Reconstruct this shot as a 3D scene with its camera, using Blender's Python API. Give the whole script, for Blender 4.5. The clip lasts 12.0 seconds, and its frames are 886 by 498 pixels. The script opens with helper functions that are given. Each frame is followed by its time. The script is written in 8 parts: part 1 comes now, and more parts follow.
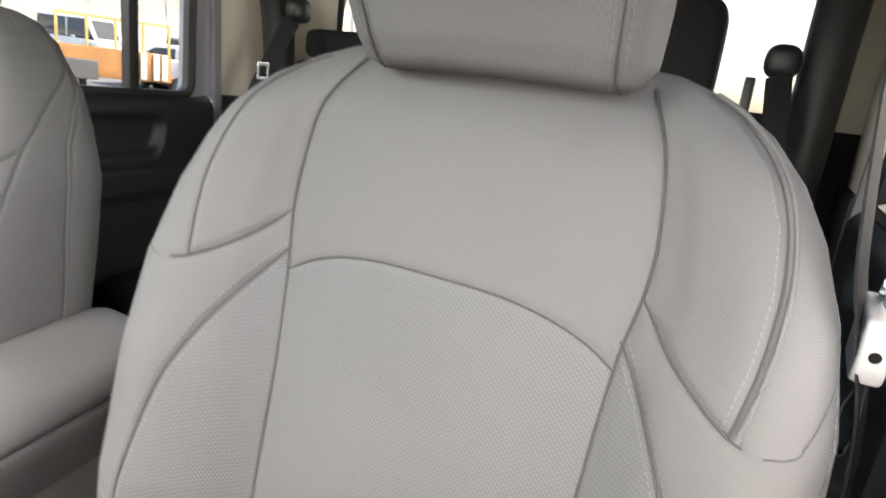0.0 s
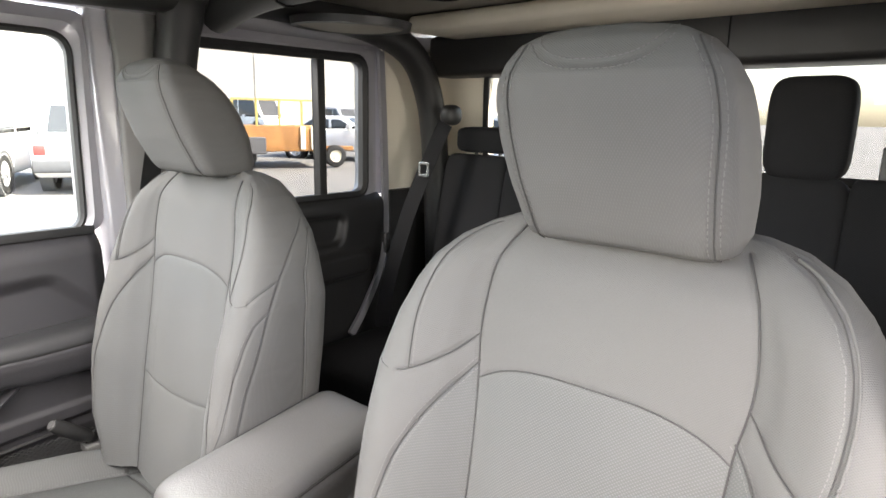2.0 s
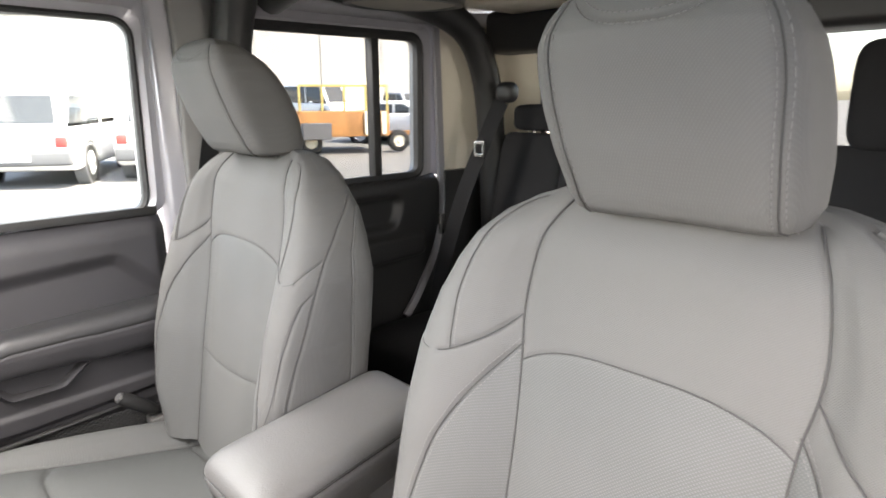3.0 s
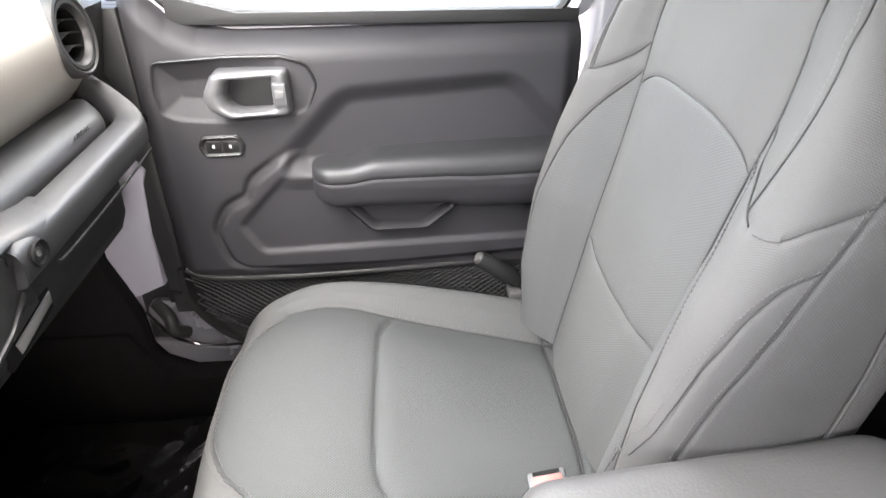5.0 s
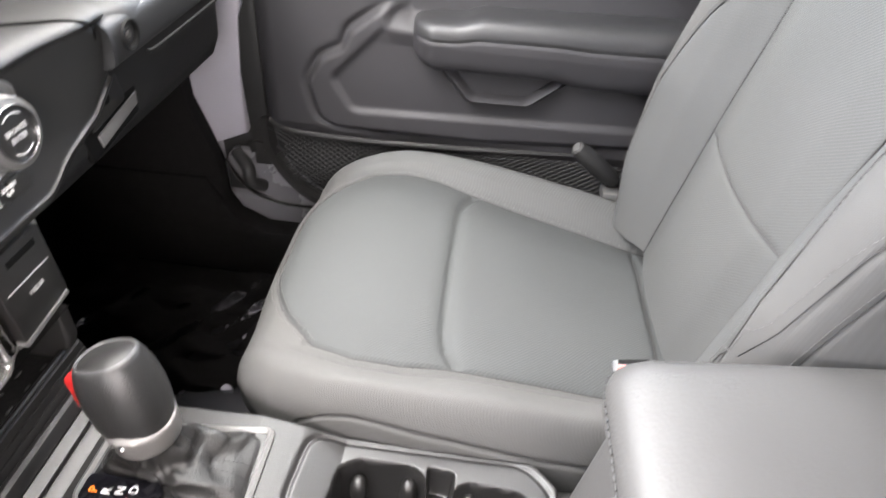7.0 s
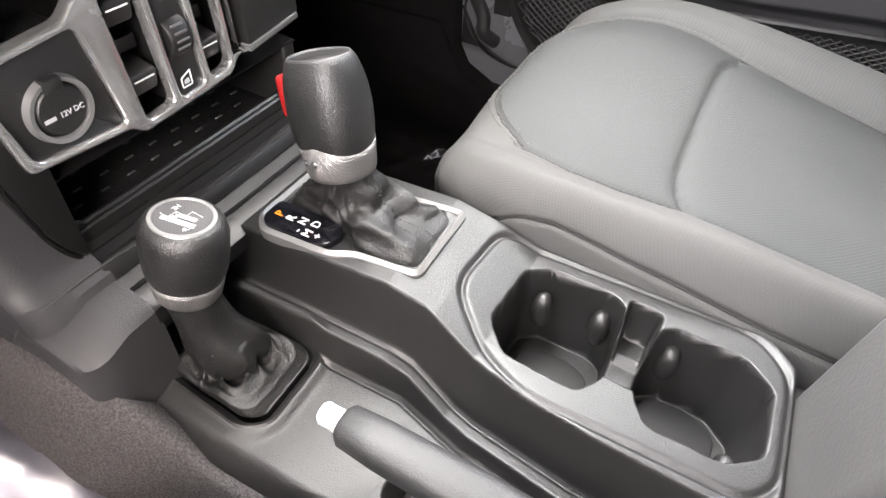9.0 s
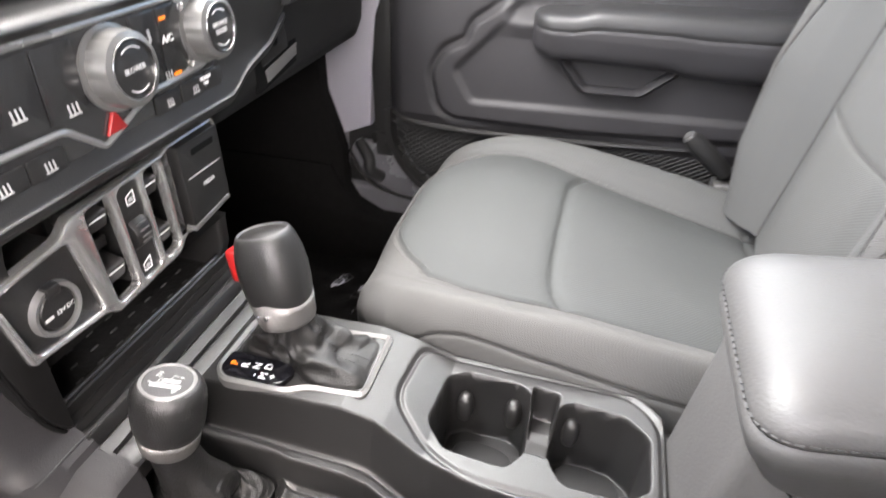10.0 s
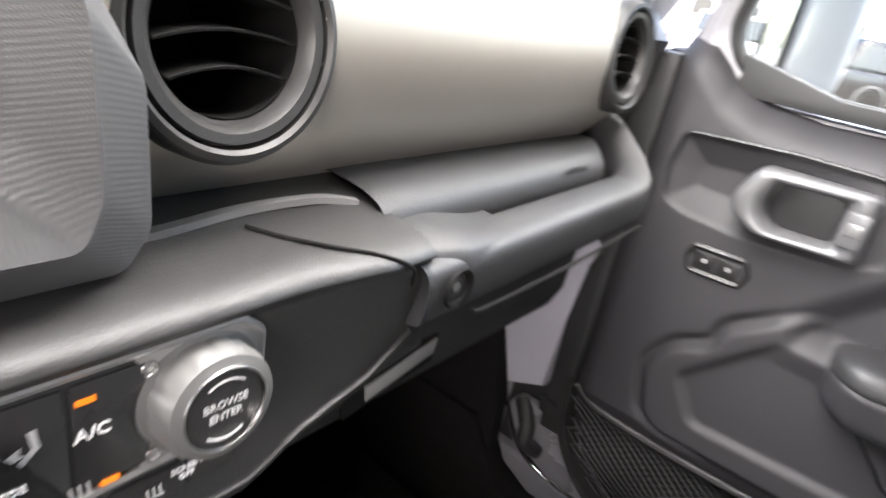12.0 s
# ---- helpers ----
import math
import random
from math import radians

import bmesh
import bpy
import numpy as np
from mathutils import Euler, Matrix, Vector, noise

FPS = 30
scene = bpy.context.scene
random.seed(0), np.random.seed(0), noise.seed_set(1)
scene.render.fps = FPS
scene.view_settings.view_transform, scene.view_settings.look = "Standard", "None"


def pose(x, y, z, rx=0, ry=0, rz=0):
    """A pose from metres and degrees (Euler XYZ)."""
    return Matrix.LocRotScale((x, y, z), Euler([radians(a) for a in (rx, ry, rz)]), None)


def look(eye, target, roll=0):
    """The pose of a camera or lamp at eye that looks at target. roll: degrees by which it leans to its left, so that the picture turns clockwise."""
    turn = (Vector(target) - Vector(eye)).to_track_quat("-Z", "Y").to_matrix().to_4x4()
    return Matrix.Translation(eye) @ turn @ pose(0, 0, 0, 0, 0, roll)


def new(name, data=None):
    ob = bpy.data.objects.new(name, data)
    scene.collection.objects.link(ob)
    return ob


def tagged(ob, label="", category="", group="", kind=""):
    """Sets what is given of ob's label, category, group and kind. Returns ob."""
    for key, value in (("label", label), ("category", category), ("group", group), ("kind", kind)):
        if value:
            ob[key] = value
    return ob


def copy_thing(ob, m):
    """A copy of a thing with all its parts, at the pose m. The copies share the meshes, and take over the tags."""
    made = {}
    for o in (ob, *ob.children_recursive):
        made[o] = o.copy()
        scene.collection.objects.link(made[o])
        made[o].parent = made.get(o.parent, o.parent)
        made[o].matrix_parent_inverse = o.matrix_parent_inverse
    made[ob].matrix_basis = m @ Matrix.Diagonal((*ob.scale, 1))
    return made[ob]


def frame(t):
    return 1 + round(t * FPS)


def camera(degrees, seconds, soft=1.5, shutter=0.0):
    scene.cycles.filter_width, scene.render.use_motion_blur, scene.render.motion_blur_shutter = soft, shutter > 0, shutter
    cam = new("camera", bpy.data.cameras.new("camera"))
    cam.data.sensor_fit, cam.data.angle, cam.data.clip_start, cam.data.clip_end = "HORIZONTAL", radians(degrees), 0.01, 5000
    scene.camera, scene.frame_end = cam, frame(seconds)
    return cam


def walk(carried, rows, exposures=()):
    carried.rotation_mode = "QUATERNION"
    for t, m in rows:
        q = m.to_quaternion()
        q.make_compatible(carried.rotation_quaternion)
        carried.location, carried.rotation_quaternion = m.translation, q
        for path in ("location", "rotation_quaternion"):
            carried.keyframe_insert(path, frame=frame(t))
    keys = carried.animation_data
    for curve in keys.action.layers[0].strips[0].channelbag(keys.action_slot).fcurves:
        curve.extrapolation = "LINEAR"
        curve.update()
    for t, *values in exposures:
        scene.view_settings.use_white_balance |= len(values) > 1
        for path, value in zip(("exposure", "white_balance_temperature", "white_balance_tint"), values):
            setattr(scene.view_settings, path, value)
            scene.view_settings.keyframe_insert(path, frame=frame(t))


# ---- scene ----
cam = camera(71.9, 12.0, soft=1.5, shutter=0.25)
PATH = [
    (0, (0.59, 0.257, 0.963), (-0.276, 1.983, 0.443), 7.1),
    (0.5, (0.599, 0.192, 1.035), (-0.474, 1.826, 0.615), 4.2),
    (1, (0.623, 0.143, 1.078), (-0.579, 1.696, 0.697), 2.4),
    (1.5, (0.647, 0.118, 1.088), (-0.604, 1.626, 0.686), 1.6),
    (2, (0.65, 0.111, 1.086), (-0.619, 1.598, 0.667), 1.0),
    (2.5, (0.65, 0.113, 1.085), (-0.658, 1.562, 0.652), 0.6),
    (3, (0.651, 0.146, 1.072), (-0.761, 1.482, 0.601), -0.3),
    (3.5, (0.586, 0.245, 1.009), (-1.125, 1.135, 0.477), -2.1),
    (3.7, (0.529, 0.267, 0.972), (-1.26, 0.948, 0.394), -1.8),
    (5.3, (0.17, 0.332, 1.039), (-1.489, 0.435, -0.074), 0.6),
    (5.5, (0.164, 0.328, 1.047), (-1.466, 0.44, -0.106), 1.0),
    (6, (0.162, 0.33, 1.042), (-1.451, 0.418, -0.137), 1.4),
    (6.5, (0.168, 0.326, 1.03), (-1.42, 0.371, -0.186), 2.4),
    (7, (0.189, 0.301, 0.927), (-1.367, 0.229, -0.328), 5.4),
    (7.5, (0.207, 0.276, 0.839), (-1.246, -0.013, -0.505), 7.4),
    (7.7, (0.213, 0.276, 0.808), (-1.201, -0.094, -0.557), 7.5),
    (9.3, (0.226, 0.298, 0.752), (-1.079, -0.338, -0.623), 3.1),
    (9.5, (0.232, 0.298, 0.766), (-1.108, -0.312, -0.588), 3.0),
    (10, (0.305, 0.297, 0.841), (-1.317, -0.089, -0.263), 2.8),
    (10.5, (0.401, 0.306, 0.864), (-1.424, 0.278, 0.046), 2.2),
    (11, (0.394, 0.29, 0.896), (-1.461, 0.458, 0.168), 4.6),
    (11.5, (0.232, 0.256, 0.91), (-1.628, 0.018, 0.215), 7.2),
    (12, (-0.026, 0.170, 0.886), (-1.535, -0.880, 0.090), 11.5),
]
EXPOSURE = [(0, 3.18), (1.0, 3.22), (1.5, 3.27), (2.5, 3.36), (3.0, 3.28), (3.7, 3.14), (5.3, 3.5), (6.5, 3.46), (7.5, 3.48), (9.5, 3.52), (10.5, 3.38), (11.0, 3.35), (12, 3.2)]
walk(cam, [(t, look(eye, target, roll)) for t, eye, target, roll in PATH], exposures=[(t, e, 7300 if t < 3.5 else 6950, 15) for t, e in EXPOSURE])

# ---- light ----
SUN_ELEV, SUN_AZ = 54.0, 62.0
world = bpy.data.worlds.new("sky")
scene.world = world
world.use_nodes = True
wn = world.node_tree
wn.nodes.clear()
sky = wn.nodes.new("ShaderNodeTexSky")
sky.sky_type, sky.sun_disc = "NISHITA", False
sky.sun_elevation, sky.sun_rotation = radians(SUN_ELEV), radians(SUN_AZ)
sky.air_density, sky.dust_density = 1.0, 2.5
bg = wn.nodes.new("ShaderNodeBackground")
bg.inputs[1].default_value = 0.15
wo = wn.nodes.new("ShaderNodeOutputWorld")
wn.links.new(sky.outputs[0], bg.inputs[0])
wn.links.new(bg.outputs[0], wo.inputs[0])
sun = new("sun", bpy.data.lights.new("sun", "SUN"))
sun.data.energy, sun.data.angle, sun.data.color = 3.0, radians(0.6), (1.0, 0.95, 0.88)
SUN_DIR = Vector((math.sin(radians(SUN_AZ)) * math.cos(radians(SUN_ELEV)), math.cos(radians(SUN_AZ)) * math.cos(radians(SUN_ELEV)), math.sin(radians(SUN_ELEV))))
sun.matrix_world = look((0, 0, 0), -SUN_DIR) @ Matrix.Identity(4)
sun.location = SUN_DIR * 30


def sky_opening(name, m, w, h, power, color=(0.97, 0.99, 1.0), spread=180):
    """The sky's light through an opening of the cabin."""
    la = bpy.data.lights.new(name, "AREA")
    la.shape, la.size, la.size_y, la.energy, la.color = "RECTANGLE", w, h, power, color
    la.spread = radians(spread)
    ob = new(name, la)
    ob.matrix_world = m
    return ob


sky_opening("driver_door_daylight", look((0.84, 0.06, 0.88), (0.58, 0.60, 0.40)), 0.34, 0.34, 1.5, (1.0, 0.98, 0.95), 110)
sky_opening("door_opening_daylight", look((0.80, 0.46, 1.02), (0.12, -0.26, 0.66)), 0.40, 0.34, 0.75, (1.0, 0.985, 0.97), 100)
sky_opening("windscreen_daylight", look((-0.12, -0.08, 1.17), (-0.08, 0.16, 0.50)), 0.90, 0.36, 3.6, spread=152)
sky_opening("passenger_window_daylight", look((-1.25, 0.22, 1.62), (0.0, 0.22, 0.62)), 0.70, 0.45, 4.9, (0.96, 0.99, 1.0))
sky_opening("rear_window_daylight", look((0.92, 1.06, 1.09), (-0.30, 0.0, 0.70)), 0.50, 0.36, 0.8)


# ---- materials ----
def nodes_of(name):
    m = bpy.data.materials.new(name)
    m.use_nodes = True
    return m, m.node_tree.nodes, m.node_tree.links, m.node_tree.nodes["Principled BSDF"]


def mat(name, color, rough=0.5, metal=0.0, grain=0.0, grain_scale=900.0, var=0.12, var_scale=9.0, rough_var=0.1, coat=0.0, spec=0.5, weave=None):
    """Base colour varied at two scales, with a fine bump; weave: (pitch in metres, bump, darkening)."""
    m, n, l, p = nodes_of(name)
    p.inputs["Roughness"].default_value, p.inputs["Metallic"].default_value = rough, metal
    p.inputs["Coat Weight"].default_value, p.inputs["Specular IOR Level"].default_value = coat, spec
    tc = n.new("ShaderNodeTexCoord")
    big = n.new("ShaderNodeTexNoise")
    big.inputs["Scale"].default_value, big.inputs["Detail"].default_value = var_scale, 5
    l.new(tc.outputs["Object"], big.inputs["Vector"])
    fine = n.new("ShaderNodeTexNoise")
    fine.inputs["Scale"].default_value, fine.inputs["Detail"].default_value = grain_scale, 2
    l.new(tc.outputs["Object"], fine.inputs["Vector"])
    ramp = n.new("ShaderNodeMapRange")
    ramp.inputs["From Min"].default_value, ramp.inputs["From Max"].default_value = 0.25, 0.75
    ramp.inputs["To Min"].default_value, ramp.inputs["To Max"].default_value = 1 - var, 1 + var
    l.new(big.outputs["Fac"], ramp.inputs["Value"])
    mul = n.new("ShaderNodeVectorMath")
    mul.operation = "SCALE"
    mul.inputs[0].default_value = color
    l.new(ramp.outputs[0], mul.inputs["Scale"])
    out = mul.outputs[0]
    height = fine.outputs["Fac"]
    if weave:
        pitch, wb, dark = weave
        a = n.new("ShaderNodeTexWave")
        a.wave_type, a.bands_direction = "BANDS", "DIAGONAL"
        a.inputs["Scale"].default_value = 0.314 / pitch
        a.inputs["Distortion"].default_value, a.inputs["Detail"].default_value = 0.0, 0
        l.new(tc.outputs["Object"], a.inputs["Vector"])
        mp = n.new("ShaderNodeMapping")
        mp.inputs["Scale"].default_value = (-1, 1, 1)
        l.new(tc.outputs["Object"], mp.inputs["Vector"])
        b = n.new("ShaderNodeTexWave")
        b.wave_type, b.bands_direction = "BANDS", "DIAGONAL"
        b.inputs["Scale"].default_value = 0.314 / pitch
        l.new(mp.outputs[0], b.inputs["Vector"])
        mx = n.new("ShaderNodeMath")
        mx.operation = "MULTIPLY"
        l.new(a.outputs["Fac"], mx.inputs[0])
        l.new(b.outputs["Fac"], mx.inputs[1])
        ad = n.new("ShaderNodeMath")
        ad.operation = "MULTIPLY_ADD"
        ad.inputs[1].default_value = 0.25
        l.new(fine.outputs["Fac"], ad.inputs[0])
        l.new(mx.outputs[0], ad.inputs[2])
        height = ad.outputs[0]
        dk = n.new("ShaderNodeMapRange")
        dk.inputs["To Min"].default_value, dk.inputs["To Max"].default_value = 1 - dark, 1 + dark
        l.new(mx.outputs[0], dk.inputs["Value"])
        m2 = n.new("ShaderNodeVectorMath")
        m2.operation = "SCALE"
        l.new(out, m2.inputs[0])
        l.new(dk.outputs[0], m2.inputs["Scale"])
        out = m2.outputs[0]
        grain = wb
    l.new(out, p.inputs["Base Color"])
    rr = n.new("ShaderNodeMapRange")
    rr.inputs["To Min"].default_value, rr.inputs["To Max"].default_value = max(0.02, rough - rough_var), min(1, rough + rough_var)
    l.new(big.outputs["Fac"], rr.inputs["Value"])
    l.new(rr.outputs[0], p.inputs["Roughness"])
    if grain:
        bp = n.new("ShaderNodeBump")
        bp.inputs["Strength"].default_value, bp.inputs["Distance"].default_value = grain, 0.0006
        l.new(height, bp.inputs["Height"])
        l.new(bp.outputs[0], p.inputs["Normal"])
    return m


def glass_mat(name, tint=(0.93, 0.97, 0.95), rough=0.0, ior=1.3):
    m, n, l, p = nodes_of(name)
    n.remove(p)
    tr = n.new("ShaderNodeBsdfTransparent")
    tr.inputs[0].default_value = (*tint, 1)
    gl = n.new("ShaderNodeBsdfGlossy")
    gl.inputs["Roughness"].default_value = rough
    fr = n.new("ShaderNodeFresnel")
    fr.inputs[0].default_value = ior
    mx = n.new("ShaderNodeMixShader")
    l.new(fr.outputs[0], mx.inputs[0])
    l.new(tr.outputs[0], mx.inputs[1])
    l.new(gl.outputs[0], mx.inputs[2])
    l.new(mx.outputs[0], n["Material Output"].inputs[0])
    return m


def glow_mat(name, color, strength):
    m, n, l, p = nodes_of(name)
    p.inputs["Base Color"].default_value = (*[c * 0.3 for c in color], 1)
    p.inputs["Emission Color"].default_value = (*color, 1)
    p.inputs["Emission Strength"].default_value = strength
    return m


M_FABRIC = mat("grey_twill_fabric", (0.080, 0.079, 0.077), 0.72, var=0.05, weave=(0.0014, 0.38, 0.07), spec=0.25)
M_MESH = mat("grey_mesh_fabric", (0.077, 0.0785, 0.077), 0.7, var=0.05, weave=(0.0021, 0.45, 0.14), spec=0.3)
# ribbed weave; its base is also darkened for the shade on the cushion
M_RIB = mat("shaded_grey_ribbed_fabric", (0.061, 0.0645, 0.064), 0.72, var=0.05, weave=(0.0017, 0.6, 0.20), spec=0.25)
M_STITCH = mat("grey_thread", (0.088, 0.086, 0.083), 0.6, var=0.05)
M_SEAM = mat("dark_seam", (0.030, 0.029, 0.029), 0.8)
M_REARFAB = mat("charcoal_fabric", (0.017, 0.017, 0.018), 0.85, var=0.15, weave=(0.003, 0.4, 0.2), spec=0.2)
M_DOOR = mat("charcoal_grained_plastic", (0.029, 0.028, 0.0302), 0.55, grain=0.4, grain_scale=800, var=0.08, spec=0.4)
M_PLASTIC = mat("black_grained_plastic", (0.0115, 0.0111, 0.0110), 0.43, grain=0.55, grain_scale=900, var=0.12, spec=0.7)
# darker copy of the black plastic for parts that lie in shade
M_SHADEPLASTIC = mat("shaded_black_plastic", (0.009, 0.009, 0.0095), 0.5, grain=0.5, grain_scale=700, var=0.12, spec=0.5)
M_RINGGREY = mat("dark_grey_ring_plastic", (0.03, 0.0295, 0.029), 0.4, 0.2, var=0.06, grain=0.2, grain_scale=900)
M_PANELSILVER = mat("brushed_silver_panel", (0.60, 0.593, 0.585), 0.24, 0.85, var=0.05, rough_var=0.1)
M_STACK = mat("satin_black_plastic", (0.0075, 0.0072, 0.0072), 0.33, grain=0.25, grain_scale=900, var=0.12, spec=0.55)
M_SOFT = mat("soft_black_vinyl", (0.021, 0.021, 0.0218), 0.50, grain=0.5, grain_scale=600, var=0.1, spec=0.6)
M_LID = mat("grey_vinyl", (0.061, 0.060, 0.059), 0.50, grain=0.6, grain_scale=380, var=0.08, spec=0.5)
M_GLOSS = mat("gloss_black_plastic", (0.020, 0.020, 0.021), 0.22, var=0.1, rough_var=0.06, coat=0.3)
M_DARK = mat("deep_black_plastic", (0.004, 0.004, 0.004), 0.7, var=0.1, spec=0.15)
M_LEATHER = mat("black_leather", (0.013, 0.0127, 0.0126), 0.44, grain=1.2, grain_scale=520, var=0.2, spec=0.5)
M_KNOB = mat("black_leather_knob", (0.014, 0.0138, 0.0138), 0.40, grain=0.9, grain_scale=800, var=0.1, spec=0.7)
M_CHROME = mat("satin_chrome", (0.62, 0.61, 0.60), 0.22, 1.0, var=0.04, rough_var=0.06)
M_SATIN = mat("satin_silver_paint", (0.30, 0.297, 0.293), 0.30, 0.6, var=0.05, rough_var=0.08)
M_COLLAR = mat("knurled_silver", (0.36, 0.35, 0.34), 0.30, 0.8, var=0.05, weave=(0.0011, 0.7, 0.12))
M_TRAYMAT = mat("tray_rubber", (0.013, 0.013, 0.013), 0.42, grain=1.0, grain_scale=230, var=0.3, var_scale=120, spec=0.2)
# silver body paint darkened to grey for the shade on the sill
M_SILL = mat("shaded_silver_sill_paint", (0.21, 0.207, 0.218), 0.28, 0.3, var=0.05)
M_DARKCHROME = mat("dark_satin_metal", (0.19, 0.187, 0.183), 0.38, 0.6, var=0.05)
M_HANDLE = mat("silver_handle_paint", (0.17, 0.17, 0.174), 0.38, 0.5, var=0.04)
# silver body paint again, its tone set for the light on the jambs
M_JAMB = mat("silver_paint_jamb_tone", (0.42, 0.405, 0.45), 0.35, 0.2, var=0.03, coat=0.3)
M_BRONZE = mat("warm_grey_metallic_paint", (0.45, 0.415, 0.365), 0.40, 0.72, var=0.04, grain=0.05, grain_scale=1500, rough_var=0.05)
M_BEZEL = mat("textured_grey_plastic", (0.060, 0.060, 0.062), 0.40, var=0.05, weave=(0.0012, 0.22, 0.05))
M_SCREEN = mat("dark_screen_glass", (0.006, 0.006, 0.008), 0.06, var=0.1, rough_var=0.03, coat=0.5)
M_BODY = mat("silver_body_paint", (0.36, 0.355, 0.375), 0.32, 0.3, var=0.02, coat=0.6, rough_var=0.04)
M_LINER = mat("beige_headliner", (0.30, 0.275, 0.235), 0.9, grain=0.3, grain_scale=500, var=0.05)
M_HARDTOP = mat("cream_hardtop_liner", (0.72, 0.66, 0.55), 0.85, grain=0.2, grain_scale=300, var=0.04)
M_RUBBER = mat("black_rubber", (0.015, 0.015, 0.015), 0.6, var=0.15)
M_CARPET = mat("dark_grey_carpet", (0.062, 0.058, 0.059), 0.98, grain=1.0, grain_scale=700, var=0.6, var_scale=520, spec=0.1)
M_MATFLOOR = mat("black_floor_mat", (0.010, 0.010, 0.010), 0.5, grain=0.4, grain_scale=300, var=0.4, var_scale=25)
M_BELT = mat("black_belt_webbing", (0.016, 0.016, 0.017), 0.75, spec=0.2, var=0.06, weave=(0.002, 0.4, 0.15))
M_RED = mat("red_plastic", (0.30, 0.012, 0.012), 0.35, var=0.05)
M_PINK = mat("faded_red_button", (0.52, 0.075, 0.06), 0.4, var=0.05)
M_WHITE = mat("white_print", (0.8, 0.8, 0.8), 0.5, var=0.02)
M_GREYPRINT = mat("grey_print", (0.45, 0.45, 0.45), 0.5, var=0.02)
M_FILM = glass_mat("clear_protective_film", (0.86, 0.86, 0.9), 0.06, 1.55)
M_GLASS = glass_mat("clear_window_glass")
M_TINT = glass_mat("tinted_window_glass", (0.57, 0.585, 0.575))
M_AMBER = glow_mat("amber_indicator", (1.0, 0.24, 0.01), 0.14)
M_REARPLASTIC = mat("black_rear_plastic", (0.018, 0.018, 0.018), 0.45, grain=0.2, grain_scale=700)
M_PILLAR = mat("grey_pillar_plastic", (0.15, 0.147, 0.14), 0.5, grain=0.4, grain_scale=700, var=0.05)
M_NET = mat("black_net_cord", (0.012, 0.012, 0.012), 0.7)
# dark carpet, taken down further so the footwell's shade is in the colour
M_FLOORBLACK_SHADED = mat("black_carpet_in_shade", (0.007, 0.0066, 0.0066), 0.95, grain=0.8, grain_scale=600, var=0.3, var_scale=60, spec=0.1)
M_LENS = mat("frosted_lamp_lens", (0.75, 0.75, 0.72), 0.3)


# ---- builders ----
def part(name, bm, material, parent, label="", smooth=True, angle=40):
    """Links a bmesh as one mesh object under a thing or a part."""
    bmesh.ops.recalc_face_normals(bm, faces=bm.faces)
    me = bpy.data.meshes.new(name)
    if smooth:
        lim = radians(angle)
        for f in bm.faces:
            f.smooth = True
        for e in bm.edges:
            if len(e.link_faces) == 2 and e.calc_face_angle(0) > lim:
                e.smooth = False
    bm.to_mesh(me)
    bm.free()
    me.materials.append(material)
    ob = new(name, me)
    if parent is not None:
        ob.parent = parent
    if label:
        tagged(ob, label)
    return ob


def data_part(name, verts, faces, material, parent, label="", smooth=True, normals=None):
    me = bpy.data.meshes.new(name)
    me.from_pydata([tuple(v) for v in verts], [], [tuple(f) for f in faces])
    me.update()
    if smooth:
        me.polygons.foreach_set("use_smooth", [True] * len(me.polygons))
    if normals is not None:
        me.normals_split_custom_set_from_vertices([tuple(n) for n in normals])
    me.materials.append(material)
    ob = new(name, me)
    if parent is not None:
        ob.parent = parent
    if label:
        tagged(ob, label)
    return ob


def thing(name, label, category, group="", kind=""):
    ob = new(name)
    ob.empty_display_size = 0.05
    return tagged(ob, label, category, group, kind)


def box(x0, x1, y0, y1, z0, z1, r=0.003, seg=2, m=None, bm=None):
    """A bevelled box."""
    own = bmesh.new()
    geo = bmesh.ops.create_cube(own, size=1)
    for v in geo["verts"]:
        v.co = Vector(((x0 + x1) / 2 + v.co.x * (x1 - x0), (y0 + y1) / 2 + v.co.y * (y1 - y0), (z0 + z1) / 2 + v.co.z * (z1 - z0)))
    if r > 0:
        bmesh.ops.bevel(own, geom=own.edges[:], offset=r, segments=seg, profile=0.5, affect="EDGES")
    return merge(own, m, bm)


def merge(own, m=None, bm=None):
    if m is not None:
        own.transform(m)
    if bm is None:
        return own
    me = bpy.data.meshes.new("tmp")
    own.to_mesh(me)
    own.free()
    bm.from_mesh(me)
    bpy.data.meshes.remove(me)
    return bm


def prism(pts, lo, hi, axis="z", r=0.003, seg=2, bm=None, m=None, round_corners=0.0, cseg=4):
    """A polygon in the plane across axis, drawn out from lo to hi, with bevelled rims. Points are (x, y), (x, z) or (y, z)."""
    if round_corners > 0:
        pts = rounded(pts, round_corners, cseg)
    def at(p, h):
        return {"z": (p[0], p[1], h), "y": (p[0], h, p[1]), "x": (h, p[0], p[1])}[axis]
    own = bmesh.new()
    a = [own.verts.new(at(p, lo)) for p in pts]
    b = [own.verts.new(at(p, hi)) for p in pts]
    f1, f2 = own.faces.new(a), own.faces.new(b[::-1])
    for i in range(len(pts)):
        j = (i + 1) % len(pts)
        own.faces.new((a[i], b[i], b[j], a[j]))
    bmesh.ops.recalc_face_normals(own, faces=own.faces)
    if r > 0:
        bmesh.ops.bevel(own, geom=list(f1.edges) + list(f2.edges), offset=r, segments=seg, profile=0.5, affect="EDGES")
    return merge(own, m, bm)


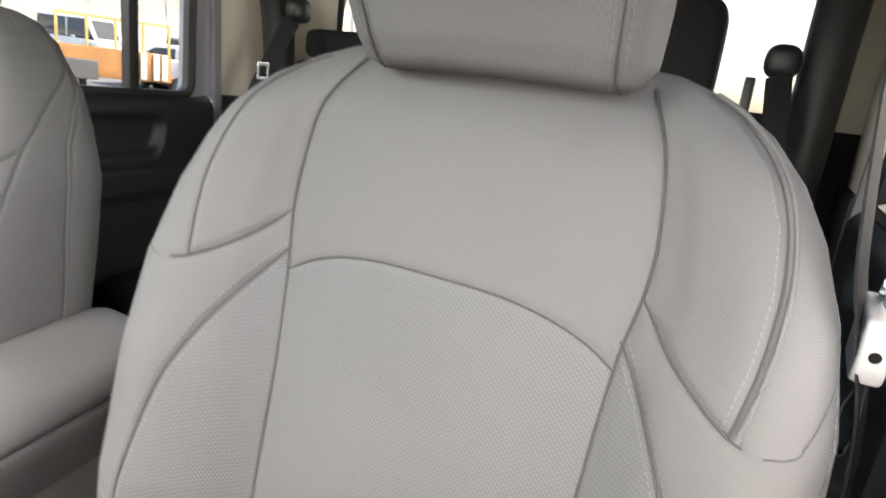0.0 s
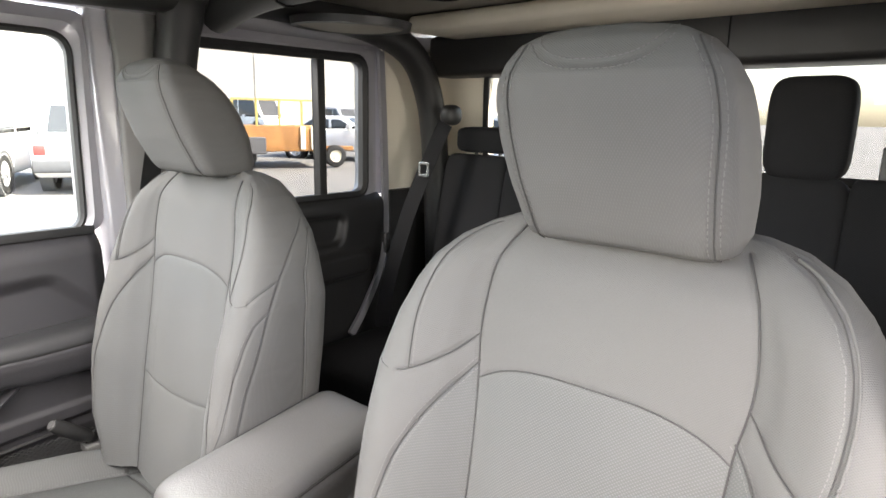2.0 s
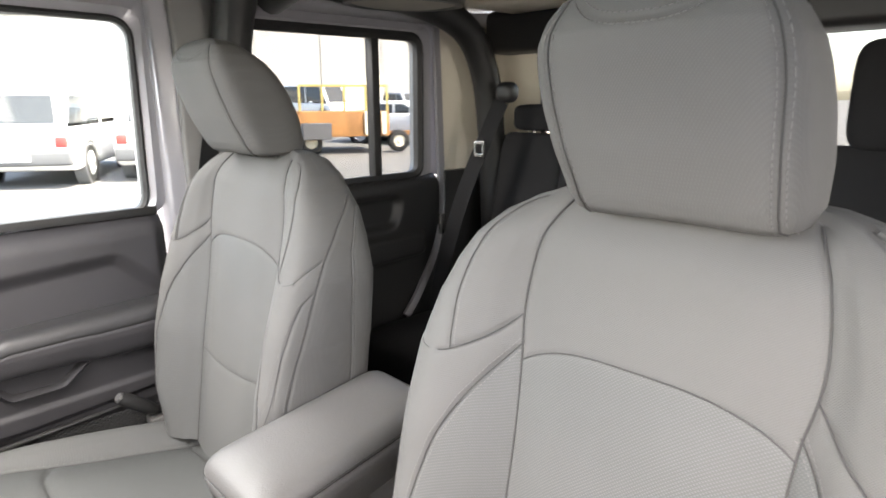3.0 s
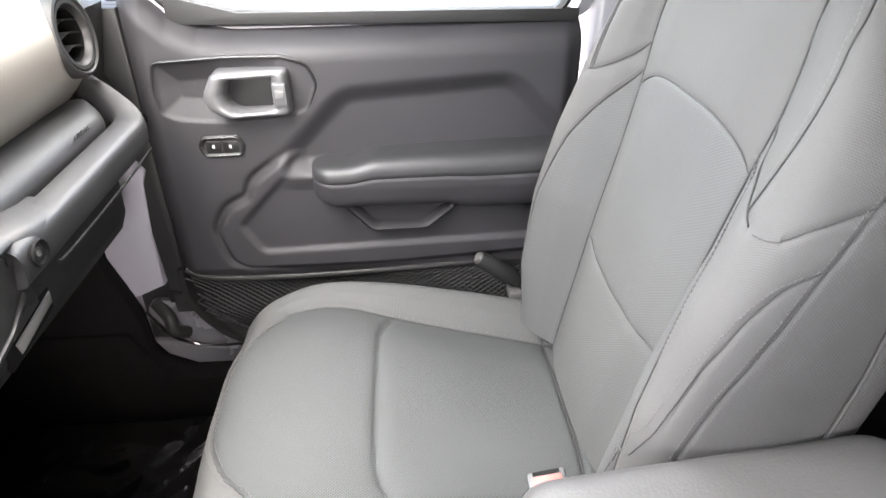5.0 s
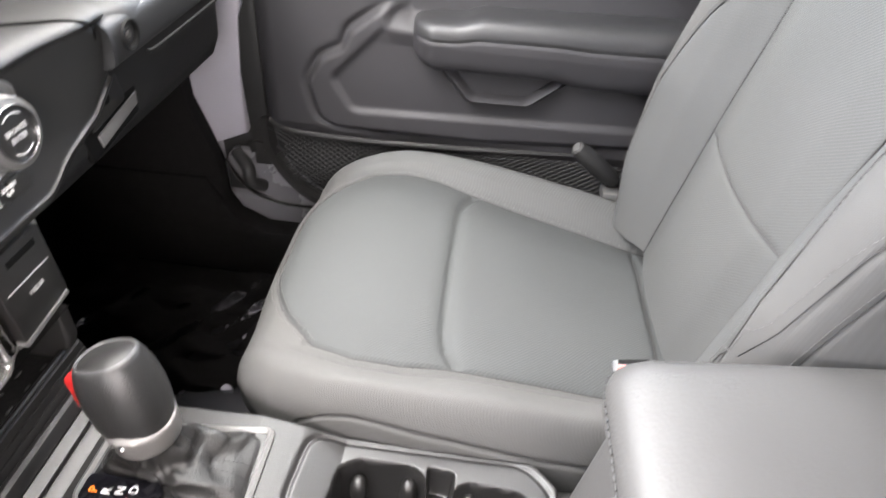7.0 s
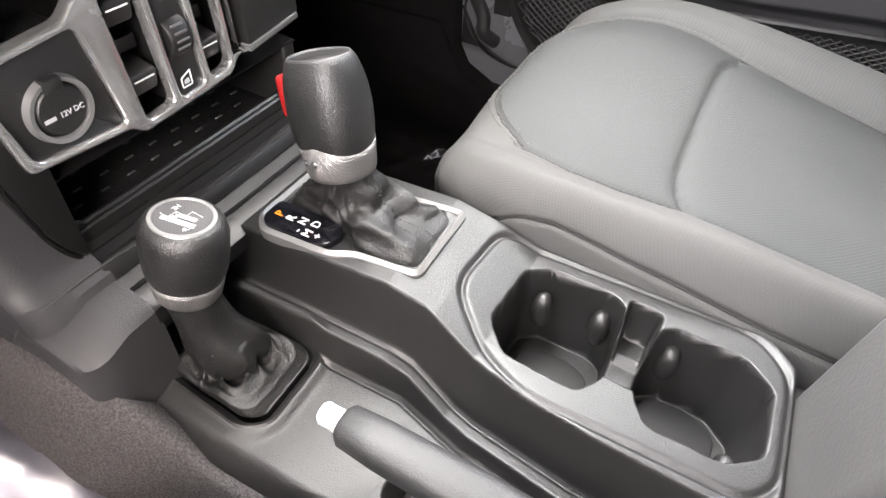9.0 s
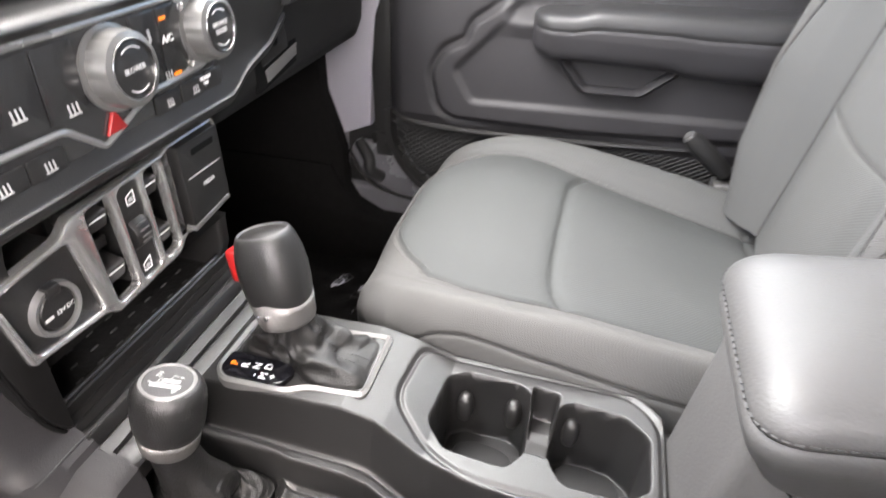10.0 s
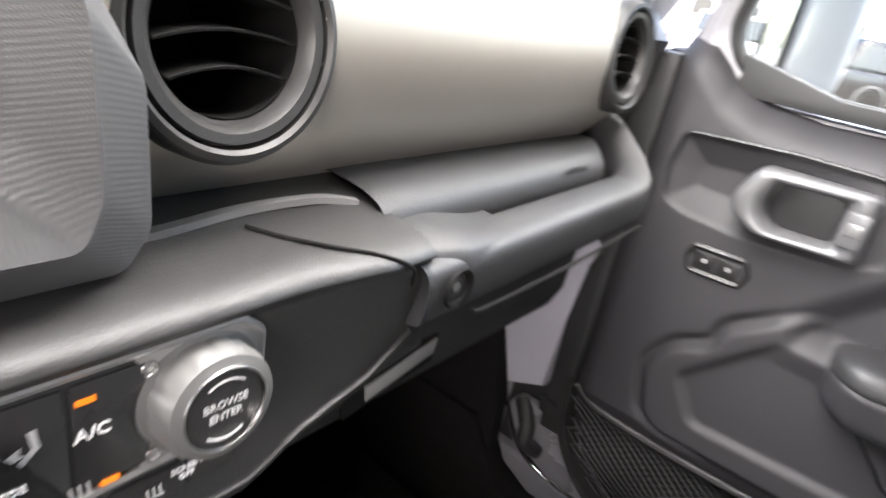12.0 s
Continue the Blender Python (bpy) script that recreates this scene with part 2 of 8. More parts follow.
def rounded(pts, r, seg=4):
    out = []
    k = len(pts)
    for i in range(k):
        p, a, b = Vector(pts[i]), Vector(pts[i - 1]), Vector(pts[(i + 1) % k])
        rr = min(r, (a - p).length * 0.45, (b - p).length * 0.45)
        s, e = p + (a - p).normalized() * rr, p + (b - p).normalized() * rr
        for j in range(seg + 1):
            t = j / seg
            out.append(tuple(s * (1 - t) ** 2 + p * 2 * t * (1 - t) + e * t * t))
    return out


def ring(outer, inner, lo, hi, axis="z", bm=None, m=None):
    """A frame between two outlines of equally many points."""
    def at(p, h):
        return {"z": (p[0], p[1], h), "y": (p[0], h, p[1]), "x": (h, p[0], p[1])}[axis]
    own = bmesh.new()
    k = len(outer)
    mid = [tuple((Vector(o) * 0.5 + Vector(i) * 0.5)) for o, i in zip(outer, inner)]
    rows = [[own.verts.new(at(p, lo)) for p in outer], [own.verts.new(at(p, lo + (hi - lo) * 0.75)) for p in outer],
            [own.verts.new(at(p, hi)) for p in mid],
            [own.verts.new(at(p, lo + (hi - lo) * 0.75)) for p in inner], [own.verts.new(at(p, lo)) for p in inner]]
    for r1, r2 in zip(rows, rows[1:]):
        for i in range(k):
            j = (i + 1) % k
            own.faces.new((r1[i], r1[j], r2[j], r2[i]))
    return merge(own, m, bm)


def inset(pts, d):
    """The outline moved inwards by d (small d, either winding)."""
    k = len(pts)
    area = sum(pts[i - 1][0] * pts[i][1] - pts[i][0] * pts[i - 1][1] for i in range(k))
    s = 1 if area > 0 else -1
    out = []
    for i in range(k):
        a, p, b = Vector(pts[i - 1]), Vector(pts[i]), Vector(pts[(i + 1) % k])
        e1, e2 = (p - a).normalized(), (b - p).normalized()
        n = Vector((-(e1.y + e2.y), e1.x + e2.x)) * s
        if n.length < 1e-6:
            n = Vector((-e1.y, e1.x)) * s
        n.normalize()
        out.append(tuple(p + n * d))
    return out


def lathe(profile, m=None, n=32, bm=None, cap=True):
    """Radius and height pairs turned about z."""
    own = bmesh.new()
    rows = []
    for r, h in profile:
        if r < 1e-6:
            rows.append([own.verts.new((0, 0, h))])
        else:
            rows.append([own.verts.new((r * math.cos(2 * math.pi * i / n), r * math.sin(2 * math.pi * i / n), h)) for i in range(n)])
    for r1, r2 in zip(rows, rows[1:]):
        for i in range(n):
            j = (i + 1) % n
            if len(r1) == 1 and len(r2) > 1:
                own.faces.new((r1[0], r2[i], r2[j]))
            elif len(r2) == 1 and len(r1) > 1:
                own.faces.new((r1[i], r1[j], r2[0]))
            elif len(r1) > 1:
                own.faces.new((r1[i], r1[j], r2[j], r2[i]))
    return merge(own, m, bm)


def tube(pts, r, n=8, bm=None, closed=False):
    """A round bar through points; r may be a list."""
    own = bmesh.new()
    pts = [Vector(p) for p in pts]
    k = len(pts)
    rows = []
    up = Vector((0.13, 0.31, 0.94))
    for i, p in enumerate(pts):
        d = (pts[(i + 1) % k] - pts[i - 1]) if closed else (pts[min(i + 1, k - 1)] - pts[max(i - 1, 0)])
        d.normalize()
        a = d.cross(up).normalized()
        b = d.cross(a)
        rad = r[i] if isinstance(r, (list, tuple)) else r
        rows.append([own.verts.new(p + (a * math.cos(2 * math.pi * j / n) + b * math.sin(2 * math.pi * j / n)) * rad) for j in range(n)])
    for i in range(k if closed else k - 1):
        r1, r2 = rows[i], rows[(i + 1) % k]
        for j in range(n):
            own.faces.new((r1[j], r1[(j + 1) % n], r2[(j + 1) % n], r2[j]))
    if not closed:
        own.faces.new(rows[0])
        own.faces.new(rows[-1])
    return merge(own, None, bm)


def spline(pts, n=8, closed=False):
    """Catmull-Rom through points."""
    p = [Vector(q) for q in pts]
    k = len(p)
    out = []
    for i in range(k if closed else k - 1):
        a, b, c, d = (p[(i - 1) % k] if closed or i else p[0]), p[i], p[(i + 1) % k], (p[(i + 2) % k] if closed or i + 2 < k else p[-1])
        for j in range(n):
            t = j / n
            out.append(0.5 * ((2 * b) + (c - a) * t + (2 * a - 5 * b + 4 * c - d) * t * t + (3 * b - a - 3 * c + d) * t ** 3))
    if not closed:
        out.append(p[-1])
    return out


def strap(pts, width, thick, side, bm=None):
    """A flat band along points; side: the way across it."""
    own = bmesh.new()
    pts = [Vector(p) for p in pts]
    rows = []
    for i, p in enumerate(pts):
        d = (pts[min(i + 1, len(pts) - 1)] - pts[max(i - 1, 0)]).normalized()
        s = Vector(side)
        s = (s - d * s.dot(d)).normalized()
        u = d.cross(s)
        rows.append([own.verts.new(p + s * a * width / 2 + u * b * thick / 2) for a, b in ((-1, -1), (1, -1), (1, 1), (-1, 1))])
    for r1, r2 in zip(rows, rows[1:]):
        for j in range(4):
            own.faces.new((r1[j], r1[(j + 1) % 4], r2[(j + 1) % 4], r2[j]))
    own.faces.new(rows[0])
    own.faces.new(rows[-1])
    return merge(own, None, bm)


def words(text, size, m, depth=0.0004, bm=None):
    """Lettering of the built-in font as a mesh, centred, facing the z of m."""
    cu = bpy.data.curves.new("t", "FONT")
    cu.body, cu.size, cu.extrude, cu.align_x, cu.align_y = text, size, depth, "CENTER", "CENTER"
    cu.resolution_u = 2
    ob = bpy.data.objects.new("t", cu)
    me = bpy.data.meshes.new_from_object(ob)
    own = bmesh.new()
    own.from_mesh(me)
    bpy.data.objects.remove(ob)
    bpy.data.curves.remove(cu)
    bpy.data.meshes.remove(me)
    return merge(own, m, bm)


def facing(o, right, up):
    """A frame at o whose x runs along right, y along up, z out of the face."""
    r, u = Vector(right).normalized(), Vector(up).normalized()
    n = r.cross(u).normalized()
    u = n.cross(r)
    m = Matrix((r, u, n)).transposed().to_4x4()
    m.translation = o
    return m


# smooth relief over a plane: signed distance to polygons
def poly_sdf(px, py, pts):
    pts = np.array(pts, float)
    d = np.full(px.shape, 1e9)
    inside = np.zeros(px.shape, bool)
    k = len(pts)
    for i in range(k):
        a, b = pts[i - 1], pts[i]
        ex, ey = b - a
        wx, wy = px - a[0], py - a[1]
        t = np.clip((wx * ex + wy * ey) / (ex * ex + ey * ey + 1e-12), 0, 1)
        d = np.minimum(d, np.hypot(wx - ex * t, wy - ey * t))
        c = ((a[1] > py) != (b[1] > py)) & (px < (b[0] - a[0]) * (py - a[1]) / (b[1] - a[1] + 1e-12) + a[0])
        inside ^= c
    return np.where(inside, -d, d)


def line_dist(px, py, pts):
    pts = np.array(pts, float)
    d = np.full(px.shape, 1e9)
    for a, b in zip(pts, pts[1:]):
        ex, ey = b - a
        wx, wy = px - a[0], py - a[1]
        t = np.clip((wx * ex + wy * ey) / (ex * ex + ey * ey + 1e-12), 0, 1)
        d = np.minimum(d, np.hypot(wx - ex * t, wy - ey * t))
    return d


def step(d, w):
    """1 inside, 0 outside, over a width w."""
    t = np.clip(0.5 - d / w, 0, 1)
    return t * t * (3 - 2 * t)


def grid_faces(nu, nv, wrap=False):
    f = []
    for i in range(nu - 1):
        for j in range(nv if wrap else nv - 1):
            k = (j + 1) % nv
            f.append((i * nv + j, i * nv + k, (i + 1) * nv + k, (i + 1) * nv + j))
    return f


def catmull(knots, u):
    """Rows of knots (rows, k, c) read at the parameters u (0 .. k-1)."""
    k = knots.shape[1]
    i = np.clip(np.floor(u).astype(int), 0, k - 2)
    t = (u - i)[None, :, None]
    g = lambda o: knots[:, np.clip(i + o, 0, k - 1), :]
    a, b, c, d = g(-1), g(0), g(1), g(2)
    return 0.5 * (2 * b + (c - a) * t + (2 * a - 5 * b + 4 * c - d) * t ** 2 + (3 * b - a - 3 * c + d) * t ** 3)


def grid_normals(p):
    du = np.gradient(p, axis=0)
    dv = np.gradient(p, axis=1)
    n = np.cross(du, dv)
    return n / (np.linalg.norm(n, axis=2, keepdims=True) + 1e-12)


# ---- ground and distance ----
def ground_mat():
    m, n, l, p = nodes_of("sunlit_asphalt")
    tc = n.new("ShaderNodeTexCoord")
    a = n.new("ShaderNodeTexNoise")
    a.inputs["Scale"].default_value, a.inputs["Detail"].default_value = 0.35, 8
    b = n.new("ShaderNodeTexNoise")
    b.inputs["Scale"].default_value = 60
    l.new(tc.outputs["Object"], a.inputs["Vector"])
    l.new(tc.outputs["Object"], b.inputs["Vector"])
    mx = n.new("ShaderNodeMath")
    mx.operation = "MULTIPLY_ADD"
    mx.inputs[1].default_value = 0.4
    l.new(b.outputs["Fac"], mx.inputs[0])
    l.new(a.outputs["Fac"], mx.inputs[2])
    cr = n.new("ShaderNodeValToRGB")
    cr.color_ramp.elements[0].color, cr.color_ramp.elements[1].color = (0.085, 0.082, 0.079, 1), (0.155, 0.152, 0.148, 1)
    l.new(mx.outputs[0], cr.inputs[0])
    l.new(cr.outputs[0], p.inputs["Base Color"])
    p.inputs["Roughness"].default_value = 0.9
    return m


GROUND = -0.55
bm = bmesh.new()
bmesh.ops.create_grid(bm, x_segments=400, y_segments=8, size=600)
GZ = lambda x: GROUND + 0.020 * min(24.0, max(0.0, -x - 6.0))  # the lot rises gently away from the car
for v in bm.verts:
    v.co.z = GZ(v.co.x)
tagged(part("ground", bm, ground_mat(), None), "pale sunlit asphalt of a car dealer's lot", "ground", kind="structure")


# ---- the cabin's shell ----
def struct(name, bm, material, label, category):
    return tagged(part(name, bm, material, None), label, category, kind="structure")


FLOOR = 0.10
struct("floor", box(-0.74, 0.74, -0.75, 1.70, FLOOR - 0.05, FLOOR, 0.004), M_FLOORBLACK_SHADED, "black carpeted floor pan of the cabin, darkened for the footwell's shade", "floor")
# tunnel under the console
bm = prism([(-0.17, FLOOR), (-0.15, 0.26), (-0.12, 0.30), (0.09, 0.30), (0.12, 0.26), (0.15, FLOOR)], -0.70, 0.66, "y", 0.006)
struct("floor_tunnel", bm, M_CARPET, "dark grey carpeted transmission tunnel", "floor")
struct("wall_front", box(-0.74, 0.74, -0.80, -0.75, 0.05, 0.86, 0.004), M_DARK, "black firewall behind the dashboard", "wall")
struct("cowl", box(-0.76, 0.76, -0.80, -0.18, 0.80, 0.855, 0.01), M_PLASTIC, "black cowl under the windscreen", "trim")
struct("wall_rear", box(-0.74, 0.74, 1.70, 1.76, FLOOR, 0.965, 0.006), M_REARFAB, "charcoal lined wall of the cab behind the rear bench", "wall")
struct("rear_header", box(-0.70, 0.70, 1.60, 1.755, 1.212, 1.335, 0.02, 3), M_REARPLASTIC, "black header bar over the rear window", "trim")
struct("trim_rear_header_joint", box(0.20, 0.203, 1.597, 1.602, 1.215, 1.330, 0.0), M_DARK, "fine joint in the black header bar", "trim")
struct("ceiling", box(-0.74, 0.74, 0.06, 1.76, 1.365, 1.40, 0.01), M_LINER, "beige headliner of the hard top", "ceiling")
struct("trim_top_edge", box(-0.60, 0.60, 1.40, 1.66, 1.318, 1.362, 0.018, 3), M_HARDTOP, "cream moulded edge of the hard top", "trim")
# rear corner panels and window posts
for sx in (-1, 1):
    bm = prism([(1.455, 0.862), (1.72, 0.862), (1.72, 1.36), (1.47, 1.36), (1.448, 1.30)], sx * 0.735, sx * 0.75, "x", 0.003)
    struct("wall_rear_corner", bm, M_HARDTOP, "cream inner skin of the hard top's rear corner", "wall")
    jm = prism([(1.380, 0.85), (1.452, 0.85), (1.452, 1.30), (1.380, 1.30)], sx * 0.775, sx * 0.752, "x", 0.004)
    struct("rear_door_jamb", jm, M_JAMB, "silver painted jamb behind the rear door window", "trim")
    bm = prism([(1.455, FLOOR), (1.74, FLOOR), (1.74, 0.862), (1.455, 0.862)], sx * 0.72, sx * 0.76, "x", 0.006)
    struct("wall_rear_quarter", bm, M_REARPLASTIC, "black lower quarter trim beside the rear bench", "wall")
    pi = 0.535 if sx < 0 else 0.625
    bm = prism([(sx * pi, 0.96), (sx * (pi + 0.01), 1.21), (sx * 0.74, 1.36), (sx * 0.74, 0.96)], 1.70, 1.75, "y", 0.008)
    struct("rear_window_post", bm, M_HARDTOP, "cream post beside the rear window", "trim")
    bm = prism([(-0.75, 0.10), (-0.14, 0.10), (-0.15, 0.34), (-0.165, 0.39), (-0.185, 0.45), (-0.19, 0.60), (-0.15, 0.68), (-0.75, 0.68)], sx * 0.700, sx * 0.733, "x", 0.004)
    struct("kick_panel", bm, M_FLOORBLACK_SHADED, "black side trim of the footwell, darkened for its shade", "wall")
    # sill and rocker
    bm = prism([(-0.75, 0.05), (1.45, 0.05), (1.45, 0.235), (-0.02, 0.235), (-0.10, 0.25), (-0.75, 0.28)], sx * 0.7385, sx * 0.80, "x", 0.008, 3)
    struct("door_sill", bm, M_SILL, "silver painted door sill, its shade held in a grey tone", "trim")
    bm = prism([(-0.75, 0.06), (0.70, 0.06), (0.70, 0.205), (-0.08, 0.205), (-0.13, 0.23), (-0.175, 0.31), (-0.75, 0.30)], sx * 0.690, sx * 0.7365, "x", 0.006, 2)
    struct("sill_trim", bm, M_FLOORBLACK_SHADED, "black carpeted inner side of the door sill, darkened for the footwell's shade", "trim")
    bm = box(min(sx * 0.757, sx * 0.795), max(sx * 0.757, sx * 0.795), -0.185, -0.067, 0.20, 0.86, 0.004)
    struct("hinge_gap_seal", bm, M_RUBBER, "black rubber seal closing the hinge gap", "trim")
    # roof side
    bm = box(min(sx * 0.69, sx * 0.80), max(sx * 0.69, sx * 0.80), 0.05, 1.74, 1.29, 1.37, 0.02, 3)
    struct("roof_side", bm, M_BODY, "silver painted roof rail over the doors", "trim")
    # windscreen pillar
    bm = prism([(-0.21, 0.84), (-0.13, 0.84), (0.13, 1.32), (0.05, 1.34)], sx * 0.69, sx * 0.77, "x", 0.012, 3)
    struct("windscreen_pillar", bm, M_BODY, "silver windscreen pillar", "trim")
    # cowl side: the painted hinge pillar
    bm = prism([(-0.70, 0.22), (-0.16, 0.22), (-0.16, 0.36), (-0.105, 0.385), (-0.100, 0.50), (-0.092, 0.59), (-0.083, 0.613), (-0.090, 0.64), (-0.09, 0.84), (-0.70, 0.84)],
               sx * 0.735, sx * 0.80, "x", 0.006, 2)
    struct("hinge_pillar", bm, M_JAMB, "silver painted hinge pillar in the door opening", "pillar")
    # rubber seal in the front of the door opening
    bm = prism([(-0.092, 0.33), (-0.062, 0.33), (-0.062, 0.86), (-0.105, 0.86), (-0.098, 0.64), (-0.080, 0.615), (-0.090, 0.59), (-0.098, 0.50)], sx * 0.728, sx * 0.752, "x", 0.004)
    struct("door_opening_seal", bm, M_RUBBER, "black rubber seal along the hinge pillar", "trim")
    # B pillar
    bm = prism([(0.632, 0.22), (0.80, 0.22), (0.79, 0.83), (0.80, 1.32), (0.62, 1.32)], sx * 0.735, sx * 0.795, "x", 0.012, 3)
    struct("centre_pillar", bm, M_BODY, "silver painted centre pillar between the doors", "pillar")
    bm = prism([(0.665, 0.30), (0.83, 0.30), (0.80, 0.85), (0.815, 1.26), (0.84, 1.33), (0.655, 1.33), (0.665, 1.2)], sx * 0.715, sx * 0.738, "x", 0.008, 3)
    struct("centre_pillar_trim", bm, M_PILLAR, "grey plastic trim on the centre pillar", "trim")
# unseen closed door, added to block light from the driver's side
struct("wall_driver_door", prism([(-0.065, 0.22), (0.63, 0.22), (0.63, 0.84), (-0.065, 0.88)], 0.735, 0.79, "x", 0.008), M_REARPLASTIC, "added black closed door that blocks light beside the driver", "wall")
struct("wall_driver_window_frame", ring([(-0.062, 0.86), (0.625, 0.835), (0.632, 1.30), (0.105, 1.30)], [(0.01, 0.88), (0.58, 0.85), (0.588, 1.235), (0.15, 1.24)], 0.785, 0.745, "x"), M_BODY, "added silver window frame of the light-blocking driver door", "wall")
struct("windscreen_header", box(-0.72, 0.72, 0.05, 0.16, 1.31, 1.365, 0.02, 3), M_PLASTIC, "black windscreen header", "trim")
# windscreen and rear glass
bm = prism([(-0.19, 0.86), (-0.185, 0.86), (0.085, 1.34), (0.08, 1.34)], -0.69, 0.69, "x", 0.0)
ws = struct("windscreen", bm, M_GLASS, "clear windscreen", "window")
ws.visible_shadow = False
bm = box(-0.55, 0.64, 1.722, 1.727, 0.955, 1.25, 0.0)
rw = struct("window_rear", bm, M_TINT, "tinted rear window of the cab", "window")
rw.visible_shadow = False
# rear window rubber
o = rounded([(-0.545, 0.955), (0.635, 0.955), (0.635, 1.235), (-0.545, 1.235)], 0.04, 5)
struct("window_rear_seal", ring(o, inset(o, 0.018), 1.70, 1.692, "y"), M_RUBBER, "black rubber seal round the rear window", "trim")

# padded bars under the roof
def roof_bar(name, pts, r, label):
    t = thing(name, label, "roll bar")
    part("padding", tube(spline(pts, 6), r, 14), M_REARPLASTIC, t)
    for q in (pts[1],):
        a = Vector(q)
        part("seam_ring", tube([a - Vector((0, 0.004, 0)), a + Vector((0, 0.004, 0))], r + 0.0025, 14), M_DARK, t)
    return t


for sx in (-1, 1):
    side_bar = roof_bar("side_roll_bar", [(sx * 0.665, 0.08, 1.30), (sx * 0.655, 0.42, 1.318), (sx * 0.655, 0.80, 1.331), (sx * 0.668, 1.00, 1.349), (sx * 0.665, 1.28, 1.335), (sx * 0.645, 1.45, 1.280), (sx * 0.64, 1.535, 1.17), (sx * 0.64, 1.575, 0.98), (sx * 0.64, 1.60, 0.55)], 0.042,
             "black padded roll bar curving down behind the rear door")
    part("pillar_leg", tube(spline([(sx * 0.66, 0.785, 1.325), (sx * 0.672, 0.783, 1.27), (sx * 0.690, 0.778, 1.20), (sx * 0.705, 0.772, 1.08)], 6), [0.056, 0.053, 0.051, 0.049, 0.048, 0.047, 0.046] + [0.045] * 12, 16), M_REARPLASTIC, side_bar, "black padded leg down the centre pillar")
t = thing("cross_roll_bar", "black padded roll bar across the roof above the front seats", "roll bar")
part("padding", tube(spline([(-0.66, 0.86, 1.30), (-0.50, 0.875, 1.335), (-0.2, 0.88, 1.342), (0.2, 0.88, 1.342), (0.50, 0.875, 1.335), (0.66, 0.86, 1.30)], 8), 0.042, 14), M_REARPLASTIC, t)
for x in (-0.42, 0.42):
    part("seam_ring", tube([(x - 0.003, 0.877, 1.338), (x + 0.003, 0.877, 1.338)], 0.044, 14), M_DARK, t)
part("centre_pod", box(-0.20, 0.20, 0.84, 1.06, 1.305, 1.345, 0.015, 3), M_PLASTIC, t)
for x in (-0.115, -0.03):
    lamp = part("lamp_lens", lathe([(0, -0.004), (0.022, -0.003), (0.026, 0.004)], pose(x, 1.0, 1.303), 24), M_LENS, t, "small frosted dome lamp")
    part("bezel", lathe([(0.025, -0.001), (0.03, -0.006), (0.035, -0.001), (0.035, 0.004)], pose(x, 1.0, 1.303), 24), M_CHROME, lamp)
t = thing("ceiling_speaker", "round beige speaker pod with a black rim under the roof", "speaker")
tx = pose(-0.545, 1.15, 1.297, 0, 3, 0) @ Matrix.Diagonal((1.1, 0.95, 0.5, 1))
part("grille", lathe([(0, -0.012), (0.09, -0.010), (0.125, 0.002), (0.13, 0.03)], tx, 40), M_LINER, t)
part("rim", lathe([(0.122, 0.0), (0.13, -0.008), (0.142, -0.004), (0.145, 0.03)], tx, 40), M_PLASTIC, t)


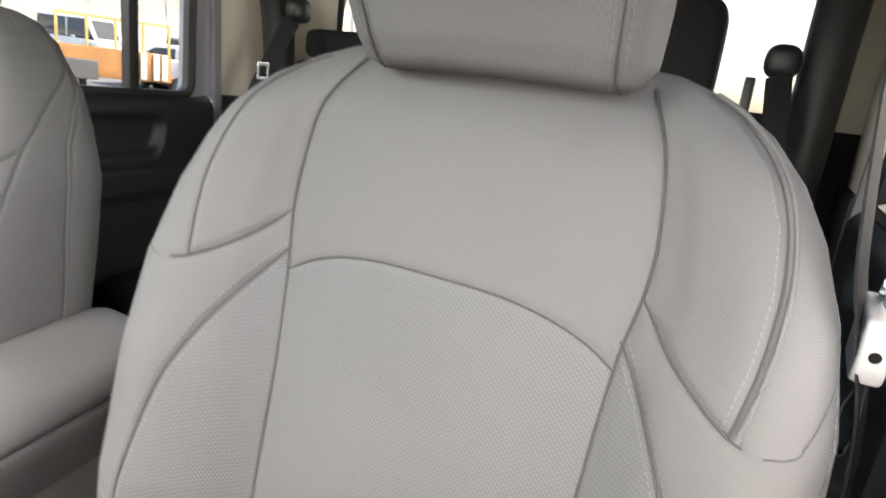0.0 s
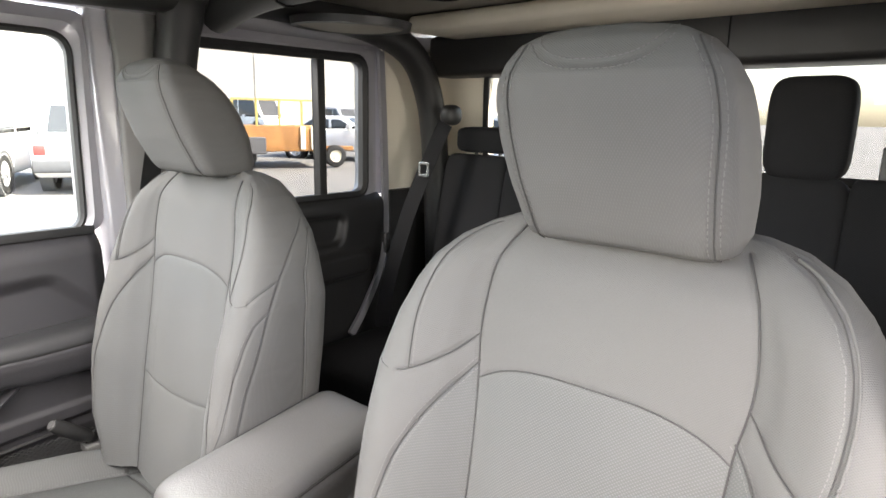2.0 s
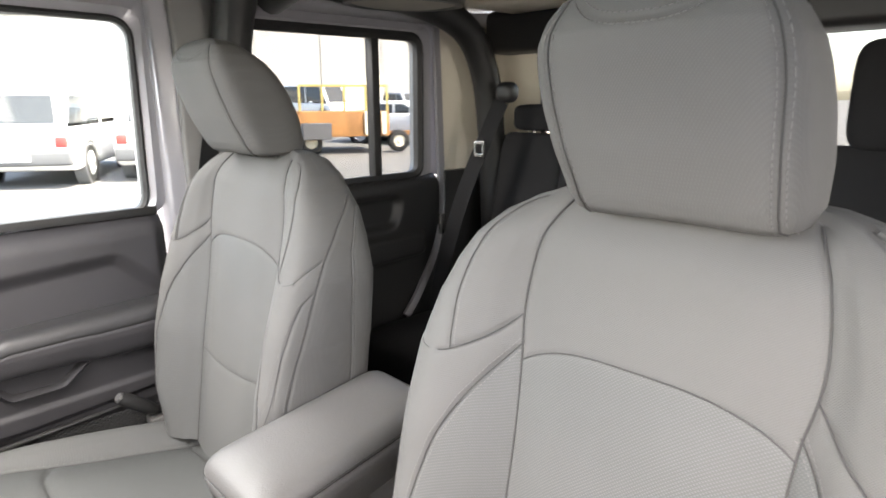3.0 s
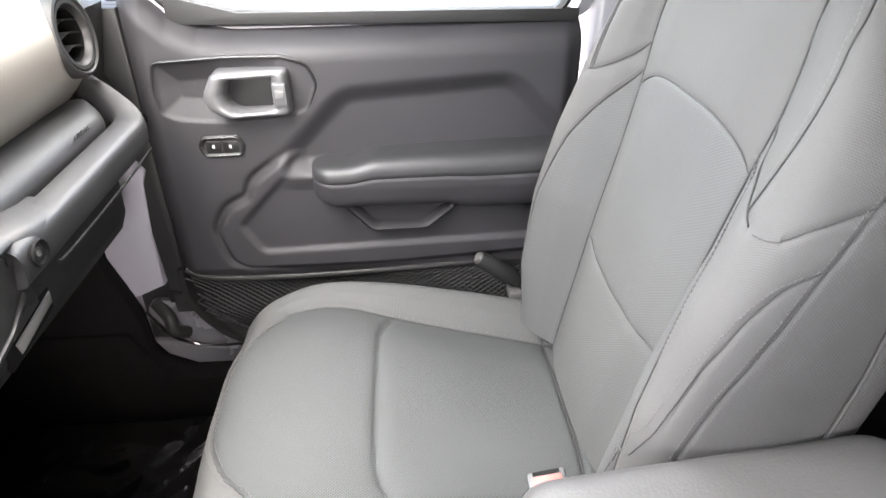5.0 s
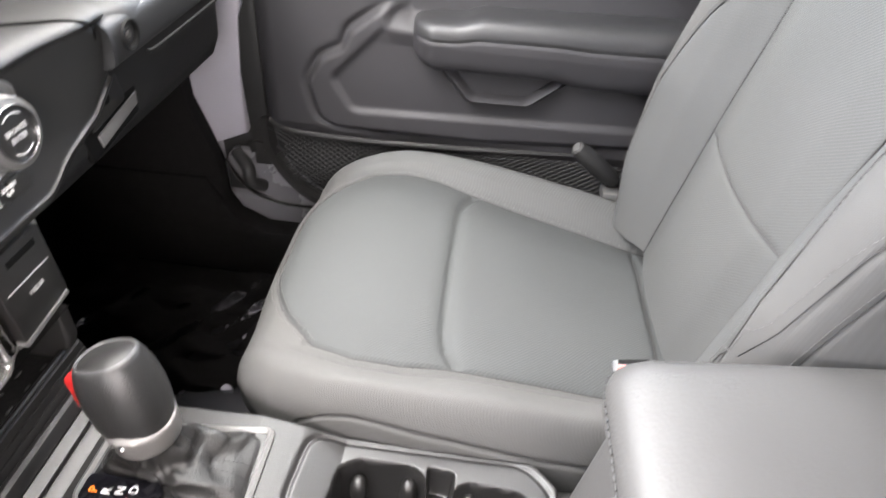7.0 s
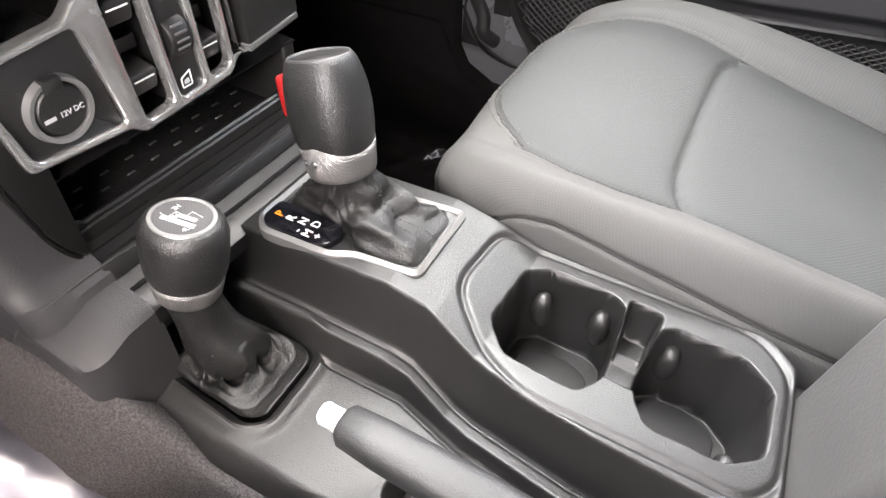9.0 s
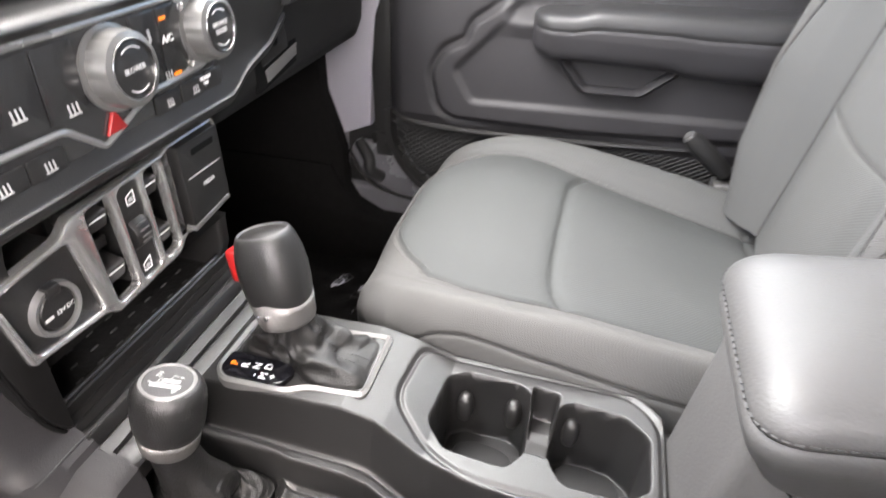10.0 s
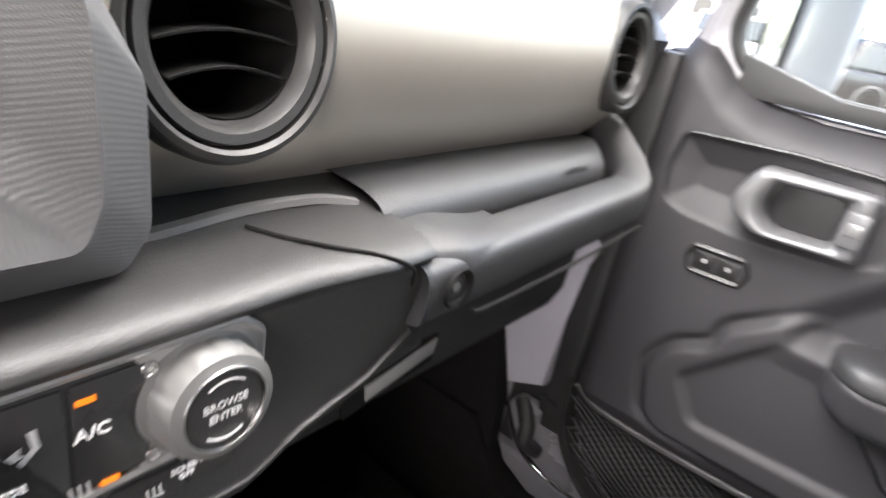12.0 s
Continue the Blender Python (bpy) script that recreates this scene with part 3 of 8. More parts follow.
# ---- seats ----
def seat_backrest(seat):
    """Backrest with bolsters; seams are pressed into the surface, panels are split along them."""
    z = np.concatenate([np.linspace(0.40, 0.93, 270), np.linspace(0.93, 0.9915, 48)[1:]])
    I = lambda pts: np.interp(z, [p[0] for p in pts], [p[1] for p in pts])
    H = I([(0.40, 0.215), (0.50, 0.25), (0.58, 0.264), (0.70, 0.268), (0.80, 0.263), (0.86, 0.25), (0.90, 0.233), (0.93, 0.213), (0.955, 0.187), (0.973, 0.155), (0.985, 0.12), (0.9915, 0.075)])
    xs = I([(0.40, 0.12), (0.5, 0.125), (0.7, 0.129), (0.80, 0.134), (0.855, 0.139), (0.90, 0.136), (0.94, 0.128), (0.973, 0.108), (0.985, 0.085), (0.9915, 0.05)])
    B = I([(0.40, 0.035), (0.5, 0.055), (0.62, 0.062), (0.72, 0.055), (0.80, 0.042), (0.86, 0.030), (0.92, 0.016), (0.96, 0.004), (0.9915, 0.0)])
    T = I([(0.40, 0.12), (0.6, 0.135), (0.8, 0.12), (0.9, 0.10), (0.95, 0.08), (0.975, 0.055), (0.9915, 0.02)])
    yf = 0.553 + (z - 0.42) * 0.180 + np.clip((z - 0.92) / 0.0715, 0, 1) ** 2 * 0.04
    d = H - xs
    o = np.ones_like(z)
    puff = 0.006 * o
    K = [(0 * o, puff), (xs * 0.55, puff * 0.9), (xs, 0 * o), (xs + 0.30 * d, 0.55 * B), (xs + 0.62 * d, B), (xs + 0.88 * d, 0.78 * B),
         (H, 0.1 * B - 0.10 * T), (H * 1.0, -0.5 * T), (0.96 * H, -0.85 * T), (0.8 * H, -T), (0 * o, -T)]
    knots = np.stack([np.stack(k, 1) for k in K], 1)
    u = np.concatenate([np.linspace(0, 1.7, 40), np.linspace(1.7, 6, 150)[1:], np.linspace(6, 8, 40)[1:], np.linspace(8, 10, 10)[1:]])
    half = catmull(knots, u)
    full = np.concatenate([half[:, ::-1] * np.array([-1, 1]), half[:, 1:]], 1)
    x, f = full[..., 0], full[..., 1]
    P = np.stack([x, yf[:, None] - f, np.repeat(z[:, None], x.shape[1], 1)], 2)
    ax, zz = np.abs(x), P[..., 2]
    uu = np.concatenate([u[::-1], u[1:]])[None, :] * np.ones_like(x)
    front = uu < 6.6
    arch = lambda q: 0.832 - 0.030 * np.clip(np.abs(q) / 0.134, 0, 1) ** 3.2
    S1 = [(0.11, 0.975), (0.128, 0.94), (0.136, 0.90), (0.139, 0.855), (0.134, 0.80), (0.129, 0.70), (0.125, 0.5), (0.12, 0.40)]
    S2 = [(q, float(arch(q))) for q in np.linspace(0, 0.134, 14)]
    S3 = [(0, 0.586), (0.127, 0.594)]
    S4 = [(0.139, 0.851), (0.162, 0.829), (0.184, 0.814), (0.204, 0.804), (0.215, 0.801)]
    S5 = [(0.202, 0.804), (0.205, 0.83), (0.207, 0.86), (0.205, 0.885), (0.199, 0.91), (0.186, 0.94), (0.162, 0.963), (0.14, 0.974)]
    S5O = [(0.207, 0.803), (0.213, 0.837), (0.214, 0.877), (0.208, 0.912), (0.194, 0.94), (0.168, 0.964), (0.145, 0.976)]
    S6 = [(0.134, 0.822), (0.158, 0.79), (0.180, 0.755), (0.198, 0.711), (0.208, 0.663), (0.215, 0.609), (0.220, 0.52), (0.222, 0.42)]
    # seams of the flank over (y, z): the long one, its branch to the wing, the arched one, the welt along the back
    F1 = [(0.716, 0.924), (0.672, 0.881), (0.638, 0.837), (0.615, 0.792), (0.597, 0.740), (0.574, 0.680), (0.557, 0.620), (0.535, 0.52), (0.52, 0.43)]
    F2 = [(0.578, 0.800), (0.588, 0.806), (0.604, 0.819), (0.638, 0.837)]
    F3 = [(0.612, 0.790), (0.592, 0.773), (0.575, 0.743), (0.556, 0.695), (0.545, 0.656), (0.535, 0.62), (0.522, 0.57), (0.508, 0.48), (0.50, 0.43)]
    F4 = [(0.722, 0.905), (0.690, 0.840), (0.678, 0.746), (0.672, 0.64), (0.655, 0.52), (0.64, 0.43)]
    g = np.zeros_like(x)
    for S, depth, w in ((S1, 0.0034, 0.0032), (S2, 0.0020, 0.0026), (S3, 0.0018, 0.0032), (S4, 0.0026, 0.0028), (S5, 0.0018, 0.0024), (S6, 0.0024, 0.0026)):
        near = line_dist(ax, zz, S)
        g = np.maximum(g, (depth * 0.62 * np.exp(-(near / w) ** 2) + depth * 0.38 * np.exp(-(near / (3.2 * w)) ** 2)) * (((x < 0) if S is S5 else 1)))
    near = line_dist(ax, zz, S5O)
    g = np.maximum(g, (0.0014 * np.exp(-(near / 0.0024) ** 2) + 0.0008 * np.exp(-(near / 0.008) ** 2)) * (x > 0))
    g = np.where(front, g, 0)
    side = (uu > 4.9) & (uu < 8.6)
    for S, depth, w in ((F1, 0.0013, 0.0022), (F2, 0.0014, 0.0022), (F3, 0.0012, 0.0022), (F4, 0.0026, 0.0032)):
        near = line_dist(P[..., 1], zz, S)
        g = np.maximum(g, np.where(side, depth * np.exp(-(near / w) ** 2), 0))
    # soft unevenness of the padding
    lump = 0.0013 * np.sin(x * 21 + 1.3) * np.sin(zz * 17 + 0.6) + 0.0003 * np.sin(x * 47 + zz * 33)
    N = grid_normals(P)
    if N[60, x.shape[1] // 2, 1] > 0:
        N = -N
    P = P + N * (lump - g)[..., None]
    skin = grid_normals(P)
    if skin[60, x.shape[1] // 2, 1] > 0:
        skin = -skin
    skin = skin.reshape(-1, 3)
    nu, nv = x.shape
    faces = grid_faces(nu, nv) if N[60, nv // 2].dot(np.cross(P[61, nv // 2] - P[60, nv // 2], P[60, nv // 2 + 1] - P[60, nv // 2])) < 0 else [f[::-1] for f in grid_faces(nu, nv)]
    V = P.reshape(-1, 3)
    cx = ax.reshape(-1)
    cz = zz.reshape(-1)
    cf = front.reshape(-1)
    x6 = lambda q: np.interp(q, [p[1] for p in S6[::-1]], [p[0] for p in S6[::-1]])
    groups = {"upper_insert": [], "lower_insert": [], "bolster_insert": [], "cover": []}
    sgn = x.reshape(-1)
    FA = np.array(faces)
    mx, mz = cx[FA].mean(1), cz[FA].mean(1)
    mxs = np.interp(mz, z, xs)
    fr = cf[FA].all(1)
    top = arch(mx)
    reg = np.full(len(FA), 3)
    reg[fr & (mx < mxs) & (mz > top)] = 0
    reg[fr & (mx < mxs) & (mz <= top)] = 1
    reg[fr & (mx >= mxs) & (mz < 0.822) & (mx < x6(mz))] = 2
    for k, (name, material, label) in enumerate((("upper_insert", M_FABRIC, "smooth grey twill panel"), ("lower_insert", M_MESH, "grey panel of coarser woven mesh"), ("bolster_insert", M_MESH, "grey woven side panel"), ("cover", M_FABRIC, "grey fabric cover"))):
        for side in ((-1, 1) if name == "bolster_insert" else (0,)):
            pick = FA[(reg == k) & ((np.sign(sgn[FA].mean(1)) == side) if side else True)]
            used, inv = np.unique(pick, return_inverse=True)
            data_part(name, V[used], inv.reshape(pick.shape), material, seat, label, normals=skin[used])
    # points of the front skin over (x, z)
    mid = nv // 2
    ku = int(np.sum(u < 5.6))
    def on_front(px, pz, lift=0.0):
        side = 1 if px >= 0 else -1
        cols = [mid + side * j for j in range(ku)]
        i1 = int(np.clip(np.searchsorted(z, pz), 1, len(z) - 1))
        w = float(np.clip((pz - z[i1 - 1]) / (z[i1] - z[i1 - 1]), 0, 1))
        out = []
        for i in (i1 - 1, i1):
            q = np.abs(x[i, cols])
            out.append(np.array([np.interp(abs(px), q, P[i, cols, 1]), *[np.interp(abs(px), q, N[i, cols, k]) for k in range(3)]]))
        y_, nx, ny, nz = out[0] * (1 - w) + out[1] * w
        n_ = Vector((nx, ny, nz)).normalized()
        return Vector((px, y_, pz)) + n_ * lift, n_
    def on_flank(side, py, pz, lift=0.0):
        i1 = int(np.clip(np.searchsorted(z, pz), 1, len(z) - 1))
        w = float(np.clip((pz - z[i1 - 1]) / (z[i1] - z[i1 - 1]), 0, 1))
        allc = np.array([mid + side * j for j in range(len(u))])
        got = []
        for i in (i1 - 1, i1):
            ys = P[i, allc, 1]
            j0 = int(np.argmin(np.where((u > 3) & (u < 6), ys, 9)))
            j1 = int(np.argmin(np.abs(u - 8.8)))
            uq = float(np.interp(py, np.maximum.accumulate(ys[j0:j1]), u[j0:j1]))
            got.append(np.array([np.interp(uq, u, P[i, allc, k]) for k in range(3)] + [np.interp(uq, u, N[i, allc, k]) for k in range(3)]))
        q = got[0] * (1 - w) + got[1] * w
        return Vector(q[:3]) + Vector(q[3:]).normalized() * lift
    # dark threads that lie in the seams
    for sign in (-1, 1):
        for S, r in ((S1, 0.0011), (S2, 0.0009), (S3, 0.0008), (S4, 0.0009), (S5, 0.0007), (S6, 0.0008)):
            if S is S5 and sign > 0:
                S = S5O
                welt = spline([(p[0] + 0.0045, p[1], 0) for p in S5O], 6)
                part("welt", tube([on_front(p.x, p.y, 0.0003)[0] for p in welt], 0.0018, 8), M_FABRIC, seat)
            pts = [Vector((sign * p[0], p[1], 0)) for p in S]
            line = spline(pts, 6) if S is not S2 else pts
            part("seam", tube([on_front(p.x, p.y, 0.0004)[0] for p in line], r, 6), M_SEAM, seat, "dark sewn seam")
        # seams of the flank, with a stitched row beside each
        for S in (F1, F2, F3):
            line = spline([(p[0], p[1], 0) for p in S], 8)
            part("seam", tube([on_flank(sign, p.x, p.y, 0.0001) for p in line], 0.0006, 6), M_SEAM, seat, "dark sewn seam")
            bm = bmesh.new()
            away = 0.0
            for a, b in zip(line, line[1:]):
                d = (b - a).length
                while away < d:
                    p, q = a.lerp(b, away / d), a.lerp(b, min(1.0, (away + 0.0026) / d))
                    if (q - p).length > 0.0008:
                        tube([on_flank(sign, p.x - 0.0045, p.y, 0.0002), on_flank(sign, q.x - 0.0045, q.y, 0.0002)], 0.00042, 4, bm)
                    away += 0.0040
                away -= d
            if S is not F2:
                part("stitching", bm, M_STITCH, seat, "fine grey stitching", angle=80)
            else:
                bm.free()
        part("back_welt", tube([on_flank(sign, p.x, p.y, 0.0008) for p in spline([(p[0], p[1], 0) for p in F4], 8)], 0.0020, 8), M_FABRIC, seat, "corded welt along the back edge")
    # stitches
    def stitch(S, sign, off):
        pts = [Vector((sign * p[0], p[1])) for p in S]
        out = []
        for a, b in zip(pts, pts[1:]):
            dd = b - a
            k = max(1, int(dd.length / 0.0042))
            nrm = Vector((-dd.y, dd.x)).normalized() * off
            for i in range(k):
                out.append((a + dd * ((i + 0.15) / k) + nrm, a + dd * ((i + 0.8) / k) + nrm))
        bm = bmesh.new()
        for a, b in out:
            q = []
            for e in (a, b):
                q.append(on_front(e.x, e.y))
            (p0, n0), (p1, n1) = q
            dirn = (p1 - p0)
            if dirn.length < 1e-4 or dirn.length > 0.02:
                continue
            s = dirn.cross(n0).normalized() * 0.00045
            vs = [bm.verts.new(p0 - s + n0 * 0.0001), bm.verts.new(p0 + s + n0 * 0.0001), bm.verts.new(p1 + s + n1 * 0.0001), bm.verts.new(p1 - s + n1 * 0.0001)]
            m0, m1 = bm.verts.new(p0 * 0.8 + p1 * 0.2 + n0 * 0.0005), bm.verts.new(p0 * 0.2 + p1 * 0.8 + n1 * 0.0005)
            for fc in ((vs[0], vs[1], m0), (vs[2], vs[3], m1), (vs[1], vs[2], m1, m0), (vs[3], vs[0], m0, m1)):
                bm.faces.new(fc)
        return bm
    for sign in (-1, 1):
        for S, offs in ((S5O if sign > 0 else S5, (0.0045,)), (S6, (0.005, -0.004))):
            for off in offs:
                part("stitching", stitch(S, sign, off * sign), M_STITCH, seat, "fine grey stitching", angle=80)
    # the panels lie a little towards the outer side
    for ob in seat.children:
        for v in ob.data.vertices:
            amount = 0.009 + 0.007 * min(1.0, max(0.0, (v.co.z - 0.82) / 0.06)) * min(1.0, max(0.0, v.co.x / 0.12))
            v.co.x += amount * max(0.0, 1 - (v.co.x / 0.25) ** 2)


def seat_headrest(seat):
    z = np.concatenate([np.linspace(0.974, 1.0, 10), np.linspace(1.0, 1.13, 50)[1:], np.linspace(1.13, 1.168, 28)[1:]])
    I = lambda pts: np.interp(z, [p[0] for p in pts], [p[1] for p in pts])
    a = I([(0.974, 0.094), (0.980, 0.105), (0.995, 0.110), (1.03, 0.1145), (1.07, 0.116), (1.10, 0.1145), (1.12, 0.111), (1.14, 0.101), (1.154, 0.087), (1.163, 0.066), (1.168, 0.03)])
    b = I([(0.974, 0.034), (0.980, 0.044), (0.995, 0.050), (1.04, 0.056), (1.08, 0.055), (1.11, 0.050), (1.13, 0.043), (1.147, 0.030), (1.158, 0.021), (1.165, 0.012), (1.168, 0.005)])
    yc = I([(0.974, 0.676), (1.0, 0.667), (1.04, 0.651), (1.08, 0.634), (1.12, 0.616), (1.14, 0.608), (1.155, 0.603), (1.168, 0.602)])
    th = np.linspace(0, 2 * np.pi, 181)[:-1] - np.pi / 2
    HX, HZ = 0.0175, -0.006
    n = 4.3
    ct, st = np.cos(th), np.sin(th)
    rr = (np.abs(ct) ** n + np.abs(st) ** n) ** (-1 / n)
    X = a[:, None] * (rr * ct)[None]
    Y = yc[:, None] + b[:, None] * (rr * st)[None]
    Z = np.repeat(z[:, None], len(th), 1)
    # the bottom sags a little in the middle
    Z = Z + 0.004 * (1 - (X / 0.115) ** 2) * np.clip((1.03 - Z) / 0.05, 0, 1)
    P = np.stack([X, Y, Z], 2)
    fr = np.sin(th)[None] < -0.2
    g = np.zeros_like(X)
    SR = [(0.096, 0.976), (0.1015, 1.037), (0.105, 1.09), (0.100, 1.125), (0.083, 1.154)]
    SL = [(0.083, 0.976), (0.087, 1.04), (0.088, 1.10), (0.084, 1.13), (0.072, 1.155)]
    for S, keep in ((SR, X > 0), (SL, X < 0)):
        g = np.maximum(g, 0.0022 * np.exp(-(line_dist(np.abs(X), Z, S) / 0.0024) ** 2) * keep)
    patch = [(0.0, 1.136), (0.025, 1.137), (0.045, 1.142), (0.058, 1.150), (0.066, 1.160)]
    g = np.maximum(g, 0.0016 * np.exp(-(line_dist(np.abs(X), Z, patch) / 0.0028) ** 2))
    g = g * fr
    c = np.stack([0 * X, yc[:, None] + 0 * X, Z], 2)
    out = P - c
    out /= np.linalg.norm(out, axis=2, keepdims=True) + 1e-9
    lump = 0.001 * np.sin(X * 40) * np.sin(Z * 30)
    P = P + out * (lump - g)[..., None]
    P[..., 1] += 0.022 * np.clip((P[..., 1] - yc[:, None]) / 0.05, 0, 1)
    P = P * np.array([0.925, 1, 1]) + np.array([HX, -0.007, HZ])
    nu, nv = X.shape
    V = list(map(tuple, P.reshape(-1, 3)))
    faces = grid_faces(nu, nv, True)
    V += [(HX, float(yc[-1]) - 0.007, float(z[-1]) + HZ), (HX, float(yc[0]) - 0.007, float(z[0]) + HZ + 0.004)]
    for j in range(nv):
        k = (j + 1) % nv
        faces.append(((nu - 1) * nv + j, (nu - 1) * nv + k, nu * nv))
        faces.append((k, j, nu * nv + 1))
    h = data_part("headrest", V, faces, M_FABRIC, seat, "grey twill headrest with double-stitched side seam")
    # stitch rows
    fcol = [j for j in range(len(th)) if math.sin(th[j]) < -0.02]
    fcol.sort(key=lambda j: X[40, j])
    def on_head(px, pz):
        """A point of the front skin; px and pz as the seams are drawn."""
        X_, Z_ = px * 0.925 + HX, pz + HZ
        i1 = int(np.clip(np.searchsorted(z, pz), 1, len(z) - 1))
        w = float(np.clip((pz - z[i1 - 1]) / (z[i1] - z[i1 - 1]), 0, 1))
        return Vector((X_, sum(wt * float(np.interp(X_, P[i, fcol, 0], P[i, fcol, 1])) for i, wt in ((i1 - 1, 1 - w), (i1, w))) - 0.0004, Z_))
    for sign, S0 in ((1, SR), (-1, SL)):
        shift = lambda d: [(p[0] + d, p[1]) for p in S0]
        for S in (shift(-0.0045), shift(0.0045), [(p[0], p[1] - 0.004) for p in patch], [(p[0] * 0.94, p[1] + 0.004) for p in patch]):
            bm = bmesh.new()
            pts = spline([(sign * p[0], p[1], 0) for p in S], 4)
            run = [on_head(p.x, p.y) for p in pts]
            for p, q in zip(run, run[1:]):
                k = max(1, int((q - p).length / 0.0055))
                for i in range(k):
                    e0, e1 = p + (q - p) * ((i + 0.15) / k), p + (q - p) * ((i + 0.8) / k)
                    if (e1 - e0).length > 1e-4:
                        tube([e0, e1], 0.0006, 4, bm)
            part("stitching", bm, M_STITCH, h)
        part("seam", tube([on_head(sign * p.x, p.y) for p in spline([(q[0], q[1], 0) for q in S0], 8)], 0.0009, 6), M_SEAM, h, "dark sewn seam")
    for sx in (-0.06, 0.06):
        part("headrest_post", tube([(sx, 0.690, 0.95), (sx, 0.682, 0.99)], 0.006, 10), M_CHROME, seat, "chrome headrest post")
        part("post_guide", lathe([(0.007, 0.0), (0.013, 0.0), (0.015, -0.004), (0.015, -0.012)], pose(sx, 0.688, 0.986), 16), M_PLASTIC, seat)


def seat_cushion(seat):
    prof = spline([(0.085, 0.285), (0.072, 0.31), (0.066, 0.345), (0.068, 0.385), (0.085, 0.415), (0.118, 0.432), (0.20, 0.438), (0.30, 0.424), (0.45, 0.393), (0.56, 0.373), (0.62, 0.366)], 26)
    c = np.array([tuple(p) for p in prof])
    t = np.gradient(c, axis=0)
    t /= np.linalg.norm(t, axis=1, keepdims=True)
    nrm = np.stack([-t[:, 1], t[:, 0]], 1)
    s = np.concatenate([[0], np.cumsum(np.linalg.norm(np.diff(c, axis=0), axis=1))])
    y = c[:, 0]
    k0 = int(np.argmin(y))
    yy = np.where(np.arange(len(y)) < k0, y[k0] - (s[k0] - s) * 0.02, y)
    I = lambda pts: np.interp(yy, [p[0] for p in pts], [p[1] for p in pts])
    H = I([(0.06, 0.175), (0.068, 0.195), (0.085, 0.214), (0.12, 0.232), (0.18, 0.246), (0.28, 0.254), (0.40, 0.252), (0.50, 0.242), (0.62, 0.225)])
    xs = I([(0.06, 0.12), (0.085, 0.135), (0.12, 0.155), (0.15, 0.169), (0.2, 0.180), (0.25, 0.178), (0.30, 0.168), (0.45, 0.151), (0.565, 0.138), (0.62, 0.132)])
    B = I([(0.06, -0.004), (0.10, 0.0), (0.16, 0.010), (0.30, 0.024), (0.45, 0.034), (0.56, 0.034), (0.62, 0.03)])
    d = H - xs
    o = np.ones_like(y)
    K = [(0 * o, 0.006 * o), (xs * 0.55, 0.006 * o), (xs, 0 * o), (xs + 0.35 * d, 0.75 * B), (xs + 0.66 * d, B), (xs + 0.92 * d, 0.45 * B - 0.016), (H, -0.045 * o), (H * 1.0, -0.085 * o), (0.97 * H, -0.12 * o)]
    knots = np.stack([np.stack(k, 1) for k in K], 1)
    u = np.concatenate([np.linspace(0, 2, 80), np.linspace(2, 8, 130)[1:]])
    half = catmull(knots, u)
    full = np.concatenate([half[:, ::-1] * np.array([-1, 1]), half[:, 1:]], 1)
    x, f = full[..., 0], full[..., 1]
    uu = np.concatenate([u[::-1], u[1:]])[None] * np.ones_like(x)
    # flanks hang straight down rather than across the nose
    fx = np.minimum(f, 0)
    P = np.stack([x + 0.018, c[:, 0:1] + nrm[:, 0:1] * np.maximum(f, 0.35 * fx), c[:, 1:2] + nrm[:, 1:2] * f + 0 * x], 2)
    Y = np.repeat(yy[:, None], x.shape[1], 1)
    ax = np.abs(x)
    g = (0.0022 * np.exp(-((ax - xs[:, None]) / 0.0030) ** 2) + 0.0012 * np.exp(-((ax - xs[:, None]) / 0.010) ** 2)) * (Y > 0.145)
    split = [(0.0, 0.286), (0.08, 0.2865), (0.12, 0.289), (0.145, 0.296), (0.162, 0.306)]
    nose = [(0.0, 0.080), (0.06, 0.083), (0.10, 0.096), (0.13, 0.113), (0.150, 0.133), (0.166, 0.150)]
    near = line_dist(ax, Y, split)
    g = np.maximum(g, 0.0055 * np.exp(-(near / 0.0040) ** 2) + 0.0035 * np.exp(-(near / 0.013) ** 2))
    g = np.maximum(g, 0.0045 * np.exp(-(line_dist(ax, Y, [(0.0, 0.548), (0.145, 0.548)]) / 0.005) ** 2))
    g = np.maximum(g, 0.0022 * np.exp(-(line_dist(ax, Y, nose) / 0.0032) ** 2))
    arch_u = np.interp(Y, [0.115, 0.135, 0.155, 0.18, 0.21, 0.40, 0.56], [7.4, 6.6, 5.8, 5.35, 5.15, 5.15, 5.2])
    g = np.maximum(g, 0.003 * np.exp(-((uu - arch_u) / 0.07) ** 2) * (Y > 0.118))
    lump = 0.0012 * np.sin(x * 25 + 0.4) * np.sin(Y * 22) + 0.0003 * np.sin(x * 55 + Y * 41)
    N = grid_normals(P)
    if N[len(y) // 2, x.shape[1] // 2, 2] < 0:
        N = -N
    P = P + N * (lump - g)[..., None]
    skin = grid_normals(P)
    if skin[len(y) // 2, x.shape[1] // 2, 2] < 0:
        skin = -skin
    skin = skin.reshape(-1, 3)
    nu, nv = x.shape
    FA = np.array(grid_faces(nu, nv))
    if N[nu // 2, nv // 2].dot(np.cross(P[nu // 2 + 1, nv // 2] - P[nu // 2, nv // 2], P[nu // 2, nv // 2 + 1] - P[nu // 2, nv // 2])) > 0:
        FA = FA[:, ::-1]
    V = P.reshape(-1, 3)
    fxm, fym = ax.reshape(-1)[FA].mean(1), Y.reshape(-1)[FA].mean(1)
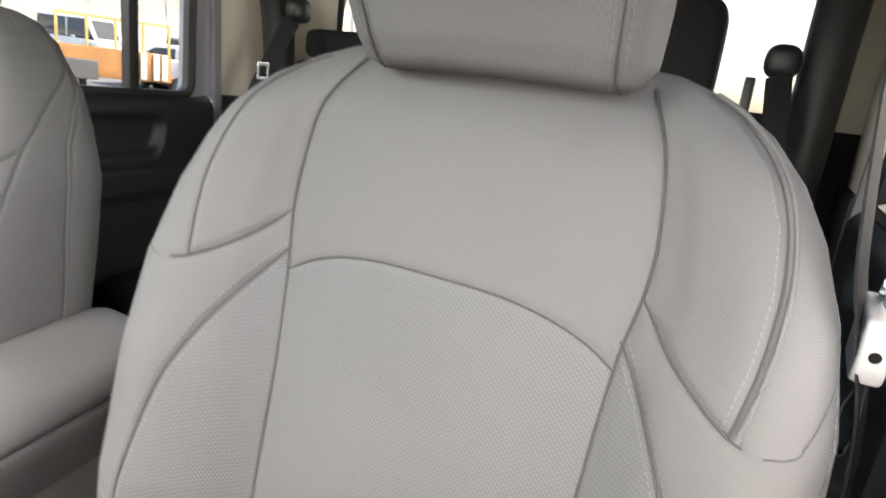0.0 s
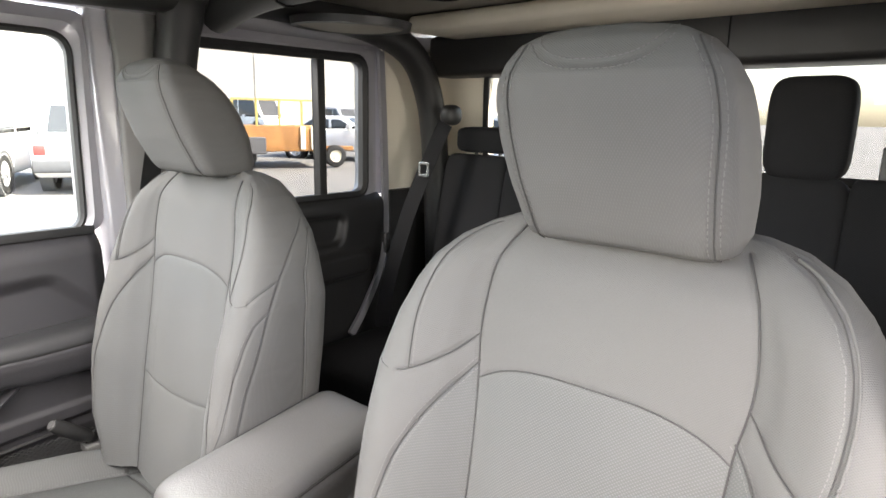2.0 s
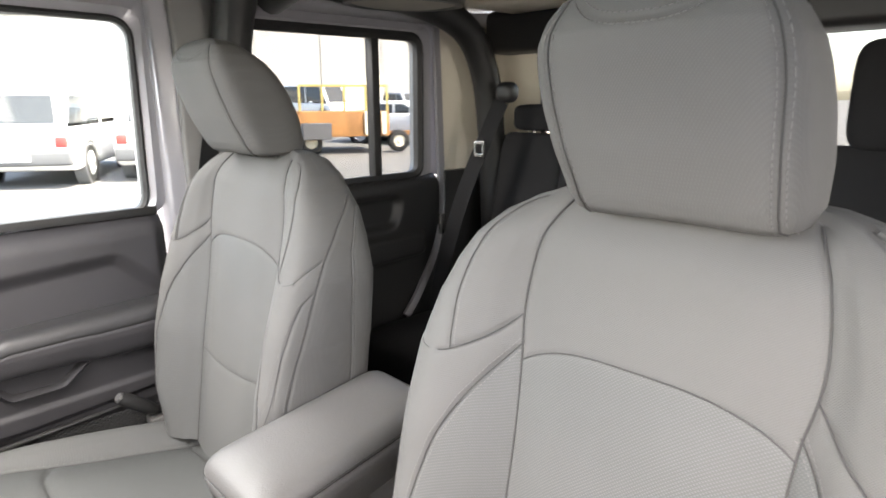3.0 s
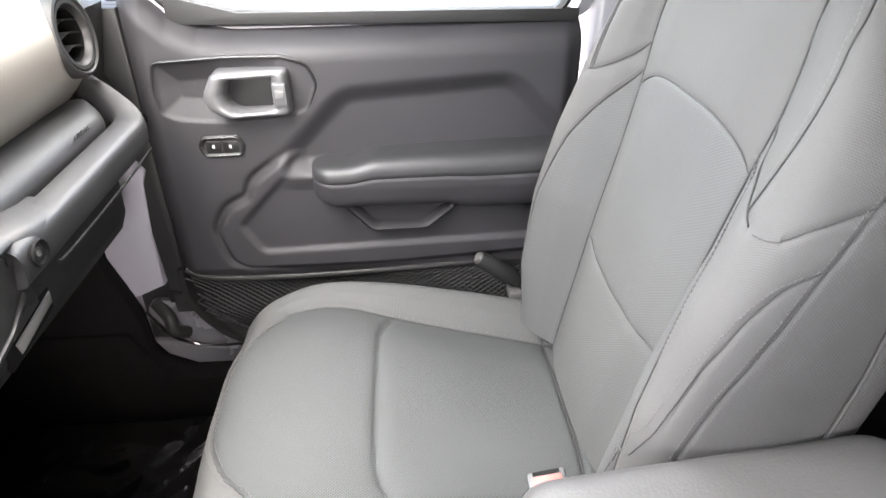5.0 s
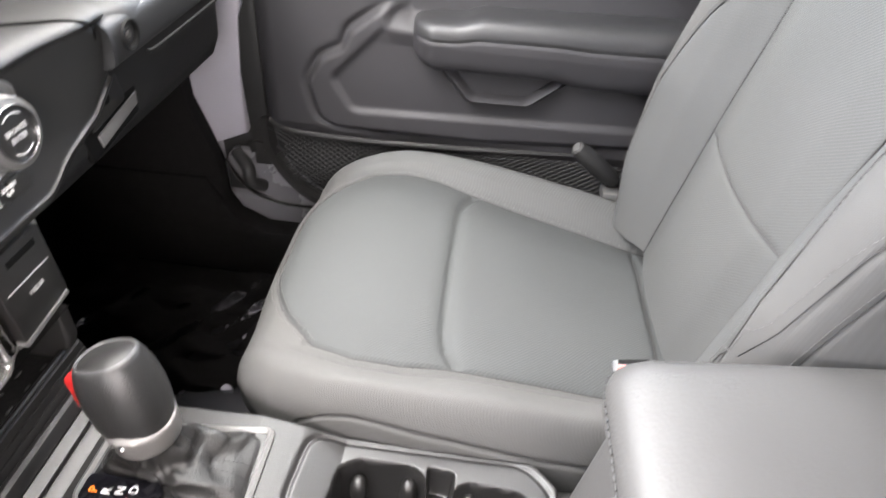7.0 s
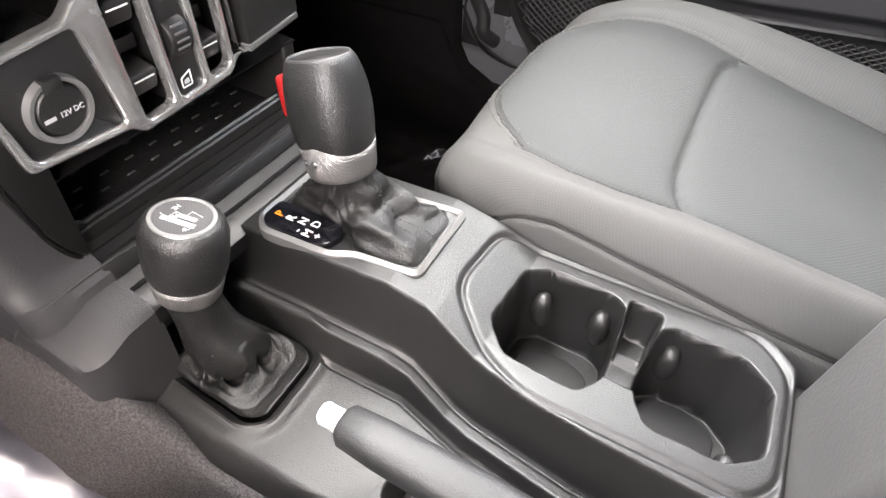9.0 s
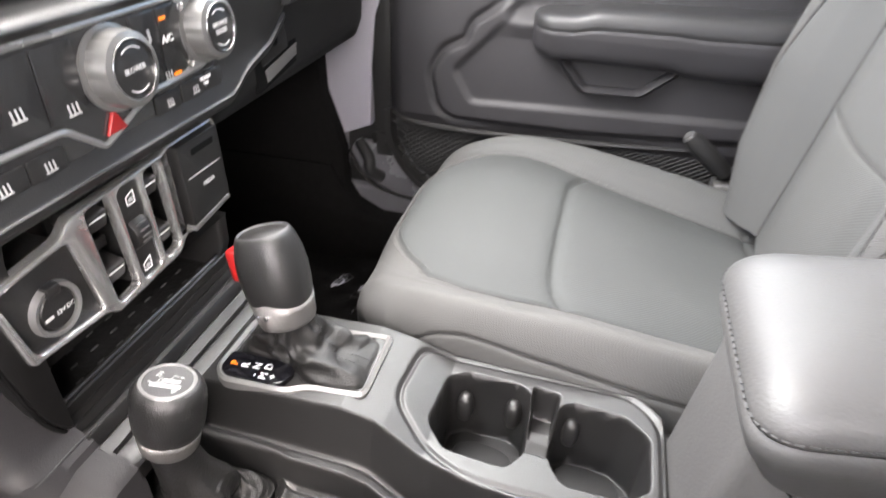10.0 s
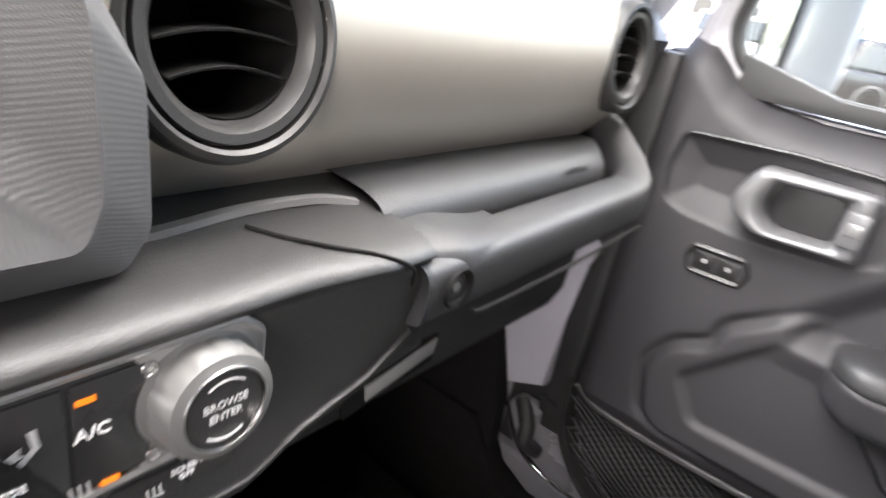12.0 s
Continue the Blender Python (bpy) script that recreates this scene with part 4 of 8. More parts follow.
    xsm = np.interp(fym, yy[k0:], xs[k0:])
    ins = (fxm < xsm) & (fym > np.interp(fxm, [p[0] for p in nose], [p[1] for p in nose]))
    reg = np.where(ins & (fym < np.interp(fxm, [p[0] for p in split], [p[1] for p in split])), 0, np.where(ins, 1, 2))
    sx = x.reshape(-1)[FA].mean(1)
    reg[(reg == 2) & (sx > 0) & (uu.reshape(-1)[FA].mean(1) < 5.2) & (fym > 0.12)] = 3
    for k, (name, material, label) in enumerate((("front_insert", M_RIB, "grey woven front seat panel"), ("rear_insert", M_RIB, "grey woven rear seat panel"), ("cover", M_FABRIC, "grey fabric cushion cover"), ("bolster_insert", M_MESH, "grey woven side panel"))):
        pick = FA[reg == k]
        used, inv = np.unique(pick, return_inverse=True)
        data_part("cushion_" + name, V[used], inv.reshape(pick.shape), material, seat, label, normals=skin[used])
    # dark threads in the seams
    mid = nv // 2
    def on_top(px, py, lift=0.0003):
        i = int(np.argmin(np.abs(yy[k0:] - py))) + k0
        j = int(np.argmin(np.abs(x[i, mid - 120:mid + 121] - px))) + mid - 120
        return Vector(P[i, j]) + Vector(N[i, j]) * lift
    for sign in (-1, 1):
        part("seam", tube([on_top(sign * float(np.interp(q, yy[k0:], xs[k0:])), q) for q in np.linspace(0.15, 0.60, 90)], 0.0010, 6), M_SEAM, seat, "dark sewn seam")
    line = [(-p[0], p[1], 0) for p in nose[::-1]] + [(p[0], p[1], 0) for p in nose[1:]]
    line = spline(line, 10)
    part("seam", tube([on_top(p.x, p.y) for p in line], 0.0009, 6), M_SEAM, seat, "dark sewn seam")
    for dy in (0.006, -0.006):
        bm = bmesh.new()
        pts = [on_top(p.x * (1 - dy), p.y + dy, 0.0005) for p in spline([(p.x, p.y, 0) for p in line[::4]], 6)]
        for p, q in zip(pts[::2], pts[1::2]):
            if (q - p).length > 0.0008:
                tube([p, q], 0.0006, 4, bm)
        part("stitching", bm, M_STITCH, seat, "fine grey stitching")
    for yr in (0.548,):
        i = int(np.argmin(np.abs(yy[k0:] - yr))) + k0
        cols = [j for j in range(nv) if abs(x[i, j]) < xs[i] - 0.018]
        part("seam", tube([Vector(P[i, j]) + Vector(N[i, j]) * 0.0003 for j in cols[::3]], 0.0014, 6), M_SEAM, seat, "dark sewn seam")
    # arched seam along the flank
    for sign in (-1, 1):
        pts = []
        for yq in np.linspace(0.115, 0.56, 50):
            uq = float(np.interp(yq, [0.115, 0.135, 0.155, 0.18, 0.21, 0.40, 0.56], [7.4, 6.6, 5.8, 5.35, 5.15, 5.15, 5.2]))
            i = int(np.argmin(np.abs(yy[k0:] - yq))) + k0
            cols = [mid + sign * j for j in range(len(u))]
            p = Vector([float(np.interp(uq, u, P[i, cols, k])) for k in range(3)])
            n_ = Vector([float(np.interp(uq, u, N[i, cols, k])) for k in range(3)]).normalized()
            pts.append(p + n_ * 0.0003)
        part("seam", tube(pts, 0.0011, 6), M_SEAM, seat, "dark arched seam")
    # double stitching round the insert
    for sign in (-1, 1):
        for off in (0.005,):
            bm = bmesh.new()
            prev = None
            for i in range(int(np.argmin(np.abs(yy[k0:] - 0.15))) + k0, nu - 4):
                j = int(np.argmin(np.abs(x[i] - sign * (xs[i] + off))))  # column beside the seam
                p = Vector(P[i, j]) + Vector(N[i, j]) * 0.0004
                if prev is not None and i % 2 == 0:
                    tube([prev, prev + (p - prev) * 0.7], 0.0005, 4, bm)
                prev = p
            part("stitching", bm, M_STITCH, seat, "fine grey stitching")
    # seat base
    part("side_shield", prism([(0.11, 0.20), (0.56, 0.20), (0.62, 0.30), (0.58, 0.37), (0.12, 0.34)], 0.232, 0.250, "x", 0.006), M_PLASTIC, seat, "black plastic side shield")
    part("side_shield", prism([(0.11, 0.20), (0.56, 0.20), (0.62, 0.30), (0.58, 0.37), (0.12, 0.34)], -0.250, -0.232, "x", 0.006), M_PLASTIC, seat, "black plastic side shield")
    part("seat_pan", box(-0.225, 0.225, 0.10, 0.60, 0.255, 0.30, 0.01), M_DARK, seat)
    for sx in (-0.2, 0.2):
        part("seat_rail", box(sx - 0.02, sx + 0.02, 0.06, 0.62, FLOOR, FLOOR + 0.045, 0.004), M_DARK, seat)
        for yr in (0.14, 0.54):
            part("seat_leg", box(sx - 0.016, sx + 0.016, yr - 0.03, yr + 0.03, FLOOR + 0.04, 0.26, 0.004), M_DARK, seat)
    part("inner_hinge_cover", lathe([(0, 0.012), (0.04, 0.010), (0.05, 0.0)], pose(-0.245, 0.60, 0.40, 0, -90, 0), 24), M_PLASTIC, seat)
    part("outer_hinge_cover", lathe([(0, 0.012), (0.04, 0.010), (0.05, 0.0)], pose(0.245, 0.60, 0.40, 0, 90, 0), 24), M_PLASTIC, seat)


SEAT_D, SEAT_P = 0.394, -0.386
driver_seat = thing("bucket_seat", "light grey fabric driver seat with woven inserts and stitched bolsters", "car seat", "front seats")
seat_backrest(driver_seat)
seat_headrest(driver_seat)
seat_cushion(driver_seat)
driver_seat.location = (SEAT_D, 0, 0)
passenger_seat = copy_thing(driver_seat, Matrix.Translation((SEAT_P, 0, 0)) @ Matrix.Diagonal((-1, 1, 1, 1)))
for ob in passenger_seat.children:
    if ob.name.startswith("headrest") and "post" not in ob.name:
        ob.location.z += 0.012
tagged(passenger_seat, "light grey fabric passenger seat with woven inserts beside the console")


def cushion_box(x0, x1, y0, y1, z0, z1, n=3.0, bulge=0.0, m=None):
    """A soft block: a superellipsoid."""
    bm = bmesh.new()
    nu, nv = 28, 40
    rows = []
    for i in range(nu + 1):
        ph = -math.pi / 2 + math.pi * i / nu
        row = []
        for j in range(nv):
            th = 2 * math.pi * j / nv
            c, s = math.cos(ph), math.sin(ph)
            e = lambda v: math.copysign(abs(v) ** (2 / n), v)
            p = Vector(((x0 + x1) / 2 + (x1 - x0) / 2 * e(c) * e(math.cos(th)), (y0 + y1) / 2 + (y1 - y0) / 2 * e(c) * e(math.sin(th)), (z0 + z1) / 2 + (z1 - z0) / 2 * e(s)))
            row.append(bm.verts.new(p))
        rows.append(row)
    for a, b in zip(rows, rows[1:]):
        for j in range(nv):
            bm.faces.new((a[j], a[(j + 1) % nv], b[(j + 1) % nv], b[j]))
    bmesh.ops.remove_doubles(bm, verts=bm.verts, dist=0.0003)
    if m is not None:
        bm.transform(m)
    return bm


# rear bench
bench = thing("rear_bench", "charcoal fabric rear bench with a split folding back", "car seat")
part("bench_cushion", cushion_box(-0.69, -0.05, 1.05, 1.56, 0.22, 0.465, 7), M_REARFAB, bench)
part("bench_cushion", cushion_box(-0.06, 0.69, 1.05, 1.56, 0.22, 0.465, 7), M_REARFAB, bench)
lean = pose(0, 1.52, 0.42, -11, 0, 0)
for x0, x1 in ((-0.60, -0.37), (-0.375, 0.10), (0.095, 0.475), (0.47, 0.60)):
    part("bench_back", cushion_box(x0, x1, -0.05, 0.07, -0.02, 0.565, 12, m=lean), M_REARFAB, bench)
part("bench_base", box(-0.68, 0.68, 1.12, 1.58, FLOOR, 0.25, 0.01), M_DARK, bench)
for x0, x1, z0, z1, lab in ((0.300, 0.462, 0.968, 1.185, "upright charcoal headrest"), (-0.56, -0.36, 0.985, 1.062, "folded charcoal headrest"), (-0.14, 0.04, 0.985, 1.05, "low charcoal middle headrest")):
    h = part("bench_headrest", cushion_box(x0, x1, 1.57, 1.66, z0, z1, 5), M_REARFAB, bench, lab)
    for px in (x0 + 0.055, x1 - 0.055):
        part("headrest_post", tube([(px, 1.615, 0.955), (px, 1.615, 1.0)], 0.006, 8), M_CHROME, h)
part("release_latch", box(0.514, 0.533, 1.60, 1.63, 0.93, 1.045, 0.004), M_PLASTIC, bench, "black folding latch")


# ---- front passenger door ----
def relief(name, ys, zs_of, height, base, material, parent, label=""):
    """A moulded panel over (y, z) that faces the cabin: x = base + height."""
    Y = np.repeat(np.array(ys)[:, None], len(zs_of(0.0)), 1)
    Z = np.array([zs_of(y) for y in ys])
    X = base + height(Y, Z)
    nu, nv = Y.shape
    V = np.stack([X, Y, Z], 2).reshape(-1, 3)
    return data_part(name, V, [f[::-1] for f in grid_faces(nu, nv)], material, parent, label)


DX = -0.712
BELT = lambda y: float(np.interp(y, [-0.065, -0.03, 0.0, 0.04, 0.093, 0.25, 0.40, 0.605], [0.892, 0.878, 0.850, 0.832, 0.825, 0.828, 0.832, 0.838]))
P_RECESS = rounded([(0.150, 0.62), (0.150, 0.640), (0.243, 0.736), (0.50, 0.756), (0.625, 0.64), (0.625, 0.62)], 0.02)
P_LOWER = rounded([(0.157, 0.648), (0.090, 0.598), (0.083, 0.572), (0.045, 0.552), (0.022, 0.512), (0.036, 0.452), (0.060, 0.436), (0.30, 0.440), (0.64, 0.466), (0.64, 0.62), (0.215, 0.62), (0.200, 0.643)], 0.012)
P_TROUGH = rounded([(0.160, 0.630), (0.060, 0.524), (0.092, 0.470), (0.56, 0.490), (0.66, 0.56), (0.66, 0.60), (0.20, 0.60)], 0.012)
P_BEZ = rounded([(-0.022, 0.786), (0.085, 0.793), (0.160, 0.793), (0.193, 0.783), (0.206, 0.755), (0.190, 0.717), (0.165, 0.707), (0.062, 0.699), (0.0, 0.703), (-0.024, 0.712), (-0.028, 0.75)], 0.008)


def door_height(Y, Z):
    h = np.zeros_like(Y)
    top = np.vectorize(BELT)(Y)
    d = top - Z
    h -= 0.040 * np.clip(1 - d / 0.045, 0, 1) ** 2.4
    h += 0.006 * np.sin(np.clip((Z - 0.42) / 0.40, 0, 1) * np.pi)
    h -= 0.022 * np.clip((Y - 0.575) / 0.03, 0, 1) ** 2
    h -= 0.03 * np.clip((-0.03 - Y) / 0.035, 0, 1) ** 2
    h -= 0.016 * step(poly_sdf(Y, Z, P_RECESS), 0.036)
    low = step(poly_sdf(Y, Z, P_LOWER), 0.014)
    keep = 1 - np.clip((Y - 0.120) / 0.04, 0, 1) * np.clip((Z - 0.585) / 0.025, 0, 1)
    low = low * (1 - np.clip((Y - 0.15) / 0.03, 0, 1) * np.clip((Z - 0.61) / 0.02, 0, 1))
    h += 0.010 * low
    h -= 0.007 * np.exp(-(np.abs(poly_sdf(Y, Z, P_LOWER) - 0.006) / 0.006) ** 2) * np.clip((0.15 - Y) / 0.05, 0, 1)
    tr = poly_sdf(Y, Z, P_TROUGH)
    h -= 0.007 * step(tr, 0.012) * keep
    h += 0.001 * np.exp(-((tr + 0.002) / 0.004) ** 2) * keep
    bz = poly_sdf(Y, Z, P_BEZ)
    bowl = np.clip(-bz / 0.03, 0, 1) * np.clip((0.16 - Y) / 0.05, 0, 1)
    h -= 0.014 * np.clip(bowl, 0, 1) + 0.003 * step(bz, 0.003)
    h -= 0.012 * np.clip((0.432 - Z) / 0.03, 0, 1)
    return h


door = thing("front_door", "charcoal plastic front passenger door panel with satin pull handle, closed", "car door")
relief("door_panel", np.linspace(-0.065, 0.607, 250), lambda y: np.linspace(0.40, BELT(y), 170), door_height, DX, M_DOOR, door, "moulded charcoal door panel")
part("door_core", prism([(-0.065, 0.25), (0.60, 0.25), (0.60, 0.83), (-0.065, 0.83)], -0.80, -0.752, "x", 0.006), M_BODY, door, "silver painted outer door skin")
part("lower_panel", prism([(-0.058, 0.43), (-0.052, 0.37), (-0.018, 0.318), (0.03, 0.284), (0.12, 0.264), (0.605, 0.25), (0.605, 0.43)], -0.752, -0.735, "x", 0.004), M_SHADEPLASTIC, door, "black lower door panel")
# bezel rim, pull handle
part("bezel_rim", ring(inset(P_BEZ, -0.004), P_BEZ, DX - 0.002, DX + 0.0045, "x"), M_PLASTIC, door, "thin black rim round the handle recess")
ho = rounded([(0.046, 0.748), (0.062, 0.778), (0.168, 0.780), (0.170, 0.714), (0.075, 0.712), (0.050, 0.726)], 0.009, 6)
hi_ = rounded([(0.076, 0.746), (0.084, 0.768), (0.142, 0.769), (0.143, 0.724), (0.094, 0.722), (0.080, 0.732)], 0.007, 6)
bm = bmesh.new()
k = len(ho)
rows = []
for w, x in ((0.0, DX - 0.010), (0.0, DX + 0.010), (0.04, DX + 0.018), (0.16, DX + 0.0235), (0.36, DX + 0.026), (0.62, DX + 0.0255), (0.84, DX + 0.0215), (0.97, DX + 0.014), (1.0, DX + 0.006), (1.0, DX - 0.010)):
    rows.append([bm.verts.new((x + 0.010 * max(0, (0.16 - p[0]) / 0.11) ** 0.7 * (1 if x > DX + 0.005 else 0), p[0] * (1 - w) + q[0] * w, p[1] * (1 - w) + q[1] * w)) for p, q in zip(ho, hi_)])
for a, b in zip(rows, rows[1:]):
    for i in range(k):
        bm.faces.new((a[i], a[(i + 1) % k], b[(i + 1) % k], b[i]))
han = part("pull_handle", bm, M_HANDLE, door, "satin silver pull handle loop", angle=60)
part("handle_pocket", box(DX - 0.014, DX + 0.001, 0.070, 0.148, 0.718, 0.774, 0.002), M_PLASTIC, door, "black pocket behind the handle")
part("lock_tab", prism(rounded([(0.146, 0.730), (0.166, 0.730), (0.166, 0.764), (0.146, 0.764)], 0.004), DX + 0.004, DX + 0.030, "x", 0.002), M_HANDLE, han, "small silver lock tab")
part("tab_slot", box(DX + 0.029, DX + 0.031, 0.150, 0.162, 0.742, 0.754, 0.0008), M_SATIN, han)
# switch
so = rounded([(0.018, 0.662), (0.026, 0.678), (0.082, 0.680), (0.091, 0.664), (0.084, 0.645), (0.027, 0.643)], 0.006)
part("switch_rim", ring(so, inset(so, 0.006), DX, DX + 0.010, "x"), M_PLASTIC, door)
swb = inset(so, 0.005)
part("switch_recess", prism(swb, DX - 0.002, DX + 0.003, "x", 0.001), M_DARK, door)
for y0, y1 in ((0.030, 0.0535), (0.0555, 0.079)):
    b = part("lock_switch", prism(rounded([(y0, 0.652), (y1, 0.652), (y1, 0.671), (y0, 0.671)], 0.003), DX + 0.001, DX + 0.008, "x", 0.0015), M_PLASTIC, door, "door lock button with a small white symbol")
    ym = (y0 + y1) / 2
    part("lock_symbol", prism(rounded([(ym - 0.0016, 0.6592), (ym + 0.0016, 0.6592), (ym + 0.0016, 0.6640), (ym - 0.0016, 0.6640)], 0.0008), DX + 0.0078, DX + 0.0085, "x", 0), M_GREYPRINT, b)
# armrest: one thick rounded bar, a soft pad over a hard body
def armrest_rows():
    rows = []
    n = 44
    for y in list(np.linspace(0.186, 0.226, 16)) + list(np.linspace(0.234, 0.64, 40)):
        t = min(1.0, (y - 0.186) / 0.036)
        k = math.sqrt(max(0.0, 1 - (1 - t) ** 2))
        lo = float(np.interp(y, [0.19, 0.225, 0.25, 0.40, 0.44, 0.64], [0.574, 0.562, 0.564, 0.564, 0.556, 0.560]))
        hi = float(np.interp(y, [0.19, 0.255, 0.285, 0.64], [0.637, 0.640, 0.650, 0.664]))
        zc, hh = (lo + hi) / 2, (hi - lo) / 2 * (0.62 + 0.38 * k)
        row = []
        for i in range(n + 1):
            a = -math.pi / 2 + math.pi * i / n
            c, s_ = math.cos(a), math.sin(a)
            e = 5.0
            r = (abs(c) ** e + abs(s_) ** e) ** (-1 / e)
            z = zc + hh * r * s_
            d = (0.066 - 0.010 * max(0.0, (0.606 - z) / 0.05)) * (0.25 + 0.75 * k)
            row.append((DX - 0.012 + d * r * c, y, z))
        rows.append(row)
    return rows, n


AR, an = armrest_rows()
cut = 26
def bar_piece(name, i0, i1, edge, material, label):
    """Part of the bar's skin; its edge along the joint is tucked in."""
    R = []
    for r in AR:
        q = [list(p) for p in r[i0:i1]]
        q[edge] = [q[edge][0] - 0.002, q[edge][1], q[edge][2]]
        R.append([tuple(p) for p in q])
    V = [v for r in R for v in r]
    return data_part(name, V, grid_faces(len(R), len(R[0])) + [tuple(range(len(R[0])))], material, door, label)


bar_piece("armrest_pad", cut, an + 1, 0, M_SOFT, "soft charcoal armrest pad")
bar_piece("armrest_body", 0, cut + 1, -1, M_DOOR, "charcoal armrest body")
# pull cup under the armrest
co = rounded([(0.222, 0.571), (0.274, 0.513), (0.372, 0.516), (0.424, 0.560), (0.405, 0.575), (0.25, 0.576)], 0.008)
ci = rounded([(0.243, 0.569), (0.284, 0.524), (0.364, 0.526), (0.405, 0.561), (0.40, 0.572), (0.255, 0.572)], 0.008)
part("pull_cup_lip", ring(co, ci, DX - 0.01, DX + 0.030, "x"), M_DOOR, door, "moulded lip of the grab cup")
part("pull_cup_floor", prism(ci, DX - 0.012, DX - 0.004, "x", 0.001), M_PLASTIC, door)
part("pull_cup_slot", box(DX - 0.003, DX + 0.006, 0.268, 0.385, 0.558, 0.567, 0.003), M_DARK, door)

# window frame, glass and weather strip
fo = [(-0.062, 0.86), (-0.05, 0.84), (0.625, 0.835), (0.632, 1.285), (0.105, 1.290), (0.045, 1.14), (-0.045, 0.95)]
fi = [(-0.022, 0.888), (0.015, 0.848), (0.582, 0.843), (0.588, 1.235), (0.150, 1.240), (0.090, 1.13), (-0.012, 0.955)]
fo, fi = rounded(fo, 0.04, 7), rounded(fi, 0.04, 7)
part("window_frame", ring(fo, fi, -0.790, -0.742, "x"), M_BODY, door, "silver painted window frame")
part("window_seal", ring(inset(fi, -0.008), inset(fi, 0.004), -0.765, -0.741, "x"), M_RUBBER, door, "black rubber window seal")
part("belt_strip", prism([(0.0, 0.833), (0.60, 0.834), (0.60, 0.852), (0.1, 0.850), (0.0, 0.874)], -0.766, -0.7395, "x", 0.002), M_RUBBER, door)
g = part("window_glass", prism(inset(fi, -0.004), -0.772, -0.768, "x", 0), M_GLASS, door, "clear side window")
g.visible_shadow = False
# net pocket
part("net_rail", tube(spline([(-0.725, -0.055, 0.425), (-0.715, 0.0, 0.412), (-0.712, 0.2, 0.415), (-0.714, 0.45, 0.43), (-0.72, 0.60, 0.44)], 8), 0.005, 8), M_PLASTIC, door)
part("net_frame", strap(spline([(-0.728, -0.062, 0.43), (-0.722, -0.055, 0.37), (-0.718, -0.02, 0.315), (-0.716, 0.03, 0.28), (-0.716, 0.12, 0.262), (-0.716, 0.60, 0.262)], 6), 0.012, 0.03, (0, 0.5, 0.5)), M_PLASTIC, door, "black frame of the net pocket")
bm = bmesh.new()
for i in range(64):
    for s in (-1, 1):
        a = -0.20 + i * 0.0135
        p = []
        for j in range(9):
            z = 0.268 + j * 0.0185
            y = a + s * (z - 0.268) * 1.5 + (0.2 if s < 0 else 0)
            lim = float(np.interp(z, [0.26, 0.28, 0.315, 0.37, 0.43], [0.10, 0.03, -0.02, -0.055, -0.062]))
            if lim < y < 0.60:
                p.append((-0.716 - 0.004 * math.sin(j * 1.2), y, z))
        if len(p) > 1:
            tube(p, 0.0014, 4, bm)
part("net", bm, M_NET, door, "stretched black elastic net")
# mirror outside
mir = thing("wing_mirror", "silver wing mirror outside the passenger window", "mirror")
mo = rounded([(-0.10, 0.835), (0.022, 0.845), (0.015, 0.998), (-0.082, 1.002)], 0.02, 5)
def mirror_x(bm, dy=0.0):
    bm.transform(Matrix.Translation((-0.97, -0.03, 0.92)) @ Matrix.Rotation(radians(-62), 4, "Z") @ Matrix.Translation((0.97, 0.03, -0.92)))
    return bm
part("housing", mirror_x(prism(inset(mo, -0.008), -1.05, -0.975, "x", 0.012, 3)), M_BODY, mir)
part("mirror_rim", mirror_x(ring(inset(mo, -0.004), inset(mo, 0.004), -0.976, -0.968, "x")), M_RUBBER, mir)
mglass = mat("mirror_glass", (0.9, 0.9, 0.9), 0.02, 1.0, var=0.01, rough_var=0.01)
part("mirror_face", mirror_x(prism(inset(mo, 0.002), -0.976, -0.972, "x", 0)), mglass, mir, "mirror glass")
part("arm", box(-0.93, -0.78, -0.10, -0.05, 0.835, 0.865, 0.01), M_RUBBER, mir)


